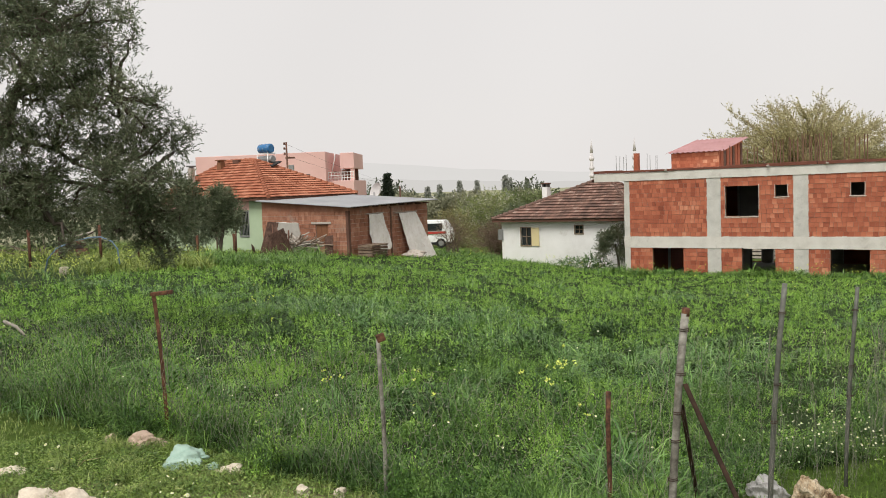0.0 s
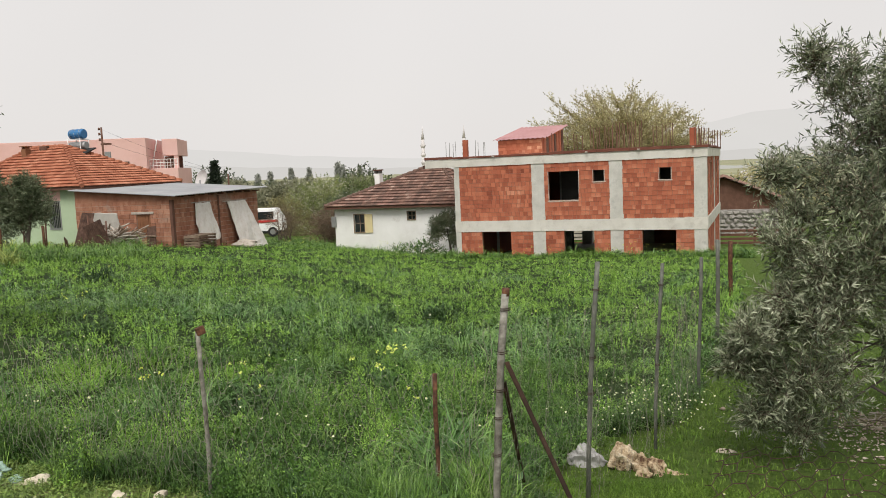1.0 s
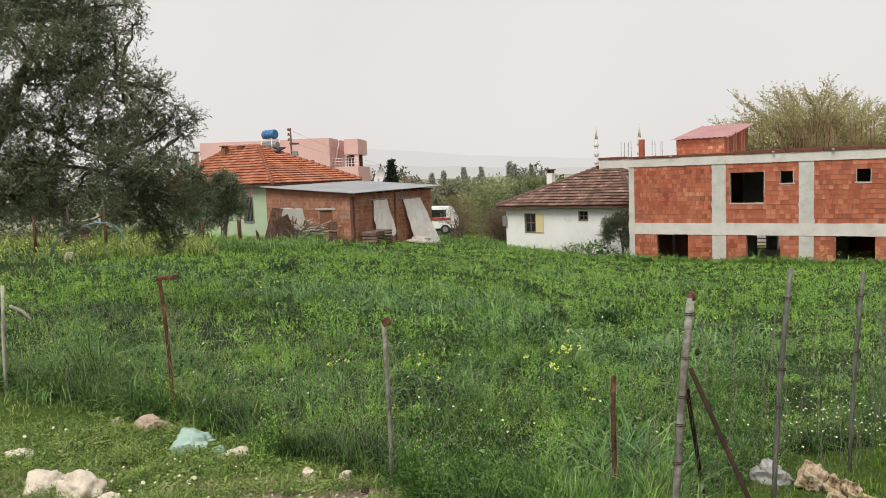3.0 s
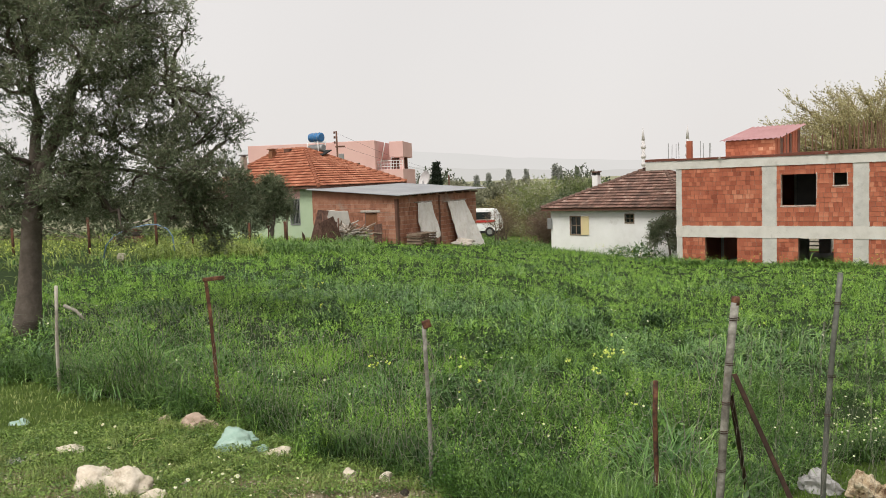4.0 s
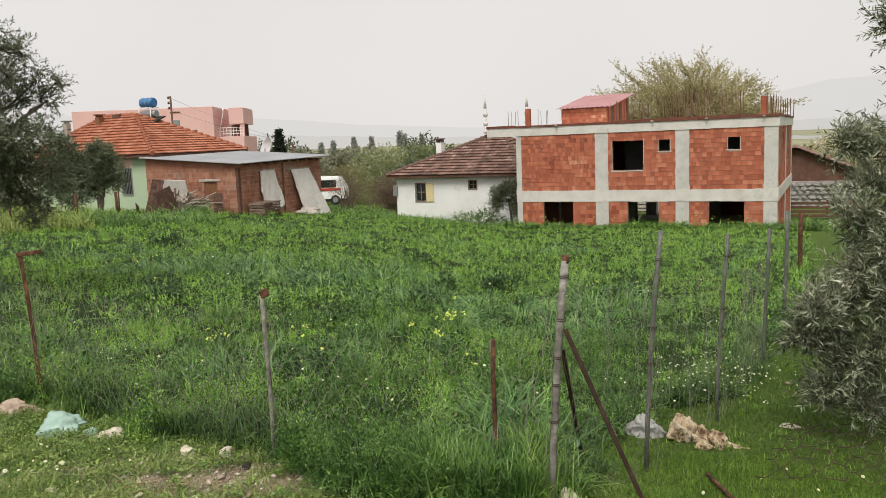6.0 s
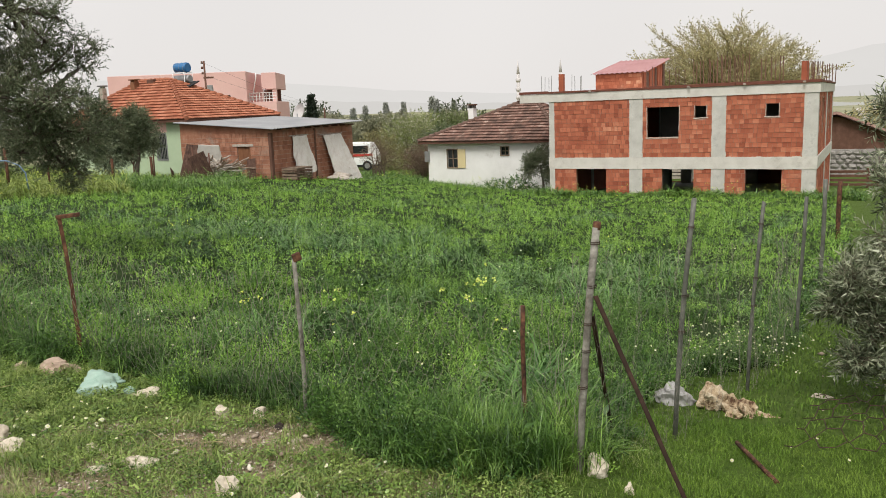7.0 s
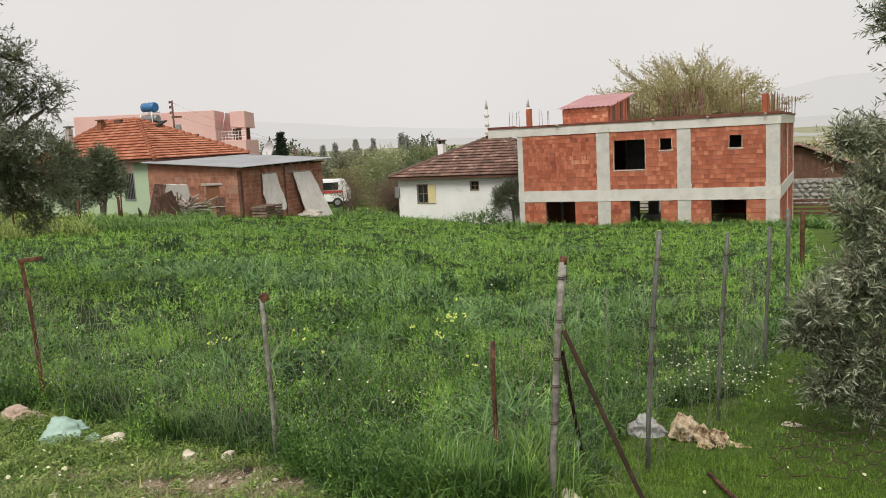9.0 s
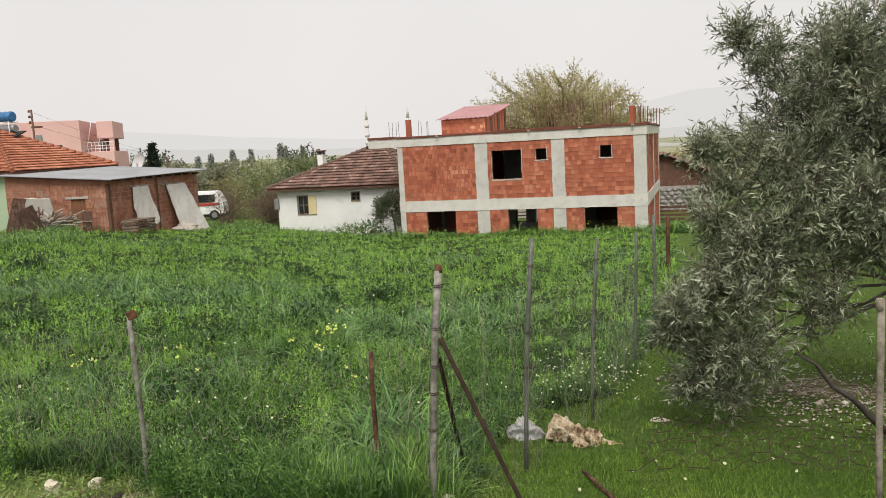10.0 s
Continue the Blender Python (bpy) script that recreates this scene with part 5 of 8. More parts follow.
def plain_post(x, y, h, r, material, label):
    ob = thing("boundary_post", label, "fence post", pose(x, y, gz(x, y)), "posts of the far fence")
    part("shaft", bar([(0, 0, -0.3), (0.01, 0, h * 0.5), (0.0, 0.02, h)], r, 7), material, ob)


for x, y, h, r in ((-14.1, 27.4, 1.4, 0.05), (-12.0, 28.2, 1.5, 0.05), (-10.75, 28.4, 0.9, 0.035), (-9.3, 30.6, 1.05, 0.05), (-8.2, 31.8, 1.1, 0.055), (-16.4, 26.6, 1.1, 0.05)):
    plain_post(x, y, h, r, RUST, "dark rusty post of the boundary fence in grass")
pts = [(-11.56, 23.23, -0.45), (-11.45, 23.24, -0.05), (-11.2, 23.28, 0.24), (-10.68, 23.32, 0.44), (-10.2, 23.34, 0.52), (-9.92, 23.36, 0.52), (-9.6, 23.36, 0.38), (-9.45, 23.36, 0.15), (-9.41, 23.34, -0.3)]
hoop = thing("pipe_hoop", "blue plastic pipe bent into a hoop in the grass", "pipe", pose(-10.5, 23.3, gz(-10.5, 23.3)))
part("pipe", bar([(x + 10.5, y - 23.3, z - gz(-10.5, 23.3)) for x, y, z in pts], 0.019, 8), HOSE, hoop)

# ---- stones and rubbish at the edge of the field ----


def stone_at(x, y, size, seed, label, material=STONE, turn=0, name="stone", cuts=3, rough=0.28, sink=0.02, group="stones by the path"):
    ob = new(name, link_mesh(name, boulder(size, seed, cuts, rough), material))
    ob.matrix_basis = pose(x, y, gz(x, y) - sink, 0, 0, turn)
    tagged(ob, label, "stone", group)
    return ob


stone_at(-2.18, 3.97, (0.27, 0.21, 0.17), 1.3, "large pale limestone block in short grass", turn=20, cuts=4)
stone_at(-1.92, 3.81, (0.32, 0.19, 0.2), 2.6, "long flat-sided pale limestone block", turn=-22, cuts=4, rough=0.36)
stone_at(-1.73, 3.7, (0.15, 0.1, 0.1), 3.2, "small pale limestone chip", turn=40)
stone_at(-1.78, 3.53, (0.1, 0.08, 0.07), 4.2, "small pale limestone chip", turn=40)
stone_at(-2.64, 4.58, (0.18, 0.12, 0.09), 17.3, "cream and brown limestone lump in the turf", turn=12)
stone_at(-0.785, 3.85, (0.06, 0.05, 0.04), 18.1, "small pale limestone chip on bare soil", turn=60)
stone_at(-0.33, 3.54, (0.07, 0.055, 0.045), 19.4, "small pale limestone chip on bare soil", turn=15)
stone_at(-1.02, 3.78, (0.055, 0.045, 0.035), 20.6, "small pale limestone chip on bare soil", turn=80)
stone_at(-0.62, 3.28, (0.05, 0.04, 0.035), 21.9, "small pale limestone chip on bare soil", turn=35)
stone_at(-1.27, 4.42, (0.18, 0.12, 0.1), 5.1, "cream limestone lump at the grass edge", turn=10)
stone_at(-1.03, 3.4, (0.19, 0.12, 0.1), 6.4, "cream limestone lump in short turf", turn=-25)
stone_at(-1.21, 3.38, (0.14, 0.07, 0.05), 7.7, "flat cream limestone piece", turn=25)
stone_at(-1.31, 3.63, (0.12, 0.08, 0.06), 8.1, "small cream limestone piece", turn=5)
stone_at(-0.572, 3.03, (0.11, 0.1, 0.135), 9.3, "upright cream limestone lump", turn=30)
stone_at(-0.28, 2.8, (0.195, 0.12, 0.115), 10.7, "squarish cream limestone lump", turn=-8)
stone_at(-0.765, 4.0, (0.09, 0.08, 0.11), 11.3, "pointed pinkish limestone by the fence", turn=15)
stone_at(-0.555, 3.95, (0.09, 0.075, 0.085), 12.9, "rounded pinkish stone by the fence", turn=50)
stone_at(-0.435, 3.74, (0.05, 0.045, 0.07), 13.4, "dark weathered stump-like stone", material=OLDBARK, turn=0)
stone_at(0.985, 2.96, (0.11, 0.09, 0.14), 14.8, "pale stone at the foot of the corner post", turn=0)
stone_at(1.08, 2.8, (0.05, 0.04, 0.075), 15.5, "small greenish white stone", turn=30)
stone_at(2.93, 4.52, (0.13, 0.07, 0.05), 16.1, "flat pale stone on the turf", turn=-30)
rng = random.Random(31)
for k in range(12):
    x, y, w = rng.gauss(4.2, 0.42), rng.gauss(4.5, 0.4), rng.uniform(0.03, 0.075)
    stone_at(x, y, (w, w * 0.75, w * 0.6), 30.3 + k, "small pale stone in the thin grass under the olive", turn=rng.uniform(0, 180), group="stones under the olive")
rock_label = "brown pitted rock in a heap by the fence"
for k, (x, y, s, d) in enumerate(((2.12, 4.38, (0.17, 0.16, 0.22), 1.1), (2.21, 4.33, (0.14, 0.13, 0.16), 2.2), (2.29, 4.26, (0.13, 0.11, 0.12), 3.7), (2.18, 4.22, (0.12, 0.1, 0.09), 4.9), (2.27, 4.19, (0.09, 0.08, 0.07), 7.9), (2.37, 4.18, (0.14, 0.08, 0.05), 6.1))):
    stone_at(x, y, s, d, rock_label, TUFA, 30 * k, "pitted_rock", 4, 0.5, 0.02, "rocks heaped by the fence")


def crumpled(name, x, y, size, seed, material, label, category, turn=0, rough=0.5):
    bm = boulder(size, seed, 4, rough)
    for v in bm.verts:
        p = v.co * 16
        v.co += v.normal * 0.012 * abs(noise.noise(p + Vector((seed, 0, 0))))
    for f in bm.faces:
        f.smooth = rough < 0.4
    ob = new(name, link_mesh(name, bm, material))
    ob.matrix_basis = pose(x, y, gz(x, y) - 0.02, 0, 0, turn)
    tagged(ob, label, category)


crumpled("plastic_bag", -1.58, 4.62, (0.31, 0.21, 0.17), 1.3, MINT, "crumpled mint green plastic bag in the grass", "plastic bag", -15, 0.39)
crumpled("plastic_scrap", -1.4, 4.54, (0.14, 0.07, 0.05), 6.3, MINT, "torn mint green scrap beside the plastic bag", "plastic bag", -25, 0.34)
crumpled("old_sack", -2.02, 5.06, (0.31, 0.16, 0.12), 5.3, SACK, "crumpled beige cloth sack under the rusty post", "sack", 8)
crumpled("old_sack", -2.3, 5.22, (0.11, 0.09, 0.07), 7.9, SACK, "small wad of dirty beige cloth", "sack", 8)
crumpled("plastic_wrap", 1.93, 4.5, (0.25, 0.17, 0.17), 9.1, PLASTIC, "crumpled white plastic film beside the rocks", "plastic film", -20)
crumpled("plastic_scrap", -3.37, 5.27, (0.15, 0.1, 0.07), 2.2, MINT, "pale mint plastic scrap in the grass", "plastic bag", 10, 0.34)
crumpled("plastic_wrap", -2.86, 4.43, (0.16, 0.12, 0.05), 4.1, PLASTIC, "flattened clear plastic film in the turf", "plastic film", 30)
prunings = thing("olive_prunings", "scatter of thin dry olive prunings on stony ground", "twigs", pose(4.5, 4.75, gz(4.5, 4.75)))
for k in range(46):
    x, y, a, w = rng.gauss(0, 0.42), rng.gauss(0, 0.3), rng.uniform(0, 6.3), rng.uniform(0.08, 0.24)
    z = gz(4.5 + x, 4.75 + y) - gz(4.5, 4.75) + 0.02
    part("twig", bar([(x, y, z), (x + w * 0.5 * math.cos(a), y + w * 0.5 * math.sin(a), z + rng.uniform(0.0, 0.03)), (x + w * math.cos(a + 0.2), y + w * math.sin(a + 0.2), z)], [0.005, 0.004, 0.002], 4), STICKS if k % 2 else TWIG, prunings)
stick = thing("fallen_stick", "pale bare stick lying in the grass", "stick", pose(-5.65, 10.4, gz(-5.65, 10.4)))
part("shaft", bar([(-0.32, 0.3, 0.2), (0.0, 0.0, 0.17), (0.3, -0.33, 0.08)], [0.025, 0.022, 0.016], 6), STICKS, stick)
pipe = thing("rusty_pipe", "short rusty steel pipe lying in the turf", "pipe", pose(1.95, 3.45, gz(1.95, 3.45)))
part("tube", bar([(-0.01, 0.2, 0.03), (-0.02, -0.25, 0.02)], 0.0115, 9), RUST, pipe)


def gravel():
    """Angular chips, six corners each, thickest on the bare soil."""
    rng = np.random.default_rng(5)
    x = np.r_[rng.uniform(-2.8, 0.4, 7500), rng.normal(4.4, 0.5, 1300)]
    y = np.r_[rng.uniform(2.0, 4.1, 7500), rng.normal(4.55, 0.45, 1300)]
    r = rng.uniform(0.0025, 0.0085, len(x)) * np.where(x > 3, 1.5, 1) * np.where(rng.random(len(x)) < 0.05, 2.6, 1)
    n = len(x)
    a = rng.uniform(0, 6.3, n)
    c, d = np.stack([np.cos(a), np.sin(a), 0 * a], -1), np.stack([-np.sin(a), np.cos(a), 0 * a], -1)
    mid = np.stack([x, y, ground_z(x, y) + r * 0.35], -1)
    up = np.array([0, 0, 1.0])
    k = rng.uniform(0.6, 1.3, (6, n, 1)) * r[:, None]
    verts = np.stack([mid + c * k[0] * 1.3, mid + d * k[1], mid - c * k[2] * 1.3, mid - d * k[3], mid + up * k[4] * 0.7 + c * k[5] * 0.3, mid - up * k[5] * 0.7], 1).reshape(-1, 3)
    i = np.arange(n)[:, None] * 6
    tris = np.concatenate([i + q for q in ([0, 1, 4], [1, 2, 4], [2, 3, 4], [3, 0, 4], [1, 0, 5], [2, 1, 5], [3, 2, 5], [0, 3, 5])])
    tagged(new("gravel", arrays_mesh("gravel", verts, [tris], CHIPS)), "scattered pale gravel and stone chips on bare soil", "gravel", kind="stuff")


CHIPS = surface("mixed_stone_chips", [(0.26, 0.20, 0.145), (0.45, 0.375, 0.295), (0.64, 0.575, 0.49)], 3, 60, 0.95, 0.2, 0.002, vary="island", spread=0.3)
gravel()

# ---- rubbish by the shed ----


def build_shed_clutter():
    def base(u, v):
        p = GRID @ Vector((u, v, 0))
        return gz(p.x, p.y)

    u, v = -25.4, -7.95
    board = thing("white_board", "white sheet of board leaning on the shed wall", "board", grid(u, v, base(u, v)))
    part("panel", cast(-0.74, 0.70, -0.02, 0.02, 0.2, 1.5, 0.03, 0.2), CONCRETE, board, "", pose(0, 0, 0.12, 14, 2, 0))
    rng = random.Random(8)
    pile = thing("stick_pile", "heap of bleached sticks and laths by the shed", "firewood", grid(-24.3, -8.7, base(-24.3, -8.7)))
    for k in range(150):
        a = Vector((rng.uniform(-1.5, 0.6), rng.uniform(-0.5, 0.5), rng.uniform(0.05, 0.55)))
        b = a + Vector((rng.uniform(0.5, 1.4) * rng.choice((1, 1, -0.6)), rng.uniform(-0.5, 0.5), rng.uniform(-0.1, 0.6)))
        part("stick", bar([a, (a + b) / 2 + Vector((0, 0, rng.uniform(-0.04, 0.04))), b], rng.uniform(0.018, 0.04), 5), STICKS if k % 3 else WOOD, pile)
    for k, (u, v, w, h, tilt, turn) in enumerate(((-25.75, -9.5, 0.6, 1.55, 16, 14), (-24.35, -9.6, 1.35, 1.15, -14, -12), (-25.1, -9.3, 0.6, 1.0, 12, 20), (-26.4, -9.6, 0.5, 0.5, -10, -28), (-22.75, -8.4, 0.42, 0.9, 12, 15))):
        sheet = thing("rusty_sheet", "rust-brown corrugated sheet standing in the grass", "metal sheet", grid(u, v, base(u, v), turn), "rusty sheets by the shed")
        bm = bmesh.new()
        ribbed_sheet(bm, (-w / 2, 0, 0), (w, 0, 0.04), (0.03, math.sin(radians(tilt)) * h, h), 0.12, 0.03)
        part("corrugated_panel", bm, OLDSHEET, sheet, "", pose(0, 0, 0, 0, (9, -14, 6, 24, -5)[k], 0))
    for u, v, h in ((-27.9, -9.3, 1.7), (-25.3, -9.4, 1.45), (-24.4, -9.3, 1.2), (-28.7, -9.8, 1.3), (-30.1, -9.9, 1.3)):
        ob = thing("yard_stake", "dark wooden stake in the yard fence", "stake", grid(u, v, base(u, v)), "stakes by the shed")
        part("shaft", bar([(0, 0, -0.2), (0.02, 0.03, h)], 0.034, 6), DARKWOOD, ob)
    u, v = -21.5, -6.7
    pallets = thing("pallet_stack", "stack of grey weathered pallets by the shed", "pallet", grid(u, v, base(u, v)))
    for k in range(5):
        z = 0.13 * k
        for x in (-0.42, -0.22, -0.02, 0.18, 0.36):
            part("board", boxed(x, x + 0.11, -0.66 + 0.05 * (k % 3), 0.62 - 0.04 * (k % 2), z + 0.08, z + 0.105, 0.004), WOOD if (k + int(x * 10)) % 3 else DARKWOOD, pallets)
        for y in (-0.6, -0.03, 0.52):
            part("bearer", boxed(-0.4, 0.44, y, y + 0.08, z, z + 0.08, 0.004), WOOD, pallets)
    u, v = -21.2, -3.6
    ob = new("old_sack", link_mesh("old_sack", boulder((1.5, 1.0, 0.42), 4.4, 4, 0.4), STICKS))
    ob.matrix_basis = grid(u, v, base(u, v) + 0.1)
    tagged(ob, "pale heap of sacking at the shed wall", "sack")
    # satellite dish on the shed roof's far edge
    dish = thing("satellite_dish", "pale satellite dish on a short pole", "satellite dish", grid(-26.6, -0.3, 1.05))
    bm = bmesh.new()
    bmesh.ops.create_uvsphere(bm, u_segments=20, v_segments=10, radius=0.66)
    bmesh.ops.delete(bm, geom=[q for q in bm.verts if q.co.z > -0.32], context="VERTS")
    part("reflector", bm, PALESTONE, dish, "", pose(0, 0, 0.6, 70, 0, -20))
    part("pole", bar([(0, 0.4, -1.5), (0, 0.4, 0.4)], 0.04, 7), GREYMETAL, dish)
    part("receiver_arm", bar([(0, 0.2, 0.05), (0.1, -0.5, 0.0), (0.1, -0.5, 0.2)], 0.03, 6), BLACK, dish)


build_shed_clutter()


def build_van():
    x, y = -1.3, 56.5
    z = gz(x, y)
    van = thing("white_van", "white van with a red side stripe parked behind the shed", "van", pose(x, y, z, 0, 0, -8))
    bm = bmesh.new()
    side = [(-1.9, 0.35), (2.2, 0.35), (2.25, 1.0), (2.1, 1.3), (1.8, 1.88), (-1.8, 1.93), (-1.95, 1.2)]
    for s in (-0.95, 0.95):
        bm.faces.new([bm.verts.new((px, s * (0.88 if pz > 1.6 else 1), pz)) for px, pz in (side if s < 0 else side[::-1])])
    bm.verts.ensure_lookup_table()
    n = len(side)
    for i in range(n):
        j = (i + 1) % n
        bm.faces.new((bm.verts[j], bm.verts[i], bm.verts[2 * n - 1 - i], bm.verts[2 * n - 1 - j]))
    bmesh.ops.bevel(bm, geom=bm.edges[:], offset=0.06, segments=2, affect="EDGES")
    part("body", bm, WHITEPAINT, van)
    part("stripe", boxed(-1.9, 1.9, -0.962, -0.93, 0.98, 1.14), REDPAINT, van, "red side stripe")
    part("side_window", boxed(-1.6, -0.7, -0.965, -0.86, 1.2, 1.72), GLASS, van)
    part("side_window", boxed(-0.15, 1.6, -0.955, -0.86, 1.2, 1.7), GLASS, van)
    part("underside", boxed(-1.85, 2.1, -0.9, 0.9, 0.22, 0.5, 0.02), BLACK, van)
    part("windscreen_post", boxed(-0.62, -0.5, -0.97, -0.86, 1.16, 1.78), WHITEPAINT, van)
    part("mirror", boxed(-1.75, -1.6, -1.15, -0.98, 1.3, 1.55, 0.02), BLACK, van)
    part("bumper", boxed(-2.02, -1.86, -0.85, 0.85, 0.3, 0.62, 0.03), BLACK, van)
    for wx in (-1.2, 1.5):
        for wy in (-0.85, 0.85):
            wheel = part("wheel", bar([(wx, wy - 0.11, 0.33), (wx, wy + 0.11, 0.33)], 0.33, 18), BLACK, van)
            part("rim", bar([(wx, wy - 0.12, 0.33), (wx, wy + 0.12, 0.33)], 0.19, 12), GREYMETAL, wheel)


build_van()


def build_power_pole():
    x, y = -11.82, 63.6
    pole = thing("power_pole", "dark wooden power pole with insulators and wires", "power pole", pose(x, y, gz(x, y)))
    h = 5.6 - gz(x, y)
    part("mast", bar([(0, 0, -0.3), (0, 0, h)], [0.085, 0.07], 8), DARKWOOD, pole)
    part("cross_arm", boxed(-0.12, 0.62, -0.06, 0.06, h - 1.3, h - 1.17), DARKWOOD, pole)
    for dz in (0.12, 0.5, 0.9):
        part("insulator", bar([(-0.16, 0, h - dz - 0.08), (-0.16, 0, h - dz + 0.1)], [0.09, 0.07], 8), DARKWOOD, pole)
    part("transformer_box", boxed(0.12, 0.5, -0.2, 0.2, h - 2.3, h - 1.8, 0.02), GREYMETAL, pole)
    for k, dz in enumerate((0.2, 1.1)):
        part("wire", bar([(0.1 + 7.32 * f, 28.4 * f, h - dz - (3.6 - dz) * f - 1.2 * f * (1 - f)) for f in np.linspace(0, 1, 14).tolist()], 0.008, 3), BLACK, pole)
    for px, py, pz, r in ((-4.4, 92.0, 1.9, 0.09),):
        other = thing("power_pole", "distant dark power pole among trees", "power pole", pose(px, py, gz(px, py)))
        part("mast", bar([(0, 0, -0.3), (0, 0, pz - gz(px, py))], r, 7), DARKWOOD, other)


build_power_pole()


def build_minaret(x, y, top, label):
    z = gz(x, y)
    m = thing("minaret", label, "minaret", pose(x, y, z), "minarets of the far mosque")
    t = top - z
    part("shaft", bar([(0, 0, 0), (0, 0, t - 5)], [0.7, 0.6], 14), PALESTONE, m)
    part("spire", bar([(0, 0, t - 5), (0, 0, t)], [0.62, 0.03], 14), PALESTONE, m, "grey pointed spire")
    for dz in (7.2, 10.6, 13.5):
        part("balcony", bar([(0, 0, t - dz - 0.9), (0, 0, t - dz - 0.3), (0, 0, t - dz + 0.5)], [0.62, 0.95, 0.95], 14), PALESTONE, m)


build_minaret(57.1, 299.1, 17.2, "slender white minaret with grey spire far off")
build_minaret(72.7, 297.8, 17.2, "slender white minaret behind the brick house")


def build_far_mosque():
    x, y = 184.0, 288.0
    z = gz(x, y) + 3
    m = thing("far_mosque", "small pale domed mosque in the distance", "mosque", pose(x, y, z))
    part("hall", boxed(-2.6, 2.6, -2, 2, -4, 2.4), PALESTONE, m)
    bm = bmesh.new()
    bmesh.ops.create_uvsphere(bm, u_segments=20, v_segments=12, radius=2.2)
    part("dome", bm, PALESTONE, m, "", pose(0, 0, 2.4))
    part("tower", bar([(5.5, 0, -4), (5.5, 0, 8)], [0.5, 0.4], 10), PALESTONE, m)


build_far_mosque()


def build_meadow_rubbish():
    x, y = -18.4, 40.4
    z = gz(x, y)
    heap = thing("covered_heap", "pile of old timber under white sheeting in the meadow", "rubbish heap", pose(x, y, z, 0, 0, 12))
    for k in range(4):
        part("board", boxed(-1.1 + 0.25 * k, 0.7 - 0.12 * k, -0.5, -0.3 + 0.2 * k, 0.19 * k, 0.19 * k + 0.17, 0.02), DARKWOOD if k != 2 else OLDBARK, heap)
    part("sheeting", boulder((0.5, 0.45, 0.42), 6.6, 3, 0.4), WHITEPAINT, heap, "rumpled white plastic sheet", pose(-0.3, -0.1, 0.85))
    part("pole", bar([(-0.2, -0.4, 0.95), (1.6, -0.5, 1.3)], 0.05, 6), STICKS, heap)
    for px, py, s in ((-11.5, 24.3, 0.3),):
        stone_at(px, py, (s, s * 0.7, s * 0.7 + 0.2), px, "white stone lying in the long grass", STONE, 20, group="stones in the meadow")


build_meadow_rubbish()
# ---- trees and shrubs ----


def unit(v):
    return v / np.maximum(np.linalg.norm(v, axis=-1, keepdims=True), 1e-9)


def leaf_quads(base, way, size, width, rng, fold=0.0, level=0.0):
    """Pointed leaves: a four-cornered blade each, from base along way, their faces turned up by level."""
    n = len(base)
    side = unit(np.cross(way, rng.normal(size=(n, 3)) + np.array([0, 0, level])))
    mid = base + way * (size * 0.45)[:, None]
    up = np.cross(side, way) * (size * fold)[:, None]
    verts = np.stack([base, mid + side * width[:, None] + up, base + way * size[:, None], mid - side * width[:, None] + up], 1).reshape(-1, 3)
    return verts, np.arange(4 * n).reshape(-1, 4)


def spray(blobs, per_area, rng, droop=0.1, shell=2.4):
    """Feet and ways of twigs over ellipsoid clumps (x, y, z, radius[, flat])."""
    feet, ways = [], []
    for b in blobs:
        r = b[3]
        n = max(4, int(per_area * 4 * math.pi * r * r))
        d = unit(rng.normal(size=(n, 3)))
        rad = r * rng.uniform(0, 1, n) ** (1 / shell)
        rad *= 1 + 0.22 * np.sin(d[:, 0] * 5 + b[0] * 7) * np.cos(d[:, 2] * 4 + b[1] * 3)
        feet.append(np.array(b[:3]) + d * rad[:, None])
        ways.append(unit(d + rng.normal(size=(n, 3)) * 0.55 + np.array([0, 0, 0.3 - droop])))
    return np.concatenate(feet), np.concatenate(ways)


def clumped(blobs, n, share, rng, shell=0.75):
    """Break each clump of a crown up into smaller ones with gaps between."""
    out = []
    for b in blobs:
        d = unit(rng.normal(size=(n, 3)))
        at = np.array(b[:3]) + d * (b[3] * shell * rng.uniform(0.25, 1.0, n) ** 0.5)[:, None]
        out += [(*p, b[3] * share * rng.uniform(0.6, 1.25)) for p in at]
    return out


def twig_leaves(feet, ways, reach, leaf, width, count, rng, spread=0.75):
    """Leaves set along twigs, pointing forwards and aside."""
    n = len(feet)
    f = np.tile(np.linspace(0.08, 1.0, count), (n, 1)) + rng.uniform(-0.03, 0.03, (n, count))
    length = reach * rng.uniform(0.6, 1.25, n)
    base = feet[:, None] + ways[:, None] * (f * length[:, None])[..., None]
    aside = unit(np.cross(ways[:, None], rng.normal(size=(n, count, 3))))
    way = unit(ways[:, None] * rng.uniform(0.5, 1.0, (n, count, 1)) + aside * spread)
    size = (leaf * rng.uniform(0.6, 1.2, (n, count))).ravel()
    return leaf_quads(base.reshape(-1, 3), way.reshape(-1, 3), size, size * width, rng, 0.06)


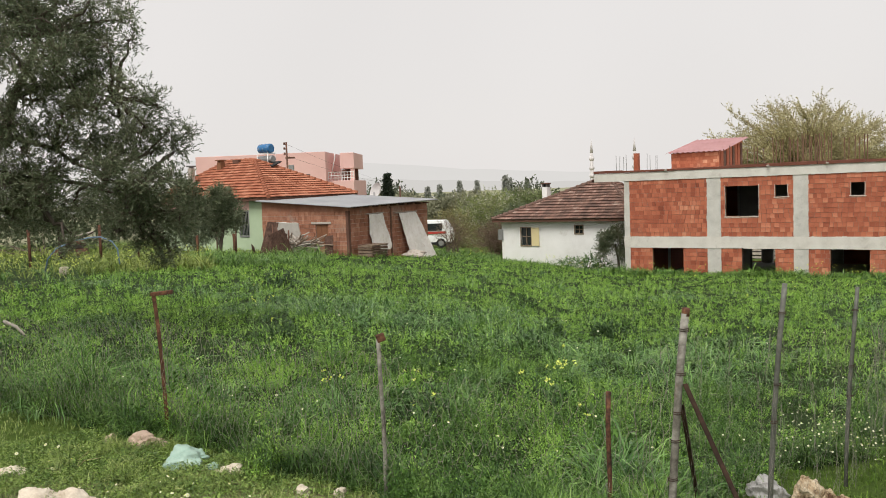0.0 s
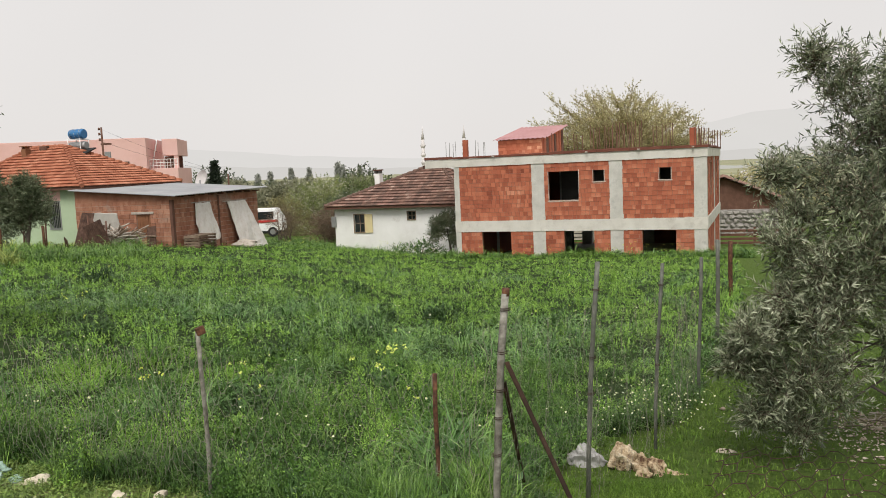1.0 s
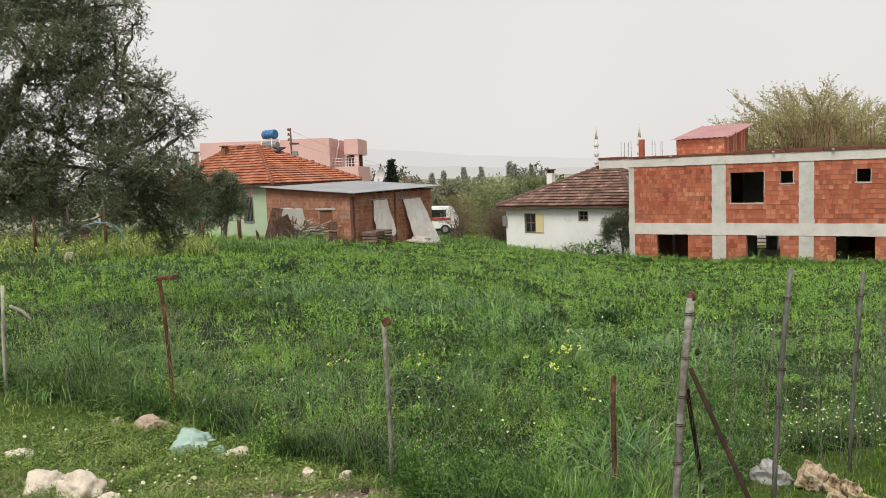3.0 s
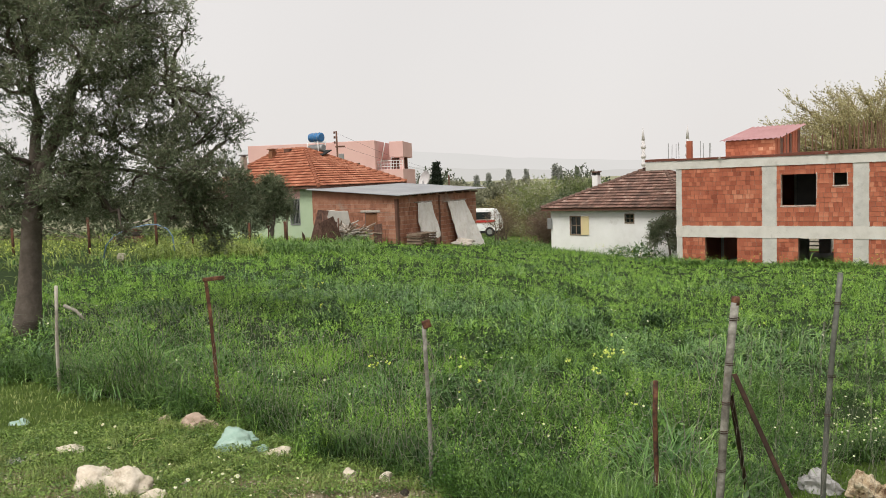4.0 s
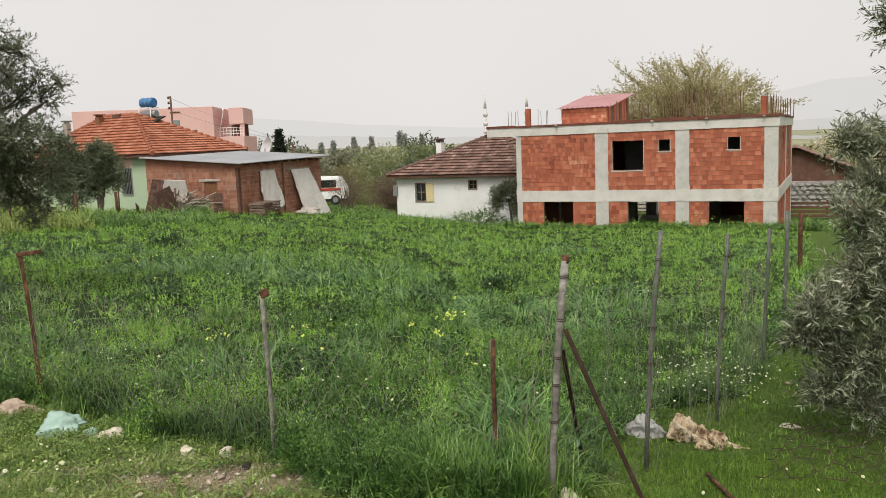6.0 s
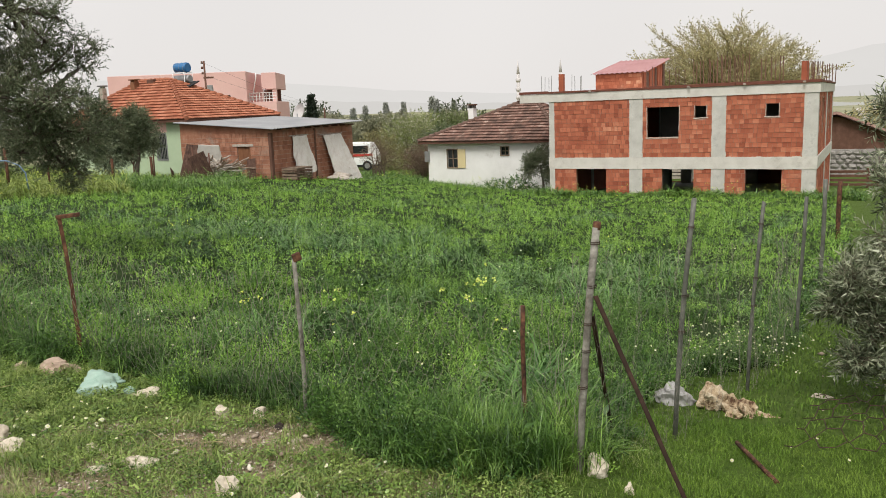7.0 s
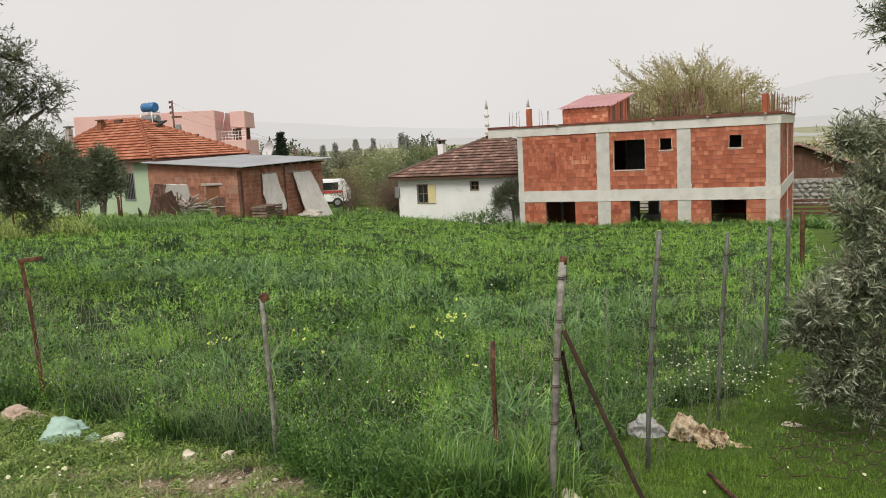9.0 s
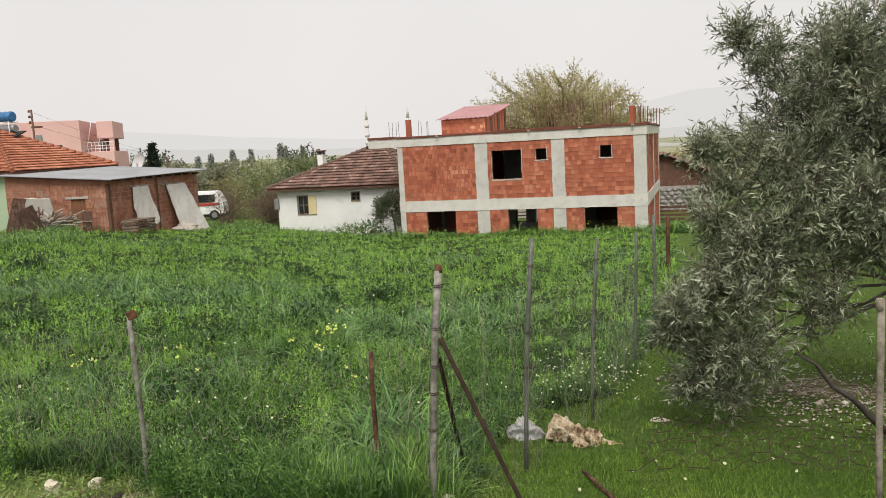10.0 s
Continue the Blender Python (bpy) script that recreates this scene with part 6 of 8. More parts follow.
def twig_bars(feet, ways, reach, r, rng):
    """Thin three-sided twigs."""
    n = len(feet)
    side = unit(np.cross(ways, rng.normal(size=(n, 3))))
    other = np.cross(ways, side)
    ring = [side, -0.5 * side + 0.87 * other, -0.5 * side - 0.87 * other]
    tip = feet + ways * reach
    verts = np.stack([feet + r * k for k in ring] + [tip], 1).reshape(-1, 3)
    i = np.arange(n)[:, None] * 4
    return verts, np.concatenate([i + [0, 1, 3], i + [1, 2, 3], i + [2, 0, 3]])


def limb_points(a, b, rng, bend=0.12, n=6):
    a, b = np.array(a, float), np.array(b, float)
    out = []
    for k in range(n):
        f = k / (n - 1)
        out.append(tuple(a + (b - a) * f + rng.normal(size=3) * bend * np.linalg.norm(b - a) * math.sin(math.pi * f) * 0.5))
    return out


def olive_tree(label, trunk, radii, blobs, seed, twigs, reach, leaf, count, leaves, join=2, broken=(9, 0.36), wide=0.12, bark=BARK, tips=None, stems=()):
    """An olive: a bent tapered trunk, forking stems, a limb to each clump, thin twigs and narrow leaves."""
    rng = np.random.default_rng(seed)
    tree = thing("olive_tree", label, "tree", pose(*trunk[0]))
    off = np.array(trunk[0])
    bm = bmesh.new()
    tube(bm, [tuple(np.array(p) - off) for p in trunk], radii, 12)
    part("trunk", bm, bark, tree)
    forks = [np.array(p) for p in trunk[join:]]
    for pts, thick in stems:
        part("stem", bar([tuple(np.array(p) - off) for p in pts], np.linspace(thick, thick * 0.35, len(pts)).tolist(), 8), bark, tree)
        forks += [np.array(p) for p in pts[1:]]
    for b in blobs:
        if stems:
            start = min(forks, key=lambda q: np.linalg.norm(q - np.array(b[:3])) + 0.6 * max(0.0, q[2] - b[2]))
        else:
            start = np.array(trunk[join + int(rng.integers(0, len(trunk) - join))])
        pts = limb_points(start - off, np.array(b[:3]) - off, rng)
        r = radii[-1] * (0.55 if b[3] > 0.45 else 0.35)
        part("limb", bar(pts, [r * (1 - 0.75 * k / (len(pts) - 1)) for k in range(len(pts))], 6), bark, tree)
    small = clumped(blobs, broken[0], broken[1], rng)
    for b in small[::3]:
        start = min(blobs, key=lambda c: math.dist(c[:3], b[:3]))
        part("branch", bar(limb_points(np.array(start[:3]) - off, np.array(b[:3]) - off, rng, 0.2, 4), [radii[-1] * 0.2, radii[-1] * 0.15, radii[-1] * 0.1, radii[-1] * 0.05], 4), bark, tree)
    feet, ways = spray(small, twigs, rng)
    v, q = twig_leaves(feet - off, ways, reach, leaf, wide, count, rng)
    tagged(new("crown", arrays_mesh("crown", v, [q], leaves)), kind="stuff").parent = tree
    if tips:
        far, out = spray(small, 34, rng, -0.35, 12)
        v, q = twig_leaves(far - off - out * 0.05, out, 0.18, 0.055, 0.085, 16, rng, 0.8)
        tagged(new("outer_crown", arrays_mesh("outer_crown", v, [q], tips)), kind="stuff").parent = tree
        v, q = twig_bars(far - off - out * 0.05, out, 0.21, 0.003, rng)
        tagged(new("outer_branching", arrays_mesh("outer_branching", v, [q], TWIG)), kind="stuff").parent = tree
    v, q = twig_bars(feet - off, ways, reach * 0.95, 0.0028 if leaf < 0.09 else 0.004, rng)
    tagged(new("fine_branching", arrays_mesh("fine_branching", v, [q], TWIG)), kind="stuff").parent = tree
    return tree


def field_olives():
    high = [(-5.01, 9.06, 3.56, 0.34), (-4.82, 9.50, 3.70, 0.35), (-4.36, 9.39, 3.62, 0.34), (-4.09, 9.74, 3.75, 0.32), (-3.78, 9.83, 3.77, 0.15), (-4.66, 8.98, 3.24, 0.29), (-4.28, 9.01, 3.20, 0.33), (-4.36, 10.05, 3.40, 0.32), (-3.80, 9.41, 3.39, 0.16), (-3.54, 9.41, 3.44, 0.07), (-5.80, 9.83, 3.53, 0.31), (-5.51, 9.29, 3.03, 0.19), (-5.04, 9.73, 4.19, 0.44), (-4.23, 9.47, 4.10, 0.42), (-5.53, 9.33, 4.09, 0.44), (-3.58, 9.20, 3.94, 0.23), (-5.97, 9.29, 3.45, 0.48), (-6.27, 9.57, 2.89, 0.37)]
    middle = [(-4.72, 9.60, 2.97, 0.25), (-4.45, 9.95, 3.04, 0.32), (-4.11, 9.93, 3.14, 0.22), (-3.55, 9.27, 2.87, 0.23), (-3.63, 10.16, 2.83, 0.16), (-3.45, 9.98, 2.75, 0.08), (-4.39, 9.43, 2.63, 0.21), (-3.90, 9.19, 2.62, 0.26), (-4.02, 10.25, 2.62, 0.29), (-3.57, 9.83, 2.48, 0.18), (-3.39, 10.19, 2.44, 0.15), (-3.24, 10.42, 2.42, 0.09), (-4.94, 9.85, 2.43, 0.19), (-5.38, 9.99, 2.46, 0.14), (-4.47, 9.56, 2.27, 0.21), (-4.36, 10.12, 2.26, 0.30), (-3.82, 9.77, 2.19, 0.30), (-3.69, 10.43, 2.21, 0.27), (-3.36, 10.41, 2.20, 0.13), (-3.85, 9.32, 1.83, 0.29), (-3.51, 9.44, 1.79, 0.32), (-3.23, 9.58, 1.81, 0.25)]
    low = [(-3.37, 10.53, 1.60, 0.21), (-4.59, 9.60, 1.90, 0.21), (-5.01, 9.73, 2.01, 0.17), (-5.06, 9.28, 1.81, 0.15), (-4.46, 9.72, 1.59, 0.21), (-4.77, 9.48, 1.61, 0.17), (-3.80, 9.66, 1.45, 0.28), (-3.56, 10.01, 1.39, 0.30), (-3.25, 10.05, 1.38, 0.20), (-4.17, 10.30, 1.18, 0.18), (-3.76, 10.08, 1.07, 0.20), (-3.62, 10.43, 0.99, 0.16), (-3.62, 10.32, 0.80, 0.07), (-4.99, 10.22, 1.35, 0.15), (-4.60, 9.89, 1.18, 0.09), (-4.35, 9.28, 1.08, 0.07), (-5.89, 9.76, 1.63, 0.23), (-6.05, 9.84, 2.03, 0.18), (-6.03, 9.76, 1.33, 0.13), (-5.36, 9.54, 1.39, 0.13), (-5.21, 9.78, 1.40, 0.13), (-5.78, 8.91, 2.16, 0.30), (-6.31, 9.56, 1.65, 0.28)]
    side = [(-5.35, 9.26, 3.68, 0.30), (-5.31, 9.24, 3.24, 0.22), (-5.34, 8.93, 2.85, 0.18), (-5.82, 9.83, 1.84, 0.21), (-5.11, 8.95, 1.64, 0.18), (-5.24, 9.62, 1.55, 0.17), (-5.29, 10.17, 1.71, 0.20), (-4.63, 9.30, 1.79, 0.19), (-5.80, 9.37, 1.73, 0.22), (-5.67, 9.54, 1.40, 0.14), (-5.57, 8.73, 1.44, 0.21), (-5.68, 8.90, 3.87, 0.39), (-4.77, 9.86, 3.97, 0.32), (-3.77, 10.20, 1.54, 0.28), (-4.08, 10.46, 1.70, 0.29)]
    west = [(-5.07, 9.36, 2.72, 0.22), (-4.85, 9.27, 2.53, 0.20), (-4.72, 9.41, 2.78, 0.18), (-5.09, 9.28, 2.25, 0.21), (-4.83, 9.31, 2.21, 0.20), (-4.66, 9.60, 2.43, 0.18), (-5.30, 9.37, 2.51, 0.29), (-5.04, 9.32, 1.96, 0.20), (-4.86, 9.53, 1.89, 0.20), (-4.57, 9.56, 1.99, 0.17), (-5.11, 9.18, 1.50, 0.21), (-4.92, 9.39, 1.63, 0.18), (-3.45, 10.10, 0.90, 0.12), (-3.57, 9.96, 1.02, 0.13)]
    stems = (([(-5.52, 9.47, 1.70), (-5.52, 9.47, 1.93), (-5.49, 9.47, 2.24), (-5.43, 9.48, 2.54), (-5.46, 9.44, 2.78), (-5.44, 9.4, 3.2)], 0.085), ([(-5.53, 9.46, 1.68), (-5.42, 9.51, 1.96), (-5.31, 9.54, 2.2), (-5.13, 9.59, 2.54), (-5.02, 9.59, 2.88), (-4.85, 9.62, 3.18), (-4.68, 9.61, 3.58)], 0.095),
             ([(-5.54, 9.46, 1.60), (-5.37, 9.53, 1.5), (-5.23, 9.59, 1.51), (-5.07, 9.65, 1.56), (-4.89, 9.71, 1.59)], 0.05), ([(-5.5, 9.48, 1.78), (-5.32, 9.55, 1.85), (-5.14, 9.62, 1.88), (-4.77, 9.75, 1.86), (-4.36, 9.88, 1.8), (-3.91, 10.01, 1.6)], 0.045),
             ([(-5.28, 9.55, 2.24), (-5.06, 9.62, 2.39), (-4.95, 9.67, 2.34), (-4.65, 9.78, 2.23), (-4.48, 9.84, 2.06), (-4.16, 9.94, 1.92)], 0.04), ([(-5.03, 9.6, 2.84), (-4.76, 9.68, 2.98), (-4.39, 9.79, 2.98), (-3.95, 9.93, 2.84)], 0.035))
    olive_tree("dark old olive tree with a forked leaning trunk", [(-5.68, 9.24, gz(-5.68, 9.24) - 0.1), (-5.66, 9.27, 0.05), (-5.65, 9.33, 0.35), (-5.63, 9.39, 0.79), (-5.6, 9.43, 1.21), (-5.54, 9.46, 1.74)], [0.2, 0.165, 0.14, 0.125, 0.12, 0.1], high + middle + low + side + west, 21, 92, 0.18, 0.052, 12, OLIVEFAR, 5, (8, 0.5), 0.13, BARK, None, stems)
    right = [(2.84, 4.15, 0.47, 0.07), (2.8, 4.2, 0.28, 0.06), (2.93, 4.15, 0.40, 0.1), (2.99, 4.2, 0.2, 0.1), (3.08, 4.2, 0.42, 0.2), (3.12, 4.15, 0.68, 0.17), (3.27, 4.25, 1.15, 0.12), (3.09, 4.2, -0.08, 0.09), (3.2, 4.1, -0.12, 0.09), (3.27, 4.1, 0.85, 0.28), (3.52, 4.0, 0.7, 0.38), (3.33, 4.05, 0.22, 0.24), (3.12, 4.1, 0.2, 0.18), (3.2, 4.1, 0.5, 0.24), (3.05, 4.15, 0.15, 0.09), (3.72, 4.0, 1.15, 0.45), (3.68, 4.1, 1.68, 0.3), (3.53, 4.2, 1.95, 0.18), (4.02, 4.0, 1.78, 0.37)]
    right += [(4.07, 3.9, 0.95, 0.5), (3.95, 4.1, 2.1, 0.22), (4.45, 3.9, 1.24, 0.6), (4.42, 4.0, 1.95, 0.5), (3.8, 3.95, 0.38, 0.2), (4.4, 3.85, 0.75, 0.3), (4.3, 4.7, 1.3, 0.5), (4.6, 4.6, 1.9, 0.55), (3.45, 4.3, 1.35, 0.22), (4.9, 4.4, 1.1, 0.5), (2.93, 4.2, -0.06, 0.05), (3.4, 4.25, 2.12, 0.09), (3.14, 4.3, 1.42, 0.06), (3.1, 4.2, 1.0, 0.12)]
    olive_tree("silvery green olive tree with low spreading boughs", [(5.45, 4.85, gz(5.45, 4.85) - 0.1), (5.4, 4.83, -0.1), (5.15, 4.7, 0.3), (4.8, 4.5, 0.75), (4.5, 4.4, 1.2)], [0.11, 0.085, 0.075, 0.06, 0.04], right, 22, 120, 0.17, 0.048, 15, OLIVE, 2, (10, 0.36), 0.09, BARK, OLIVETIP)
    small = [(-9.9, 32.8, 1.1, 0.5), (-10.3, 32.8, 0.6, 0.45), (-9.15, 32.8, 1.25, 0.58), (-8.65, 32.8, 1.0, 0.56), (-9.45, 32.9, 0.75, 0.5), (-8.5, 32.8, 0.5, 0.42), (-9.0, 33, 1.6, 0.46), (-9.2, 32.8, 0.3, 0.4)]
    olive_tree("small dark olive tree before the green house", [(-9.0, 32.7, gz(-9.0, 32.7) - 0.1), (-9.0, 32.7, -0.5), (-8.9, 32.75, 0.1), (-8.8, 32.8, 0.6)], [0.1, 0.08, 0.07, 0.05], small, 23, 85, 0.28, 0.09, 12, OLIVEFAR, 1, (10, 0.4), 0.17)
    back = [(-16.5, 34, 1.6, 1.4), (-15.0, 34.5, 1.2, 1.1), (-18, 34, 1.0, 1.3), (-13.9, 34.6, 0.7, 0.8)]
    olive_tree("dark olive tree at the far field corner", [(-16.2, 34.2, gz(-16.2, 34.2) - 0.1), (-16.2, 34.2, -0.2), (-16.2, 34.2, 0.5), (-16.1, 34.2, 1.2)], [0.15, 0.12, 0.1, 0.07], back, 24, 26, 0.4, 0.12, 9, OLIVEFAR, 1, (8, 0.45), 0.2)
    dark = [(8.6, 40.2, -1.5, 0.62), (9.0, 40.0, -1.0, 0.5), (8.3, 40.2, -1.9, 0.4), (9.2, 40.0, -1.9, 0.5)]
    olive_tree("small olive bush beside the brick house", [(8.95, 40.1, gz(8.95, 40.1) - 0.1), (8.95, 40.1, -2.6), (8.9, 40.1, -2.2), (8.8, 40.1, -1.6)], [0.07, 0.06, 0.05, 0.04], dark, 25, 70, 0.25, 0.09, 10, OLIVEFAR, 1, (8, 0.45), 0.17)
    bough = thing("cut_bough", "bare bent olive bough rising from the stony ground", "branch", pose(4.1, 3.68, gz(4.1, 3.68)))
    z = gz(4.1, 3.68)
    part("stem", bar([(x - 4.1, y - 3.68, k - z) for x, y, k in ((4.12, 3.66, -0.42), (3.98, 3.62, -0.36), (3.82, 3.6, -0.22), (3.7, 3.62, -0.09), (3.58, 3.66, 0.0), (3.5, 3.7, 0.13), (3.4, 3.76, 0.2))], [0.027, 0.025, 0.022, 0.018, 0.015, 0.011, 0.007], 8), OLDBARK, bough)


field_olives()


def pollard_tree():
    """A pollarded tree coming into leaf: a stout bole and a fan of long rods."""
    rng = np.random.default_rng(31)
    x, y, z = 26.15, 56.15, gz(26.15, 56.15)
    tree = thing("pollard_tree", "pollarded tree with long rods and young yellow leaves", "tree", pose(x, y, z))
    top = 0.9 - z
    part("trunk", bar([(0, 0, -0.3), (0.1, 0, top * 0.5), (0, 0, top)], [0.5, 0.42, 0.5], 12), BARK, tree)
    feet, ways = [], []
    for _ in range(190):
        az, tip = rng.uniform(0, 2 * math.pi), math.acos(rng.uniform(0.05, 1.0))
        a = np.array([rng.uniform(-1.5, 1.5), rng.uniform(-0.8, 0.8), top - rng.uniform(0, 0.5)])
        far = rng.uniform(0.72, 1.03) + 0.05 * math.sin(az * 5 + tip * 7)
        b = np.array([7.5 * math.sin(tip) * math.cos(az) * far, 4.4 * math.sin(tip) * math.sin(az) * far, top + 5.9 * math.cos(tip) ** 0.62 * far])
        pts = [a + (b - a) * np.array([f ** 1.3, f ** 1.3, f ** 0.85]) + rng.normal(size=3) * 0.09 * f for f in np.linspace(0, 1, 7)]
        part("rod", bar([tuple(p) for p in pts], [0.055 * (1 - 0.85 * i / 6) for i in range(7)], 5), PALETWIG, tree)
        for _ in range(44):
            f = rng.uniform(0.15, 1.0) ** 0.7 * 6
            i = min(int(f), 5)
            p = pts[i] + (pts[i + 1] - pts[i]) * (f - i)
            w = pts[i + 1] - pts[i]
            feet.append(p)
            ways.append(w / np.linalg.norm(w) + rng.normal(size=3) * 0.62 + np.array([0, 0, 0.3]))
    feet, ways = np.array(feet), unit(np.array(ways))
    v, q = twig_bars(feet, ways, 0.75, 0.01, rng)
    tagged(new("fine_branching", arrays_mesh("fine_branching", v, [q], PALETWIG)), kind="stuff").parent = tree
    v, q = twig_leaves(feet, ways, 0.75, 0.135, 0.3, 9, rng)
    tagged(new("crown", arrays_mesh("crown", v, [q], SPRING)), kind="stuff").parent = tree


pollard_tree()


def shrub(label, x, y, blobs, leaves, seed, per_area=14, leaf=0.13, wide=0.3, stems=10, reach=0.45, bloom=None, name="shrub", count=9, stem_r=0.03):
    """A bush: stems from the ground to its clumps, leaf sprays, blossom where it has some."""
    rng = np.random.default_rng(seed)
    z = gz(x, y)
    bush = thing(name, label, "shrub" if name == "shrub" else "tree", pose(x, y, z))
    off = np.array([x, y, z])
    for k in range(stems):
        b = blobs[k % len(blobs)]
        end = np.array(b[:3]) + rng.normal(size=3) * b[3] * 0.35 - off
        part("stem", bar(limb_points((rng.uniform(-0.4, 0.4), rng.uniform(-0.3, 0.3), -0.1), end, rng), [stem_r, stem_r * 0.9, stem_r * 0.75, stem_r * 0.6, stem_r * 0.4, stem_r * 0.2], 5), TWIG, bush)
    feet, ways = spray(blobs, per_area, rng)
    v, q = twig_leaves(feet - off, ways, reach, leaf, wide, count, rng)
    tagged(new("leaves", arrays_mesh("leaves", v, [q], leaves)), kind="stuff").parent = bush
    if bloom:
        pick = rng.random(len(feet)) < bloom
        v, q = twig_leaves(feet[pick] - off, ways[pick], reach, 0.1, 0.5, 4, rng)
        tagged(new("blossom", arrays_mesh("blossom", v, [q], BLOSSOM)), kind="stuff").parent = bush


def far_bushes():
    shrub("tall loose shrub with white spring blossom", 3.6, 63.6, [(2.5, 63.7, -0.6, 1.1), (3.6, 63.6, -0.2, 1.1), (4.5, 63.7, 0.1, 0.9), (3.2, 63.6, -1.9, 1.4), (4.6, 63.6, -1.4, 1.3), (4.0, 63.6, -2.9, 1.4)], SHRUB, 41, 13, 0.13, 0.28, 44, 0.7, 0.5)
    shrub("mixed green shrubs behind the cottage", 6.8, 65.6, [(5.8, 65.6, 0.0, 0.9), (6.8, 65.5, 0.1, 0.9), (7.9, 65.5, 0.1, 0.8), (6.4, 65.6, -1.5, 1.5), (8.8, 66, -0.3, 1.0), (7.6, 65.6, -1.6, 1.5)], DULLSHRUB, 42, 15, 0.14, 0.3, 24, 0.6, 0.12)
    shrub("bare reddish brown bush by the cottage", 3.5, 51.8, [(3.2, 51.8, -2.2, 1.0), (3.9, 51.7, -1.7, 0.8), (3.5, 51.8, -1.5, 0.75), (4.2, 51.8, -2.3, 0.8)], BROWNTWIG, 43, 46, 0.17, 0.05, 44, 0.55, None, "shrub", 9, 0.022)
    shrub("olive-brown half-bare thicket behind the shed", 0.6, 59.7, [(0.1, 59.7, -1.5, 0.9), (0.9, 59.8, -0.9, 0.8), (1.5, 59.8, -1.4, 0.9), (0.6, 59.7, -2.5, 1.2), (1.9, 59.8, -2.4, 1.1)], THICKET, 44, 20, 0.15, 0.14, 40, 0.6, None, "shrub", 9, 0.03)
    shrub("grey-green olive scrub behind the cottage", 4.6, 55.7, [(4.1, 55.7, -0.9, 0.6), (4.9, 55.6, -0.5, 0.6), (5.6, 55.8, -0.5, 0.7), (4.9, 55.6, -1.6, 1.0)], OLIVEFAR, 45, 46, 0.11, 0.16, 8, 0.4)
    shrub("low dark bush before the cottage", 7.4, 40.6, [(7.0, 40.6, -2.65, 0.4), (7.7, 40.5, -2.6, 0.4), (6.4, 40.8, -2.7, 0.32), (8.3, 40.4, -2.75, 0.35)], WEED, 46, 60, 0.1, 0.2, 10, 0.3, 0.03)
    shrub("pale green shrubs beyond the brick house", 36, 62, [(36, 62, -2.9, 1.4), (39.5, 62, -2.0, 1.7), (42, 62, -1.6, 2.0), (37, 60, -3.6, 1.4), (45, 62, -1.4, 2.4)], SPRING, 47, 8, 0.2, 0.3, 20, 0.8)
    shrub("dense dark green shrubs at the field edge", -21, 42, [(-20, 46, -0.6, 1.2), (-23, 46, -0.2, 1.6), (-26.5, 45, 0.0, 1.8), (-30, 44, 0.2, 2.0)], OLIVEFAR, 48, 9, 0.2, 0.3, 16, 0.6)
    shrub("slim grey-green sapling before the green house", -9.85, 32.6, [(-10.1, 32.6, 1.35, 0.45), (-10.0, 32.6, 0.7, 0.5), (-10.2, 32.7, 1.85, 0.32), (-10.0, 32.6, 0.0, 0.5), (-10.6, 32.6, 0.5, 0.5)], OLIVE, 52, 120, 0.09, 0.2, 6, 0.3)
    for k in range(9):
        x, y, top = -6.5 + 2.1 * k, 98 + 3 * math.sin(k * 2.3), 0.25 + 0.35 * math.sin(k * 1.7)
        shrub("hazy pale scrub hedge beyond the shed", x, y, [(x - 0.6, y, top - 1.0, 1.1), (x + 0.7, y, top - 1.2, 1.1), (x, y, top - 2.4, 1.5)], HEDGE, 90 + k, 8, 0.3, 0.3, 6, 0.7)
    rng = np.random.default_rng(50)
    for k in range(12):
        x, y = -14 + k * 5.2 + rng.uniform(-1.5, 1.5), 112 + rng.uniform(-12, 16)
        z, r = gz(x, y), rng.uniform(1.8, 3.0)
        shrub("distant grey-green trees of the plain, paled for haze", x, y, [(x - 1.5, y, z + r * 1.1, r), (x + 1.6, y, z + r * 0.95, r * 0.85), (x + 0.3, y, z + r * 1.7, r * 0.7)], FARLEAF, 60 + k, 2.6, 0.42, 0.3, 5, 1.0, None, "distant_tree", 8, 0.12)
    shrub("bare young tree before the white van", 0.7, 50, [(0.5, 50, -1.2, 0.7), (1.1, 50, -1.5, 0.6)], BROWNTWIG, 49, 40, 0.15, 0.05, 9, 0.45, None, "bare_tree", 8, 0.05)


far_bushes()


def cypress(x, y, top, r, label, seed, leaves=DARKLEAF):
    rng = np.random.default_rng(seed)
    z = gz(x, y)
    tree = thing("cypress_tree", label, "tree", pose(x, y, z), "cypress trees on the plain")
    h = top - z
    part("trunk", bar([(0, 0, -0.2), (0, 0, h * 0.9)], [r * 0.16, 0.03], 7), BARK, tree)
    n = 900
    f = rng.uniform(0.05, 1, n)
    a = rng.uniform(0, 2 * math.pi, n)
    rad = r * np.clip(1 - f, 0.02, 1) ** 0.8 * rng.uniform(0.55, 1.08, n)
    feet = np.stack([np.cos(a) * rad, np.sin(a) * rad, f * h], -1)
    ways = unit(np.stack([np.cos(a) * 0.5, np.sin(a) * 0.5, np.ones(n)], -1) + rng.normal(size=(n, 3)) * 0.2)
    v, q = twig_leaves(feet, ways, h * 0.07, h * 0.045, 0.3, 6, rng)
    tagged(new("crown", arrays_mesh("crown", v, [q], leaves)), kind="stuff").parent = tree


cypress(-5.76, 91.1, 2.95, 0.95, "dark cypress tree behind the shed", 71)
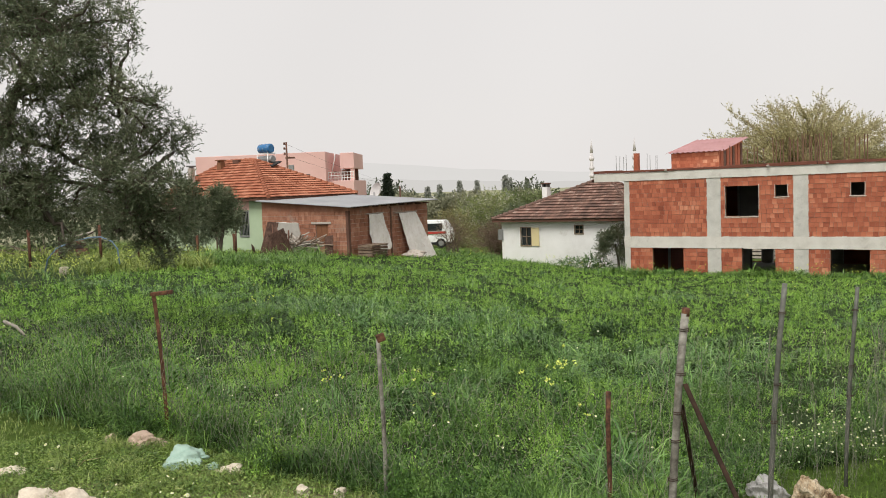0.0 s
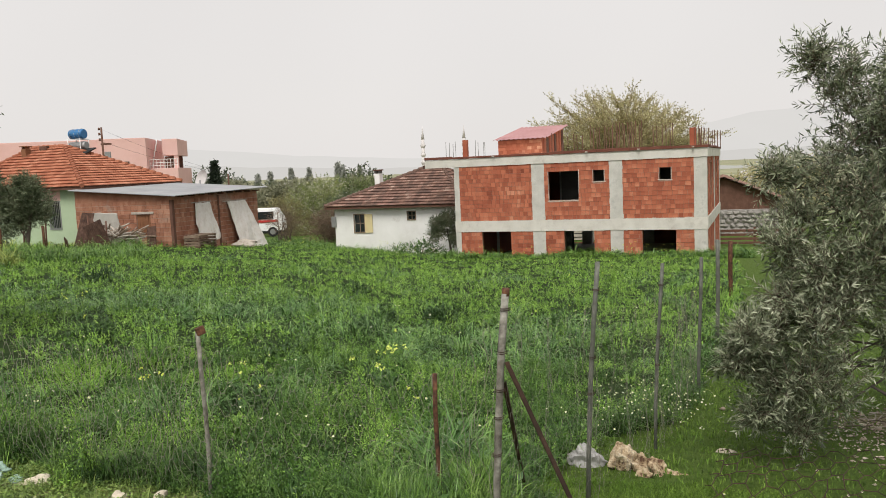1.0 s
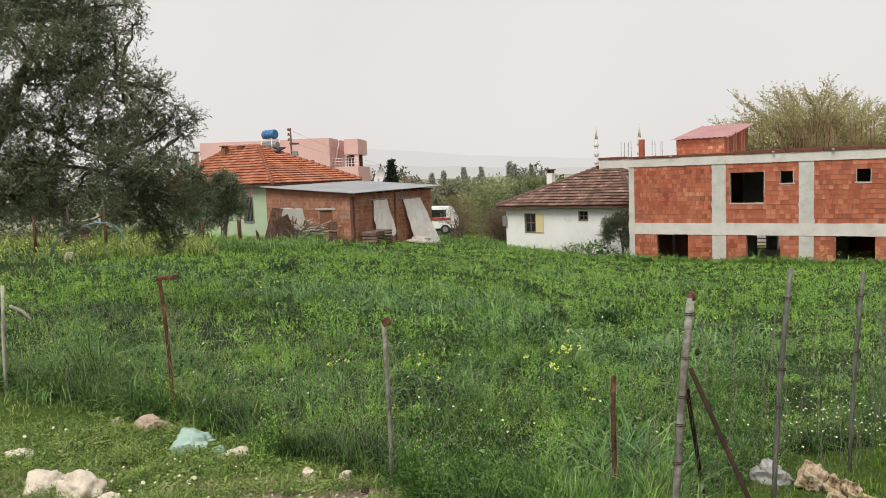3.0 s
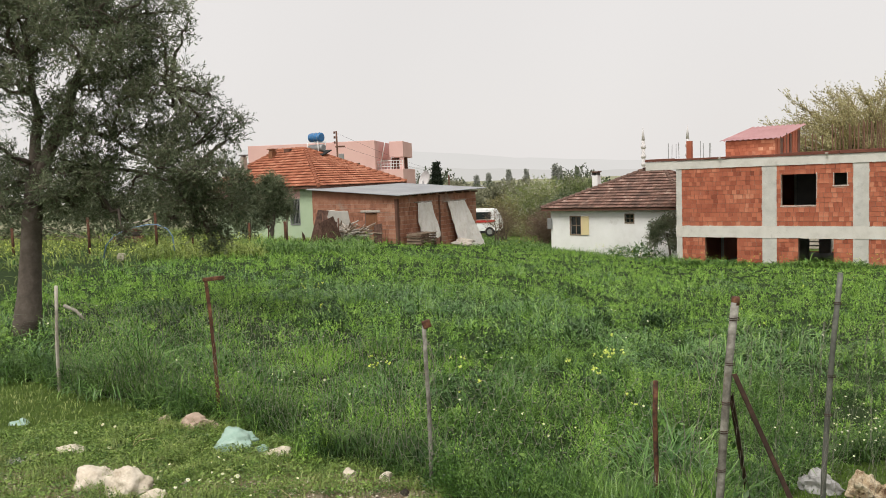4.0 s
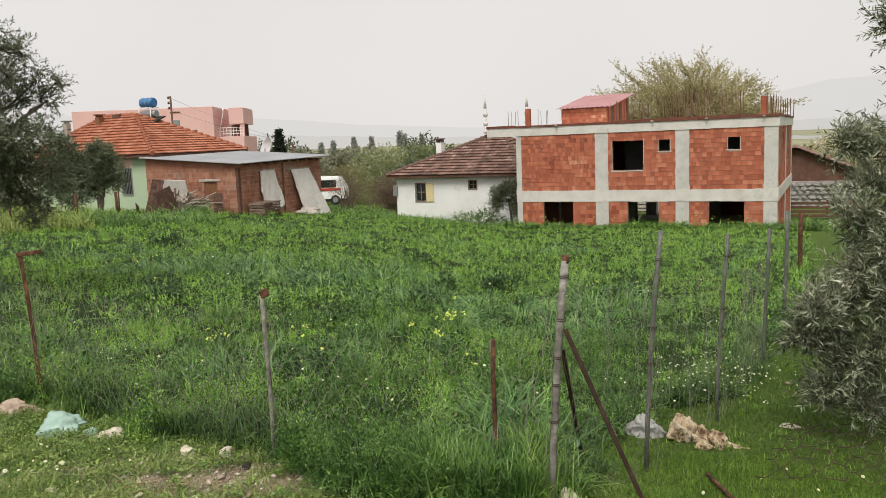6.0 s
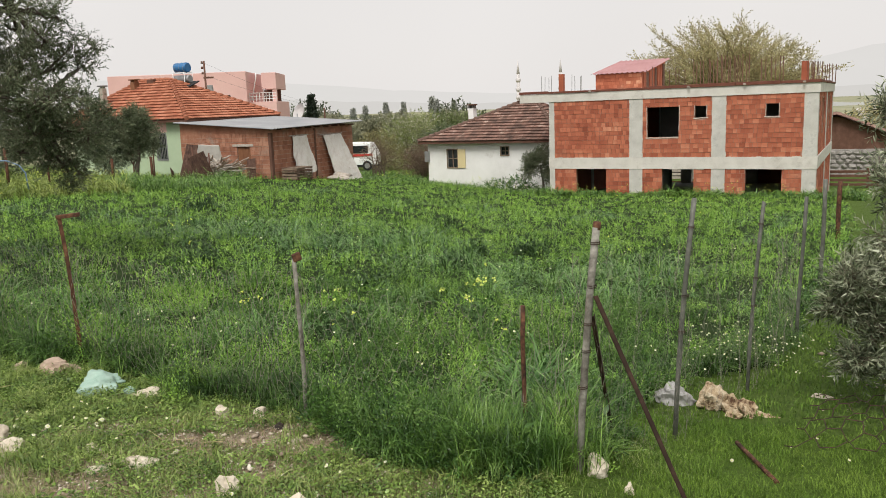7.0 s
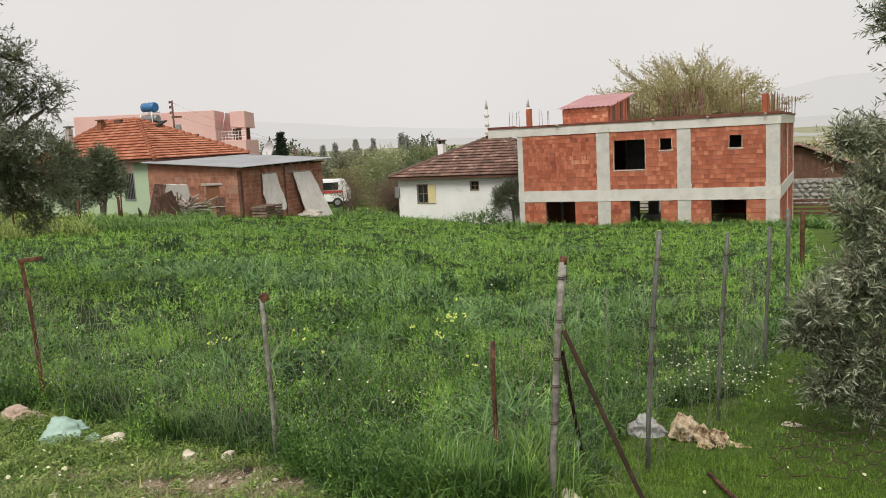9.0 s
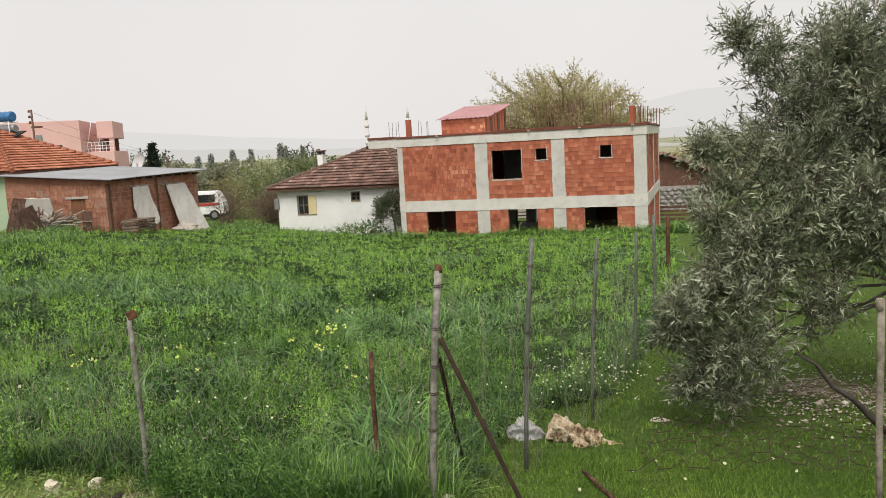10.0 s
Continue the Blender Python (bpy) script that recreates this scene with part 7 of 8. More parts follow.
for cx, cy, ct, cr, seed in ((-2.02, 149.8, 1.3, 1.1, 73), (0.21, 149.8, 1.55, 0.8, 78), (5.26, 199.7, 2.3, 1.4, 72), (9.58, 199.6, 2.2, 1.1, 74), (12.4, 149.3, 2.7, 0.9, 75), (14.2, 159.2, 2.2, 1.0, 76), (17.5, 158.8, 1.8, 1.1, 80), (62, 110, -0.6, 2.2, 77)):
    cypress(cx, cy, ct, cr * 0.8, "cypress far off on the plain, its leaves paled for haze", seed, HAZECYPRESS)

# ---- grass, weeds and flowers ----
FRONT = [(-14.0, 12.0), (-3.3, 6.15), (-2.5, 5.48), (-1.85, 5.15), (-1.45, 4.8), (-0.92, 4.3), (-0.53, 4.05), (-0.26, 3.7), (-0.08, 3.45), (0.18, 3.12), (0.53, 2.97), (0.92, 2.96)]
THISTLES = ((0.3, 7.75, 0.7, 0.4), (1.1, 9.2, 0.35, 0.5), (1.6, 11.4, 0.4, 0.5), (2.6, 11.9, 0.5, 0.5), (-0.05, 5.5, 0.35, 0.3), (4.0, 10.3, 0.6, 0.4), (-1.9, 9.4, 0.4, 0.4), (0.9, 6.1, 0.35, 0.3), (1.4, 15.0, 0.5, 0.45), (-3.6, 18.0, 0.5, 0.45))
FLANK = [(0.92, 2.96), (1.25, 3.55), (1.72, 4.5), (2.2, 5.05), (2.62, 5.12), (3.1, 5.35), (3.75, 6.4), (5.5, 8.6), (8.4, 13.0), (16.5, 26.0)]


def inside_field(x, y):
    """Distance past the fence into the field (negative outside)."""
    fy = np.interp(x, [p[0] for p in FRONT], [p[1] for p in FRONT])
    wob = 0.05 * np.sin(x * 5.1) + 0.05 * np.sin(x * 11.7 + 1.3)
    front = (y - fy) * 0.8 + wob
    fx = np.interp(y, [p[1] for p in FLANK], [p[0] for p in FLANK], left=0.92)
    flank = (fx - x) * 0.8 + 0.06 * np.sin(y * 4.3) + 0.04 * np.sin(y * 11)
    return np.minimum(front, np.where((y > 2.96) | (x > 0.92), flank, 1.0))


def lumps(x, y, scale, seed):
    """Cheap smooth unevenness between 0 and 1."""
    a = np.sin(x * scale + seed) * np.cos(y * scale * 1.13 - seed * 2) + np.sin((x + y) * scale * 0.61 + seed * 3) + 0.6 * np.sin((x * 1.7 - y * 1.3) * scale + seed * 5) + 0.4 * np.sin((x * 0.9 + y * 2.1) * scale * 1.9 + seed)
    return np.clip(0.5 + a / 4.4, 0, 1)


def hashed(i, j, seed):
    v = np.sin(i * 127.1 + j * 311.7 + seed * 74.7) * 43758.5453
    return v - np.floor(v)


def mounds(x, y, size, seed):
    """Rounded tussocks scattered over the plane: height from 0 to 1, and a number that is one for each tussock."""
    i, j = np.floor(x / size), np.floor(y / size)
    best, mark = np.zeros(len(x)), np.zeros(len(x))
    for di in (-1, 0, 1):
        for dj in (-1, 0, 1):
            a, b = i + di, j + dj
            px, py = (a + hashed(a, b, seed)) * size, (b + hashed(a, b, seed + 1)) * size
            r = size * (0.65 + 0.6 * hashed(a, b, seed + 2))
            h = (0.3 + 0.7 * hashed(a, b, seed + 3)) * np.clip(1 - ((x - px) ** 2 + (y - py) ** 2) / r ** 2, 0, 1) ** 0.7
            mark = np.where(h > best, hashed(a, b, seed + 4), mark)
            best = np.maximum(best, h)
    return best, mark


def sward(x, y):
    """Height of the growth in the field and the tussock's own number."""
    a, mark = mounds(x + 0.12 * np.sin(y * 7), y + 0.12 * np.sin(x * 6), 0.42, 3.0)
    b, _ = mounds(x, y, 0.19, 8.0)
    d = inside_field(x, y)
    h = 0.05 + 0.19 * a ** 1.3 * (0.35 + 1.1 * lumps(x, y, 1.1, 2.0)) + 0.10 * b ** 1.3
    return h * np.interp(d, [-0.1, 0.05, 0.3, 0.7], [0.4, 1.0, 1.25, 1.0]) * np.interp(np.hypot(x, y), [12, 22, 34], [1.0, 0.85, 0.6]), mark, d


def fan(rng, n, r0, r1, az0=-36, az1=52):
    r = np.sqrt(rng.uniform(r0 ** 2, r1 ** 2, n))
    a = np.radians(rng.uniform(az0, az1, n))
    return r * np.sin(a), r * np.cos(a)


def blades(rng, x, y, z, height, width, lean=0.45):
    """Bent tapering blades, five corners each."""
    n = len(x)
    az = rng.uniform(0, 2 * math.pi, n)
    out = np.stack([np.cos(az), np.sin(az), np.zeros(n)], -1)
    side = np.stack([-np.sin(az), np.cos(az), np.zeros(n)], -1) * (width * 0.5)[:, None]
    twist = rng.uniform(-0.9, 0.9, n)[:, None]
    side = side * np.cos(twist) + out * (width * 0.5)[:, None] * np.sin(twist)
    bend = (height * lean * rng.uniform(0.15, 1.6, n))[:, None]
    foot = np.stack([x, y, z], -1)
    mid = foot + np.array([0, 0, 1.0]) * (height * 0.72)[:, None] + out * bend * 0.42
    tip = foot + np.array([0, 0, 1.0]) * (height * rng.uniform(0.35, 1.05, n))[:, None] + out * bend
    verts = np.stack([foot - side, foot + side, mid + side * 0.85, mid - side * 0.85, tip], 1).reshape(-1, 3)
    i = np.arange(n)[:, None] * 5
    return verts, i + [0, 1, 2, 3], i + [3, 2, 4]


def arched(rng, x, y, z, length, width, rise=(35, 85), bend=(25, 70)):
    """Blades that rise and bow over, their upper half nearly level."""
    n = len(x)
    az = rng.uniform(0, 2 * math.pi, n)
    out = np.stack([np.cos(az), np.sin(az), np.zeros(n)], -1)
    side = np.stack([-np.sin(az), np.cos(az), rng.uniform(-0.5, 0.5, n)], -1) * (width * 0.5)[:, None]
    rise, bend = np.radians(rng.uniform(*rise, n)), np.radians(rng.uniform(*bend, n))
    p = [np.stack([x, y, z], -1)]
    for k, share in enumerate((0.42, 0.33, 0.25)):
        e = (rise - bend * k)[:, None]
        p.append(p[-1] + (out * np.cos(e) + np.array([0, 0, 1.0]) * np.sin(e)) * (length * share)[:, None])
    verts = np.stack([p[0] - side * 0.7, p[0] + side * 0.7, p[1] + side, p[1] - side, p[2] + side * 0.8, p[2] - side * 0.8, p[3]], 1).reshape(-1, 3)
    i = np.arange(n)[:, None] * 7
    return verts, np.concatenate([i + [0, 1, 2, 3], i + [3, 2, 4, 5]]), i + [5, 4, 6]


def ruffs(rng, cx, cy, count, length, width, spread, rise=(30, 82), bend=(26, 62)):
    """Tufts of arching blades, count of them from each centre."""
    x = np.repeat(cx, count) + rng.normal(size=len(cx) * count) * np.repeat(spread, count)
    y = np.repeat(cy, count) + rng.normal(size=len(cx) * count) * np.repeat(spread, count)
    tall = np.repeat(length, count) * rng.uniform(0.5, 1.15, len(x))
    return arched(rng, x, y, ground_z(x, y), tall, np.repeat(width, count) * rng.uniform(0.65, 1.3, len(x)), rise, bend)


def domes(rng, cx, cy, count, radius, height, size, wide, level=1.2, leaves=6):
    """Low bushy plants: sprigs from each centre out to a dome, leaves along their outer half."""
    sprigs = max(1, count // leaves)
    n = len(cx) * sprigs
    d = unit(rng.normal(size=(n, 3)))
    d[:, 2] = np.abs(d[:, 2])
    d = np.repeat(d, leaves, 0)
    f = np.tile(np.linspace(0.42, 1.0, leaves), n) * np.repeat(rng.uniform(0.7, 1.08, n), leaves)
    n *= leaves
    each = sprigs * leaves
    x, y = np.repeat(cx, each) + d[:, 0] * np.repeat(radius, each) * f, np.repeat(cy, each) + d[:, 1] * np.repeat(radius, each) * f
    z = ground_z(x, y) + np.repeat(height, each) * (0.25 + 0.8 * d[:, 2]) * f
    way = unit(d * np.array([1.0, 1.0, 0.7]) + rng.normal(size=(n, 3)) * 0.5 + np.array([0, 0, 0.3]))
    s = np.repeat(size, each) * rng.uniform(0.75, 1.3, n) * (1.25 - 0.45 * f)
    return leaf_quads(np.stack([x, y, z], -1), way, s, s * wide * rng.uniform(0.8, 1.25, n), rng, 0.1, level)


def meadow_part(x, y):
    """How far a place belongs to the yellowing meadow past the olive."""
    az = np.degrees(np.arctan2(x, y))
    return eased((np.hypot(x, y) - 15 - 0.9 * (az + 30)) / 6) * eased((-13 - az) / 5)


def joined(name, label, sets, material, category="grass"):
    """Sets of vertices and faces as one object of kind stuff."""
    verts, faces, base = [], {}, 0
    for v, *groups in sets:
        verts.append(v)
        for f in groups:
            faces.setdefault(f.shape[1], []).append(f + base)
        base += len(v)
    ob = new(name, arrays_mesh(name, np.concatenate(verts), [np.concatenate(f) for f in faces.values()], material))
    tagged(ob, label, category, kind="stuff")


def bare_soil(x, y):
    """How bare the ground is: trodden patches by the path, stony ground under the olive."""
    a = 0.62 * eased((0.6 * lumps(x, y, 5.1, 3.0) + 0.4 * lumps(x, y, 11.0, 1.0) - 0.42) / 0.2) * eased((0.35 - x) / 0.5) * eased((4.15 - y) / 0.5)
    a = np.maximum(a, eased((1.0 - np.hypot((x + 1.75) / 1.3, (y - 2.55) / 0.62)) / 0.35))
    a = np.maximum(a, 0.85 * eased((1.0 - np.hypot((x + 0.62) / 0.55, (y - 3.64 + 0.1 * np.sin(x * 7)) / 0.2)) / 0.5))
    b = eased((lumps(x, y, 3.4, 6.0) - 0.3) / 0.25) * 0.55 * eased((1.15 - np.hypot(x - 4.4, y - 4.55)) / 0.5)
    return np.maximum(a, b)


def field_growth():
    rng = np.random.default_rng(7)
    green, blue, lime, deep, sombre = [], [], [], [], []
    # plant beside plant: cereal, thin grass, feathery weeds, dark broad-leaved ones
    for r0, r1, gap, big, counts in ((2.8, 8, 0.066, 1.0, (17, 20, 60, 16)), (8, 16, 0.13, 1.5, (15, 15, 30, 14)), (16, 27, 0.23, 2.3, (11, 11, 24, 12)), (27, 44, 0.33, 3.0, (9, 9, 22, 12))):
        n = int((r1 ** 2 - r0 ** 2) * 0.768 / gap ** 2)
        x, y = fan(rng, n, r0, r1)
        h, mark, d = sward(x, y)
        crest = mounds(x + 0.07 * np.sin(y * 9), y + 0.07 * np.sin(x * 8), 0.33 * big ** 0.5, 14.0)[0]
        crest = np.clip((crest - 0.22) / 0.7, 0, 1)
        keep = (d > -0.05) & (meadow_part(x, y) < rng.uniform(0.2, 1.0, n)) & (rng.uniform(0, 1, n) < 0.05 + 0.2 * (big - 1) + 1.5 * crest)
        broad = mounds(x, y, 0.6 * big ** 0.4, 23.0)[0]
        h = h * (0.14 + 0.16 * (big - 1) + (1.85 - 0.1 * big) * crest) * (0.55 + 0.9 * broad)
        x, y, h, mark = x[keep], y[keep], h[keep], mark[keep]
        n, r, az = len(x), np.hypot(x, y), np.degrees(np.arctan2(x, y))
        patch = 0.5 + 1.5 * (0.6 * lumps(x, y, 0.8, 9.0) + 0.4 * lumps(x, y, 2.3, 4.0) - 0.5) + rng.uniform(-0.22, 0.22, n)
        share = np.interp(r, [3, 4.5, 6.5, 11, 17, 30], [0.12, 0.18, 0.36, 0.34, 0.14, 0.03]) + 0.09 * np.clip(-az / 15, -1, 1) * (r < 14)
        cereal = patch > 1 - share
        luck = rng.uniform(0, 1, n)
        thin = ~cereal & (luck < 0.14)
        dark = ~cereal & (luck > np.interp(r, [5, 25], [0.90, 0.84])) & (mark > 0.35)
        soft = ~cereal & ~thin & ~dark
        pale = soft & (0.75 * mark + 0.25 * rng.uniform(0, 1, n) + np.interp(r, [4, 8, 14, 26], [-0.34, -0.04, 0.42, 0.85]) > 0.42)
        w = 0.0038 * big
        blue.append(ruffs(rng, x[cereal], y[cereal], counts[0], (h[cereal] + 0.035) * rng.uniform(0.8, 1.25, cereal.sum()), np.full(cereal.sum(), w * 1.75), np.full(cereal.sum(), 0.03 * big)))
        green.append(ruffs(rng, x[thin], y[thin], counts[1], (h[thin] + 0.04) * rng.uniform(0.75, 1.25, thin.sum()), np.full(thin.sum(), w), np.full(thin.sum(), 0.028 * big)))
        for pick, to in ((pale, lime), (soft & ~pale, deep)):
            m = pick.sum()
            to.append(domes(rng, x[pick], y[pick], counts[2], rng.uniform(0.06, 0.10, m) * (0.5 + 0.5 * big), h[pick] * rng.uniform(0.75, 1.15, m), np.full(m, np.interp(big, [1, 1.5, 3], [0.0185, 0.031, 0.06])), 0.17, 1.3 + 0.4 * big))
        m = dark.sum()
        deep.append(domes(rng, x[dark], y[dark], counts[3], rng.uniform(0.07, 0.14, m) * (0.4 + 0.6 * big), h[dark] * rng.uniform(1.1, 1.7, m), np.full(m, 0.042 * (0.6 + 0.4 * big)), 0.2, 1.0))
    # big dark thistles standing out of the field
    for cx, cy, wide, tall in THISTLES:
        k = max(3, int(wide * 26))
        sombre.append(domes(rng, rng.normal(cx, wide * 0.3, k), rng.normal(cy, wide * 0.25, k), 44, np.full(k, wide * 0.3), rng.uniform(0.5, 0.95, k) * tall, np.full(k, 0.026 + 0.0028 * math.hypot(cx, cy)), 0.2, 0.3))
        sombre.append(ruffs(rng, rng.normal(cx, wide * 0.2, 4), rng.normal(cy, wide * 0.2, 4), 7, np.full(4, tall), np.full(4, 0.005 + 0.0008 * math.hypot(cx, cy)), np.full(4, 0.05)))
    # the bushy bank behind the front fence, then upright grass towards the corner post
    m = 150
    x = rng.uniform(-0.28, 0.5, m)
    y = np.interp(x, [p[0] for p in FRONT], [p[1] for p in FRONT]) + rng.uniform(-0.02, 0.42, m)
    tall = rng.uniform(0.14, 0.34, m)
    # nearly all in the dark leaf colour, for the shade low on the bank
    for pick, to in ((tall > 0.335, lime), (tall <= 0.335, deep)):
        to.append(domes(rng, x[pick], y[pick], 150, rng.uniform(0.06, 0.13, pick.sum()), tall[pick], np.full(pick.sum(), 0.0165), 0.19, 1.5))
    m = 190
    x = rng.uniform(0.3, 1.0, m)
    y = np.interp(x, [p[0] for p in FRONT], [p[1] for p in FRONT]) + rng.uniform(0.0, 0.55, m)
    green.append(ruffs(rng, x, y, 30, rng.uniform(0.17, 0.34, m), np.full(m, 0.0034), np.full(m, 0.035), (52, 88), (8, 40)))
    m = 26
    x, y = rng.normal(0.86, 0.09, m), rng.normal(3.66, 0.13, m)
    blue.append(ruffs(rng, x, y, 14, rng.uniform(0.34, 0.52, m), np.full(m, 0.0068), np.full(m, 0.05), (62, 88), (32, 58)))
    # single tall tufts through the field and before the houses
    spots = []
    for _ in range(420):
        u, v = rng.uniform(-13.5, 1.8), rng.uniform(-1.9, -0.25)
        p = GRID @ Vector((u, v, 0))
        tall = 0.22 + 0.55 * float(lumps(np.array([u]), np.array([v]), 1.9, 5.0)[0]) ** 1.5
        spots.append((p.x, p.y, tall * rng.uniform(0.7, 1.3)))
    for _ in range(130):
        x, y = fan(rng, 1, 4.5, 30)
        if inside_field(x, y)[0] > 0.1:
            spots.append((float(x[0]), float(y[0]), rng.uniform(0.3, 0.5)))
    for k, (cx, cy, h) in enumerate(spots):
        w = np.interp(math.hypot(cx, cy), [3, 8, 26, 38], [0.005, 0.008, 0.02, 0.03])
        (green if k % 3 else blue).append(ruffs(rng, np.array([cx]), np.array([cy]), 24, np.array([h]), np.array([w]), np.array([0.07])))
    # a skirt of drooping grass along the front edge, the shade of the bank in its dark colour
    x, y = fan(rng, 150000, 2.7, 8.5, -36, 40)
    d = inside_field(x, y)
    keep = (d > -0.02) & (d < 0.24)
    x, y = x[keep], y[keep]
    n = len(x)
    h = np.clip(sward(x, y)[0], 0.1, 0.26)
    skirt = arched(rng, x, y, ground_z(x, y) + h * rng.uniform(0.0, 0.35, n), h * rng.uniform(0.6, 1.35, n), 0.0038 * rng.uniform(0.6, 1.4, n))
    joined("edge_grass", "drooping grass along the fence line, coloured dark for shade under the bank", [skirt], EDGE)
    # rank meadow grass along the far boundary
    x, y = fan(rng, 14000, 13, 60, -44, -6)
    keep = (lumps(x, y, 0.5, 3.0) > 0.3) & ((meadow_part(x, y) > rng.uniform(0, 0.8, len(x))) | (np.hypot(x, y) > 40))
    x, y = x[keep], y[keep]
    r = np.hypot(x, y)
    tall = rng.uniform(0.12, 0.4, len(x)) * np.interp(r, [13, 25], [0.8, 1.2])
    u, v = fan(rng, 8000, 27.5, 33, -17, -8.5)
    p, q = fan(rng, 5000, 41, 53, -4, 9)
    u, v, h = np.r_[u, p], np.r_[v, q], np.r_[rng.uniform(0.15, 0.75, 8000), rng.uniform(0.15, 0.5, 5000)]
    h *= 0.3 + 1.1 * lumps(u, v, 1.7, 6.0)
    joined("yard_grass", "rank green grass round the shed and cottage", [arched(rng, u, v, ground_z(u, v), h * 1.15, np.hypot(u, v) * 0.0006)], BLADE)
    p, q = fan(rng, 6000, 26, 34, -24, -16)
    x, y, tall = np.r_[x, p], np.r_[y, q], np.r_[tall, rng.uniform(0.2, 0.6, 6000)]
    r = np.hypot(x, y)
    joined("meadow_grass", "yellowing rank meadow grass beyond the olive tree", [arched(rng, x, y, ground_z(x, y), tall * 1.3, r * 0.001)], MEADOW)
    joined("leafy_weeds", "low leafy weeds in fresh lime green over the field", lime, LIMEWEED, "weeds")
    joined("leafy_weeds", "darker leafy weeds in rounded tussocks over the field", deep, WEED, "weeds")
    joined("thistles", "dark grey-green thistles standing out of the field", sombre, THISTLE, "weeds")
    joined("field_grass", "fresh green grass blades all through the field", green, BLADE)
    joined("cereal_grass", "blue-green self-sown cereal in patches of the field", blue, CEREAL)


field_growth()


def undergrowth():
    """A sheet added under the leaves: dark litter, with the shade of the gaps put into its colour."""
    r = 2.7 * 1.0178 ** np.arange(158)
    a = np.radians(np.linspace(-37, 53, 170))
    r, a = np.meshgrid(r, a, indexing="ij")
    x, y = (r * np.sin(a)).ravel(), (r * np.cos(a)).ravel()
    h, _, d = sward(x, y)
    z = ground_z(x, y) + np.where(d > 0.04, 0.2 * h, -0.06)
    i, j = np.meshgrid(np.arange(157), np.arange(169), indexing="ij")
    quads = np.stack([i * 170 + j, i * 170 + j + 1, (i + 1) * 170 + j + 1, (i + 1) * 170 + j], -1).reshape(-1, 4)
    tagged(new("undergrowth", arrays_mesh("undergrowth", np.stack([x, y, z], -1), [quads[:, ::-1]], UNDER)), "sheet of dark litter added beneath the field grass to shade its gaps", "undergrowth", kind="stuff")


undergrowth()


def short_growth():
    rng = np.random.default_rng(8)
    turf, lawn, clover = [], [], []
    for r0, r1, n, w in ((2.2, 4.6, 185000, 0.0023), (4.6, 8, 46000, 0.0055), (8, 17, 20000, 0.016)):
        x, y = fan(rng, n, r0, r1, -42, 62)
        d = inside_field(x, y)
        tuft, _ = mounds(x, y, 0.17, 5.0)
        keep = (d < 0.06) & (rng.uniform(0, 1, n) > bare_soil(x, y) * (1.02 - 0.15 * tuft)) & (rng.uniform(0, 1, n) < 0.14 + 0.95 * tuft + 0.6 * (x > 1.0))
        x, y, tuft, n = x[keep], y[keep], tuft[keep], keep.sum()
        east = x + 0.3 * np.sin(y * 3.1) > 0.95 + 0.25 * rng.normal(size=n)
        h = (0.010 + np.where(east, 0.028, 0.042) * tuft * (0.4 + lumps(x, y, 2.0, 2.0))) * rng.uniform(0.5, 1.4, n)
        for pick, to in ((east, lawn), (~east, turf)):
            to.append(blades(rng, x[pick], y[pick], ground_z(x[pick], y[pick]) - 0.003, h[pick], w * rng.uniform(0.7, 1.3, pick.sum()), 0.9))
    x, y = fan(rng, 190000, 2.2, 6.0, -42, 24)
    patch = mounds(x, y, 0.3, 21.0)[0] * lumps(x, y, 1.7, 4.0)
    keep = (inside_field(x, y) < 0.05) & (patch > 0.17) & (bare_soil(x, y) < 0.6) & (x < 0.8)
    x, y, n = x[keep], y[keep], keep.sum()
    az = rng.uniform(0, 6.3, n)
    s = rng.uniform(0.006, 0.017, n)
    clover.append(leaf_quads(np.stack([x, y, ground_z(x, y) + rng.uniform(0.005, 0.04, n)], -1), unit(np.stack([np.cos(az), np.sin(az), rng.uniform(-0.1, 0.5, n)], -1)), s, s * 0.36, rng, 0.15, 2.0))
    # clumps of longer grass and flat rosettes in the trodden turf
    clump, rosette = [], []
    for k in range(1300):
        cx, cy = fan(rng, 1, 1.9, 5.6, -42, 16)
        cx, cy = float(cx[0]), float(cy[0])
        if inside_field(np.array([cx]), np.array([cy]))[0] > -0.05 or bare_soil(np.array([cx]), np.array([cy]))[0] > rng.uniform(0.3, 1.1):
            continue
        if k % 5 < 2:
            n = int(rng.integers(10, 24))
            az = rng.uniform(0, 6.3, n)
            s = rng.uniform(0.014, 0.04, n)
            foot = np.stack([np.full(n, cx), np.full(n, cy), np.full(n, gz(cx, cy) + 0.012)], -1) + rng.normal(size=(n, 3)) * np.array([0.02, 0.02, 0.004])
            rosette.append(leaf_quads(foot, unit(np.stack([np.cos(az), np.sin(az), rng.uniform(0.05, 0.6, n)], -1)), s, s * 0.26, rng, 0.15, 2.5))
        else:
            n = int(rng.integers(24, 46))
            x, y = rng.normal(cx, 0.035, n), rng.normal(cy, 0.03, n)
            clump.append(arched(rng, x, y, ground_z(x, y), rng.uniform(0.04, 0.13, n), 0.0032 * rng.uniform(0.7, 1.4, n)))
    joined("grass_clumps", "loose clumps of longer grass on the trodden ground", clump, TURF)
    joined("leaf_rosettes", "flat rosettes of broad dark leaves in turf", rosette, CLOVER, "weeds")
    joined("short_turf", "short trodden yellow-green turf by the path", turf, TURF)
    joined("lawn_grass", "fine deep green grass beside the fence and olive", lawn, LAWN)
    joined("low_clover", "small clover and rosette leaves in the turf", clover, CLOVER, "weeds")


short_growth()


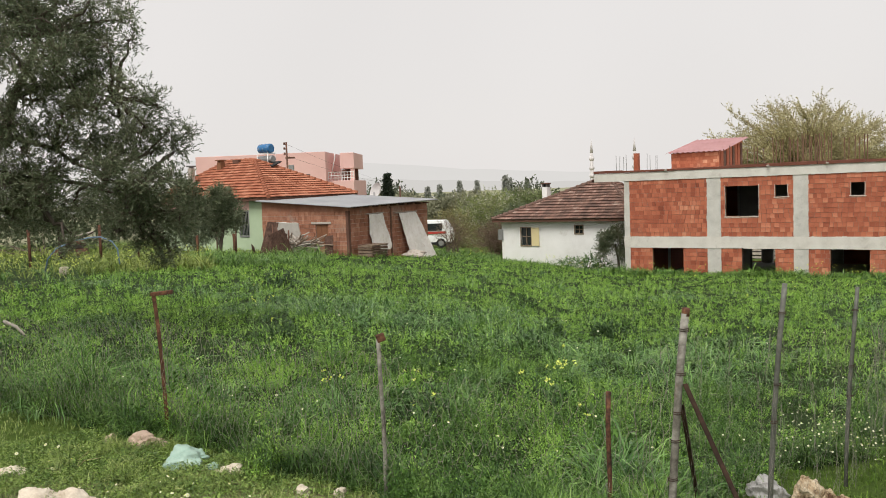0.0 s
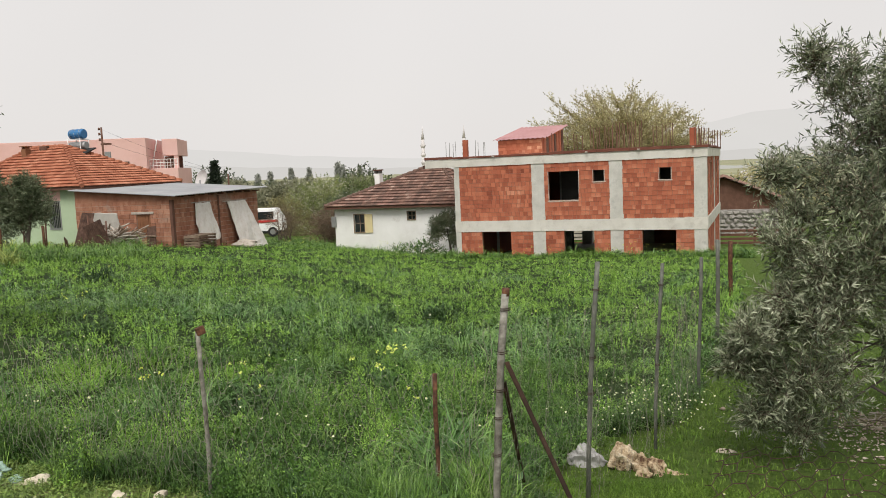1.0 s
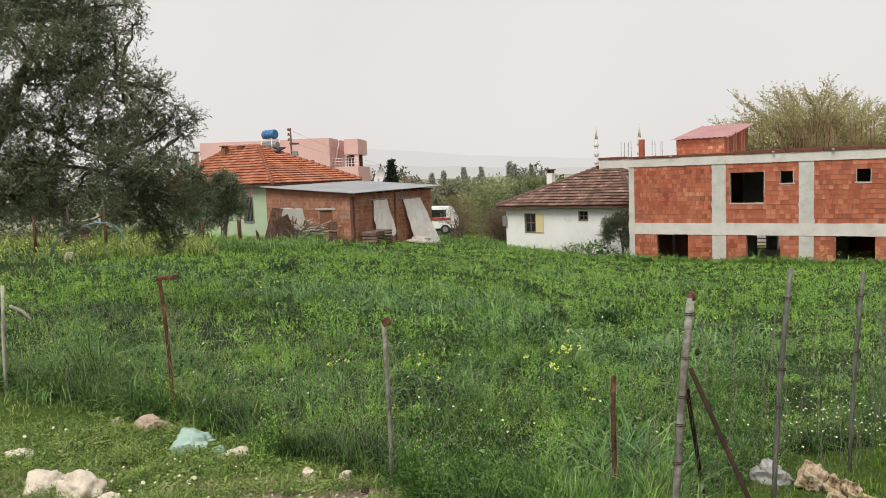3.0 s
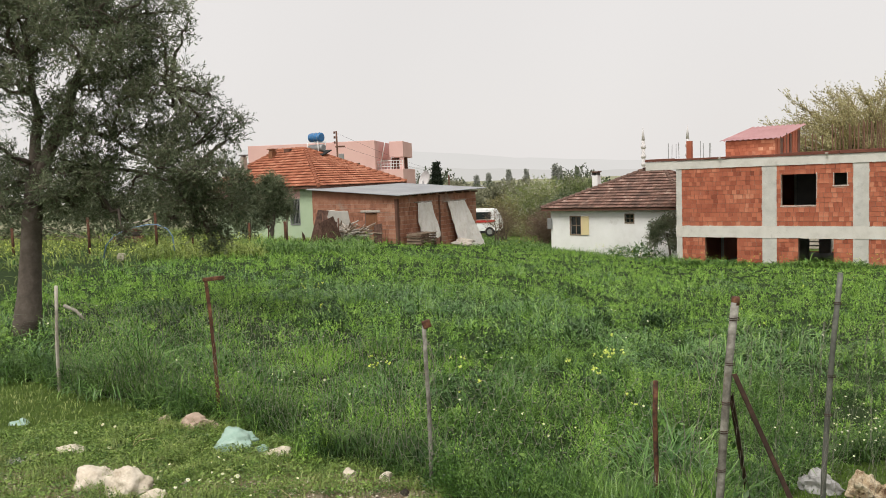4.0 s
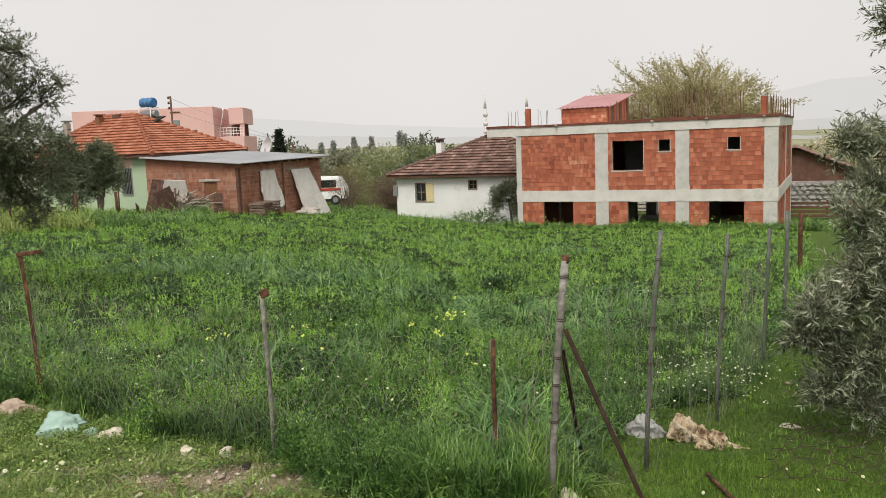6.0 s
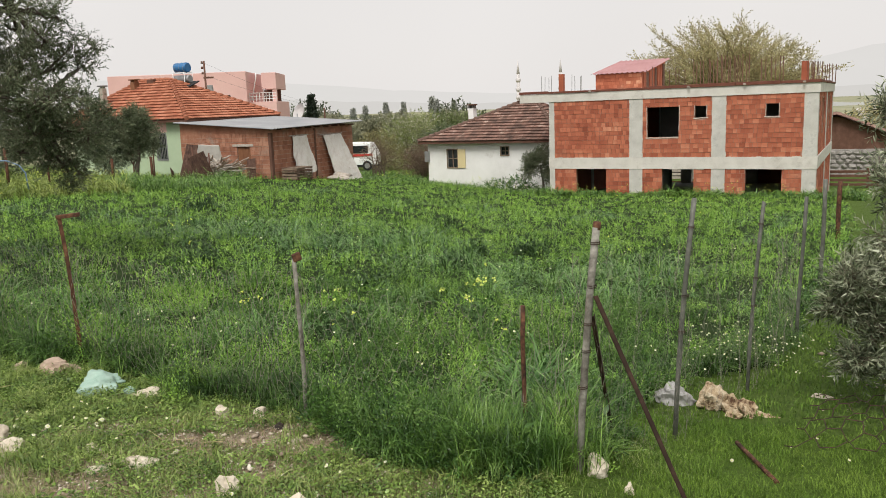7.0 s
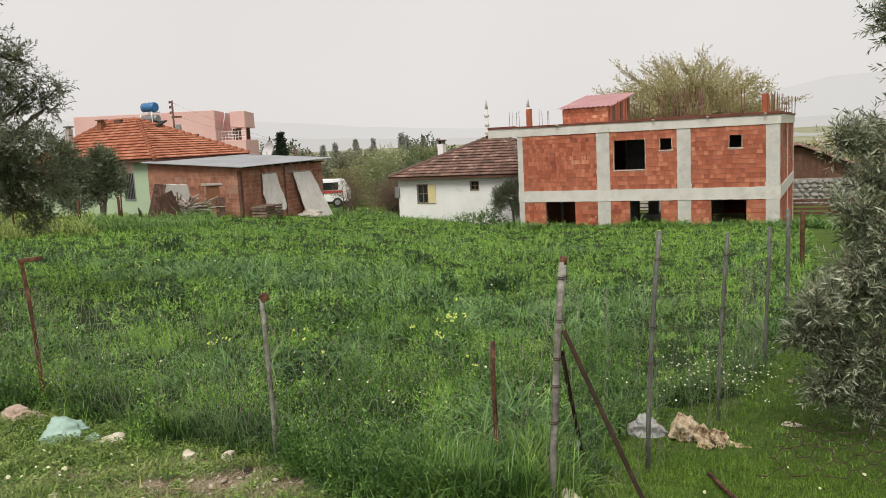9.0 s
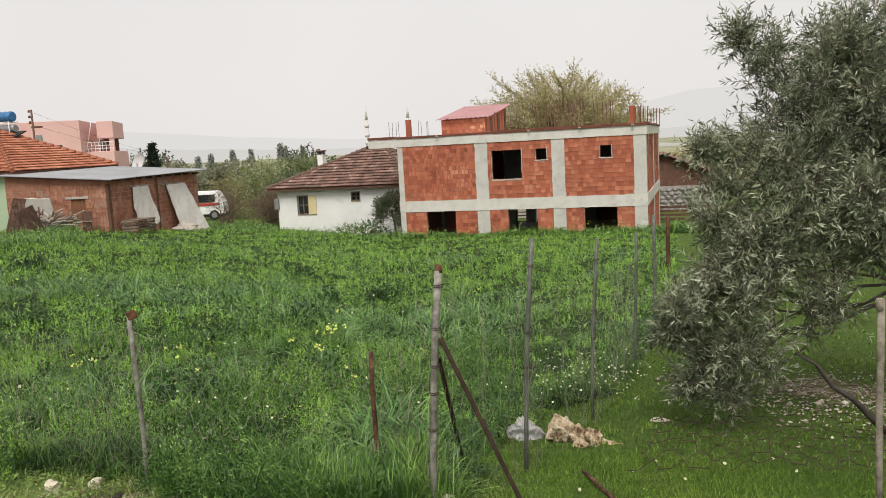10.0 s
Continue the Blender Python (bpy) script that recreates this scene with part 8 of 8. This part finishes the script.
def discs(rng, p, r, tilt, sides=6):
    """Small flat flower heads."""
    n = len(p)
    nrm = unit(np.stack([rng.normal(size=n) * tilt, rng.normal(size=n) * tilt - 0.35, np.ones(n)], -1))
    a = unit(np.cross(nrm, rng.normal(size=(n, 3))))
    b = np.cross(nrm, a)
    k = np.arange(sides) * 2 * math.pi / sides
    ring = p[:, None] + r[:, None, None] * (np.cos(k)[None, :, None] * a[:, None] + np.sin(k)[None, :, None] * b[:, None])
    return ring.reshape(-1, 3), np.arange(n * sides).reshape(-1, sides), nrm


def flowers():
    rng = np.random.default_rng(12)
    # mustard heads on their stalks
    spots = [(0.80, 5.2, 0.5, 8), (0.70, 5.0, 0.42, 3), (0.88, 5.3, 0.5, 4), (-0.17, 5.04, 0.45, 4), (-0.72, 4.86, 0.46, 4), (-2.2, 10.1, 0.5, 3), (-1.66, 7.9, 0.48, 3), (-2.3, 9.6, 0.5, 3), (-0.1, 4.48, 0.38, 2), (0.79, 3.9, 0.45, 2), (0.55, 5.4, 0.45, 2)]
    for _ in range(60):
        x, y = fan(rng, 1, 8, 34, -24, 36)
        if inside_field(x, y)[0] > 0.2:
            spots.append((float(x[0]), float(y[0]), float(sward(x, y)[0][0]) + 0.1, int(rng.integers(1, 3))))
    for _ in range(120):
        p = GRID @ Vector((rng.uniform(-21, 1.5), rng.uniform(-1.9, -0.3), 0))
        if math.sin(p.x * 1.3) > -0.2:
            spots.append((p.x, p.y, rng.uniform(0.3, 0.65), 3))
    for _ in range(900):
        x, y = fan(rng, 1, 24, 40, -36, -16)
        if lumps(x, y, 0.6, 8.0)[0] > 0.5:
            spots.append((float(x[0]), float(y[0]), rng.uniform(0.3, 0.6), 2))
    heads, stalks = [], []
    for x, y, h, n in spots:
        z = gz(x, y)
        for _ in range(n):
            q = np.array([x + rng.normal() * 0.04, y + rng.normal() * 0.04, z + h + rng.normal() * 0.03])
            heads.append(q + rng.normal(size=(5, 3)) * 0.008)
            stalks.append((x + rng.normal() * 0.02, y + rng.normal() * 0.02, z, *q))
    heads = np.concatenate(heads)
    v, f, _ = discs(rng, heads, np.interp(np.hypot(heads[:, 0], heads[:, 1]), [4, 30], [0.0064, 0.0105]) * rng.uniform(0.7, 1.3, len(heads)), 0.8, 5)
    tagged(new("mustard_flowers", arrays_mesh("mustard_flowers", v, [f], MUSTARD)), "yellow wild mustard flowers above the grass", "flowers", kind="stuff")
    s = np.array(stalks)
    v, f = twig_bars(s[:, :3], unit(s[:, 3:] - s[:, :3]), np.linalg.norm(s[:, 3:] - s[:, :3], axis=1)[:, None], 0.003, rng)
    tagged(new("mustard_stalks", arrays_mesh("mustard_stalks", v, [f], WEED)), "thin green mustard stalks", "flowers", kind="stuff")
    # daisies: a drift by the pipe posts, and singles all about
    pts = []
    for _ in range(170):
        x, y = rng.normal(2.85, 0.34), rng.normal(5.3, 0.3)
        pts.append((x, y, gz(x, y) + rng.uniform(0.1, 0.3), 0.0064))
    for _ in range(100):
        x, y = fan(rng, 1, 3.2, 13, -34, 30)
        h, _, d = sward(x, y)
        if d[0] > 0:
            pts.append((float(x[0]), float(y[0]), gz(float(x[0]), float(y[0])) + float(h[0]) + 0.04, float(np.interp(math.hypot(x[0], y[0]), [3, 13], [0.007, 0.011]))))
    for cx, cy, n in ((-1.55, 3.95, 22), (-1.3, 3.75, 8), (-0.1, 3.0, 9), (-2.4, 4.8, 10), (-1.2, 5.1, 9), (-0.2, 4.5, 5), (0.1, 4.2, 4), (-2.1, 5.9, 6), (2.2, 3.5, 5), (3.0, 3.6, 7)):
        for _ in range(n):
            x, y = rng.normal(cx, 0.22), rng.normal(cy, 0.15)
            h, _, d = sward(np.array([x]), np.array([y]))
            pts.append((x, y, gz(x, y) + (rng.uniform(0.03, 0.09) if d[0] < 0 else float(h[0]) + 0.04), rng.uniform(0.006, 0.0095)))
    pts = np.array(pts)
    r, pts = pts[:, 3] * rng.uniform(0.75, 1.25, len(pts)), pts[:, :3]
    v, f, nrm = discs(rng, pts, r, 0.5, 8)
    tagged(new("daisies", arrays_mesh("daisies", v, [f], DAISY)), "white daisy heads in the grass", "flowers", kind="stuff")
    v, f, _ = discs(rng, pts + nrm * 0.004, r * 0.42, 0.1, 6)
    tagged(new("daisy_centres", arrays_mesh("daisy_centres", v, [f], MUSTARD)), "yellow centres of the daisies", "flowers", kind="stuff")
    foot = pts.copy()
    foot[:, 2] = ground_z(pts[:, 0], pts[:, 1])
    v, f = twig_bars(foot, np.tile([0, 0, 1.0], (len(pts), 1)), (pts[:, 2] - foot[:, 2])[:, None], 0.0008, rng)
    tagged(new("daisy_stalks", arrays_mesh("daisy_stalks", v, [f], WEED)), "thin green daisy stalks", "flowers", kind="stuff")
    # dry stalks on the bare soil
    bm = bmesh.new()
    for _ in range(300):
        x, y = rng.uniform(-2.7, 0.5), rng.uniform(2.5, 4.6)
        if inside_field(np.array([x]), np.array([y]))[0] > -0.03:
            continue
        a, r, z = rng.uniform(0, 6.3), rng.uniform(0.015, 0.05), gz(x, y) + 0.012
        tube(bm, [(x, y, z), (x + r * math.cos(a), y + r * math.sin(a), z + rng.uniform(0, 0.012))], 0.0012, 3)
    for x, y in ((-0.95, 3.55), (-0.8, 3.5), (-2.25, 4.6)):
        for _ in range(2):
            a = rng.uniform(0, 6.3)
            z = gz(x, y)
            tube(bm, [(x, y, z), (x + 0.05 * math.cos(a), y + 0.05 * math.sin(a), z + 0.05), (x + 0.15 * math.cos(a), y + 0.15 * math.sin(a), z + 0.06)], 0.0014, 4)
    tagged(new("dry_stalks", link_mesh("dry_stalks", bm, STRAW)), "dry straw-coloured stalks on bare soil", "weeds", kind="stuff")


flowers()
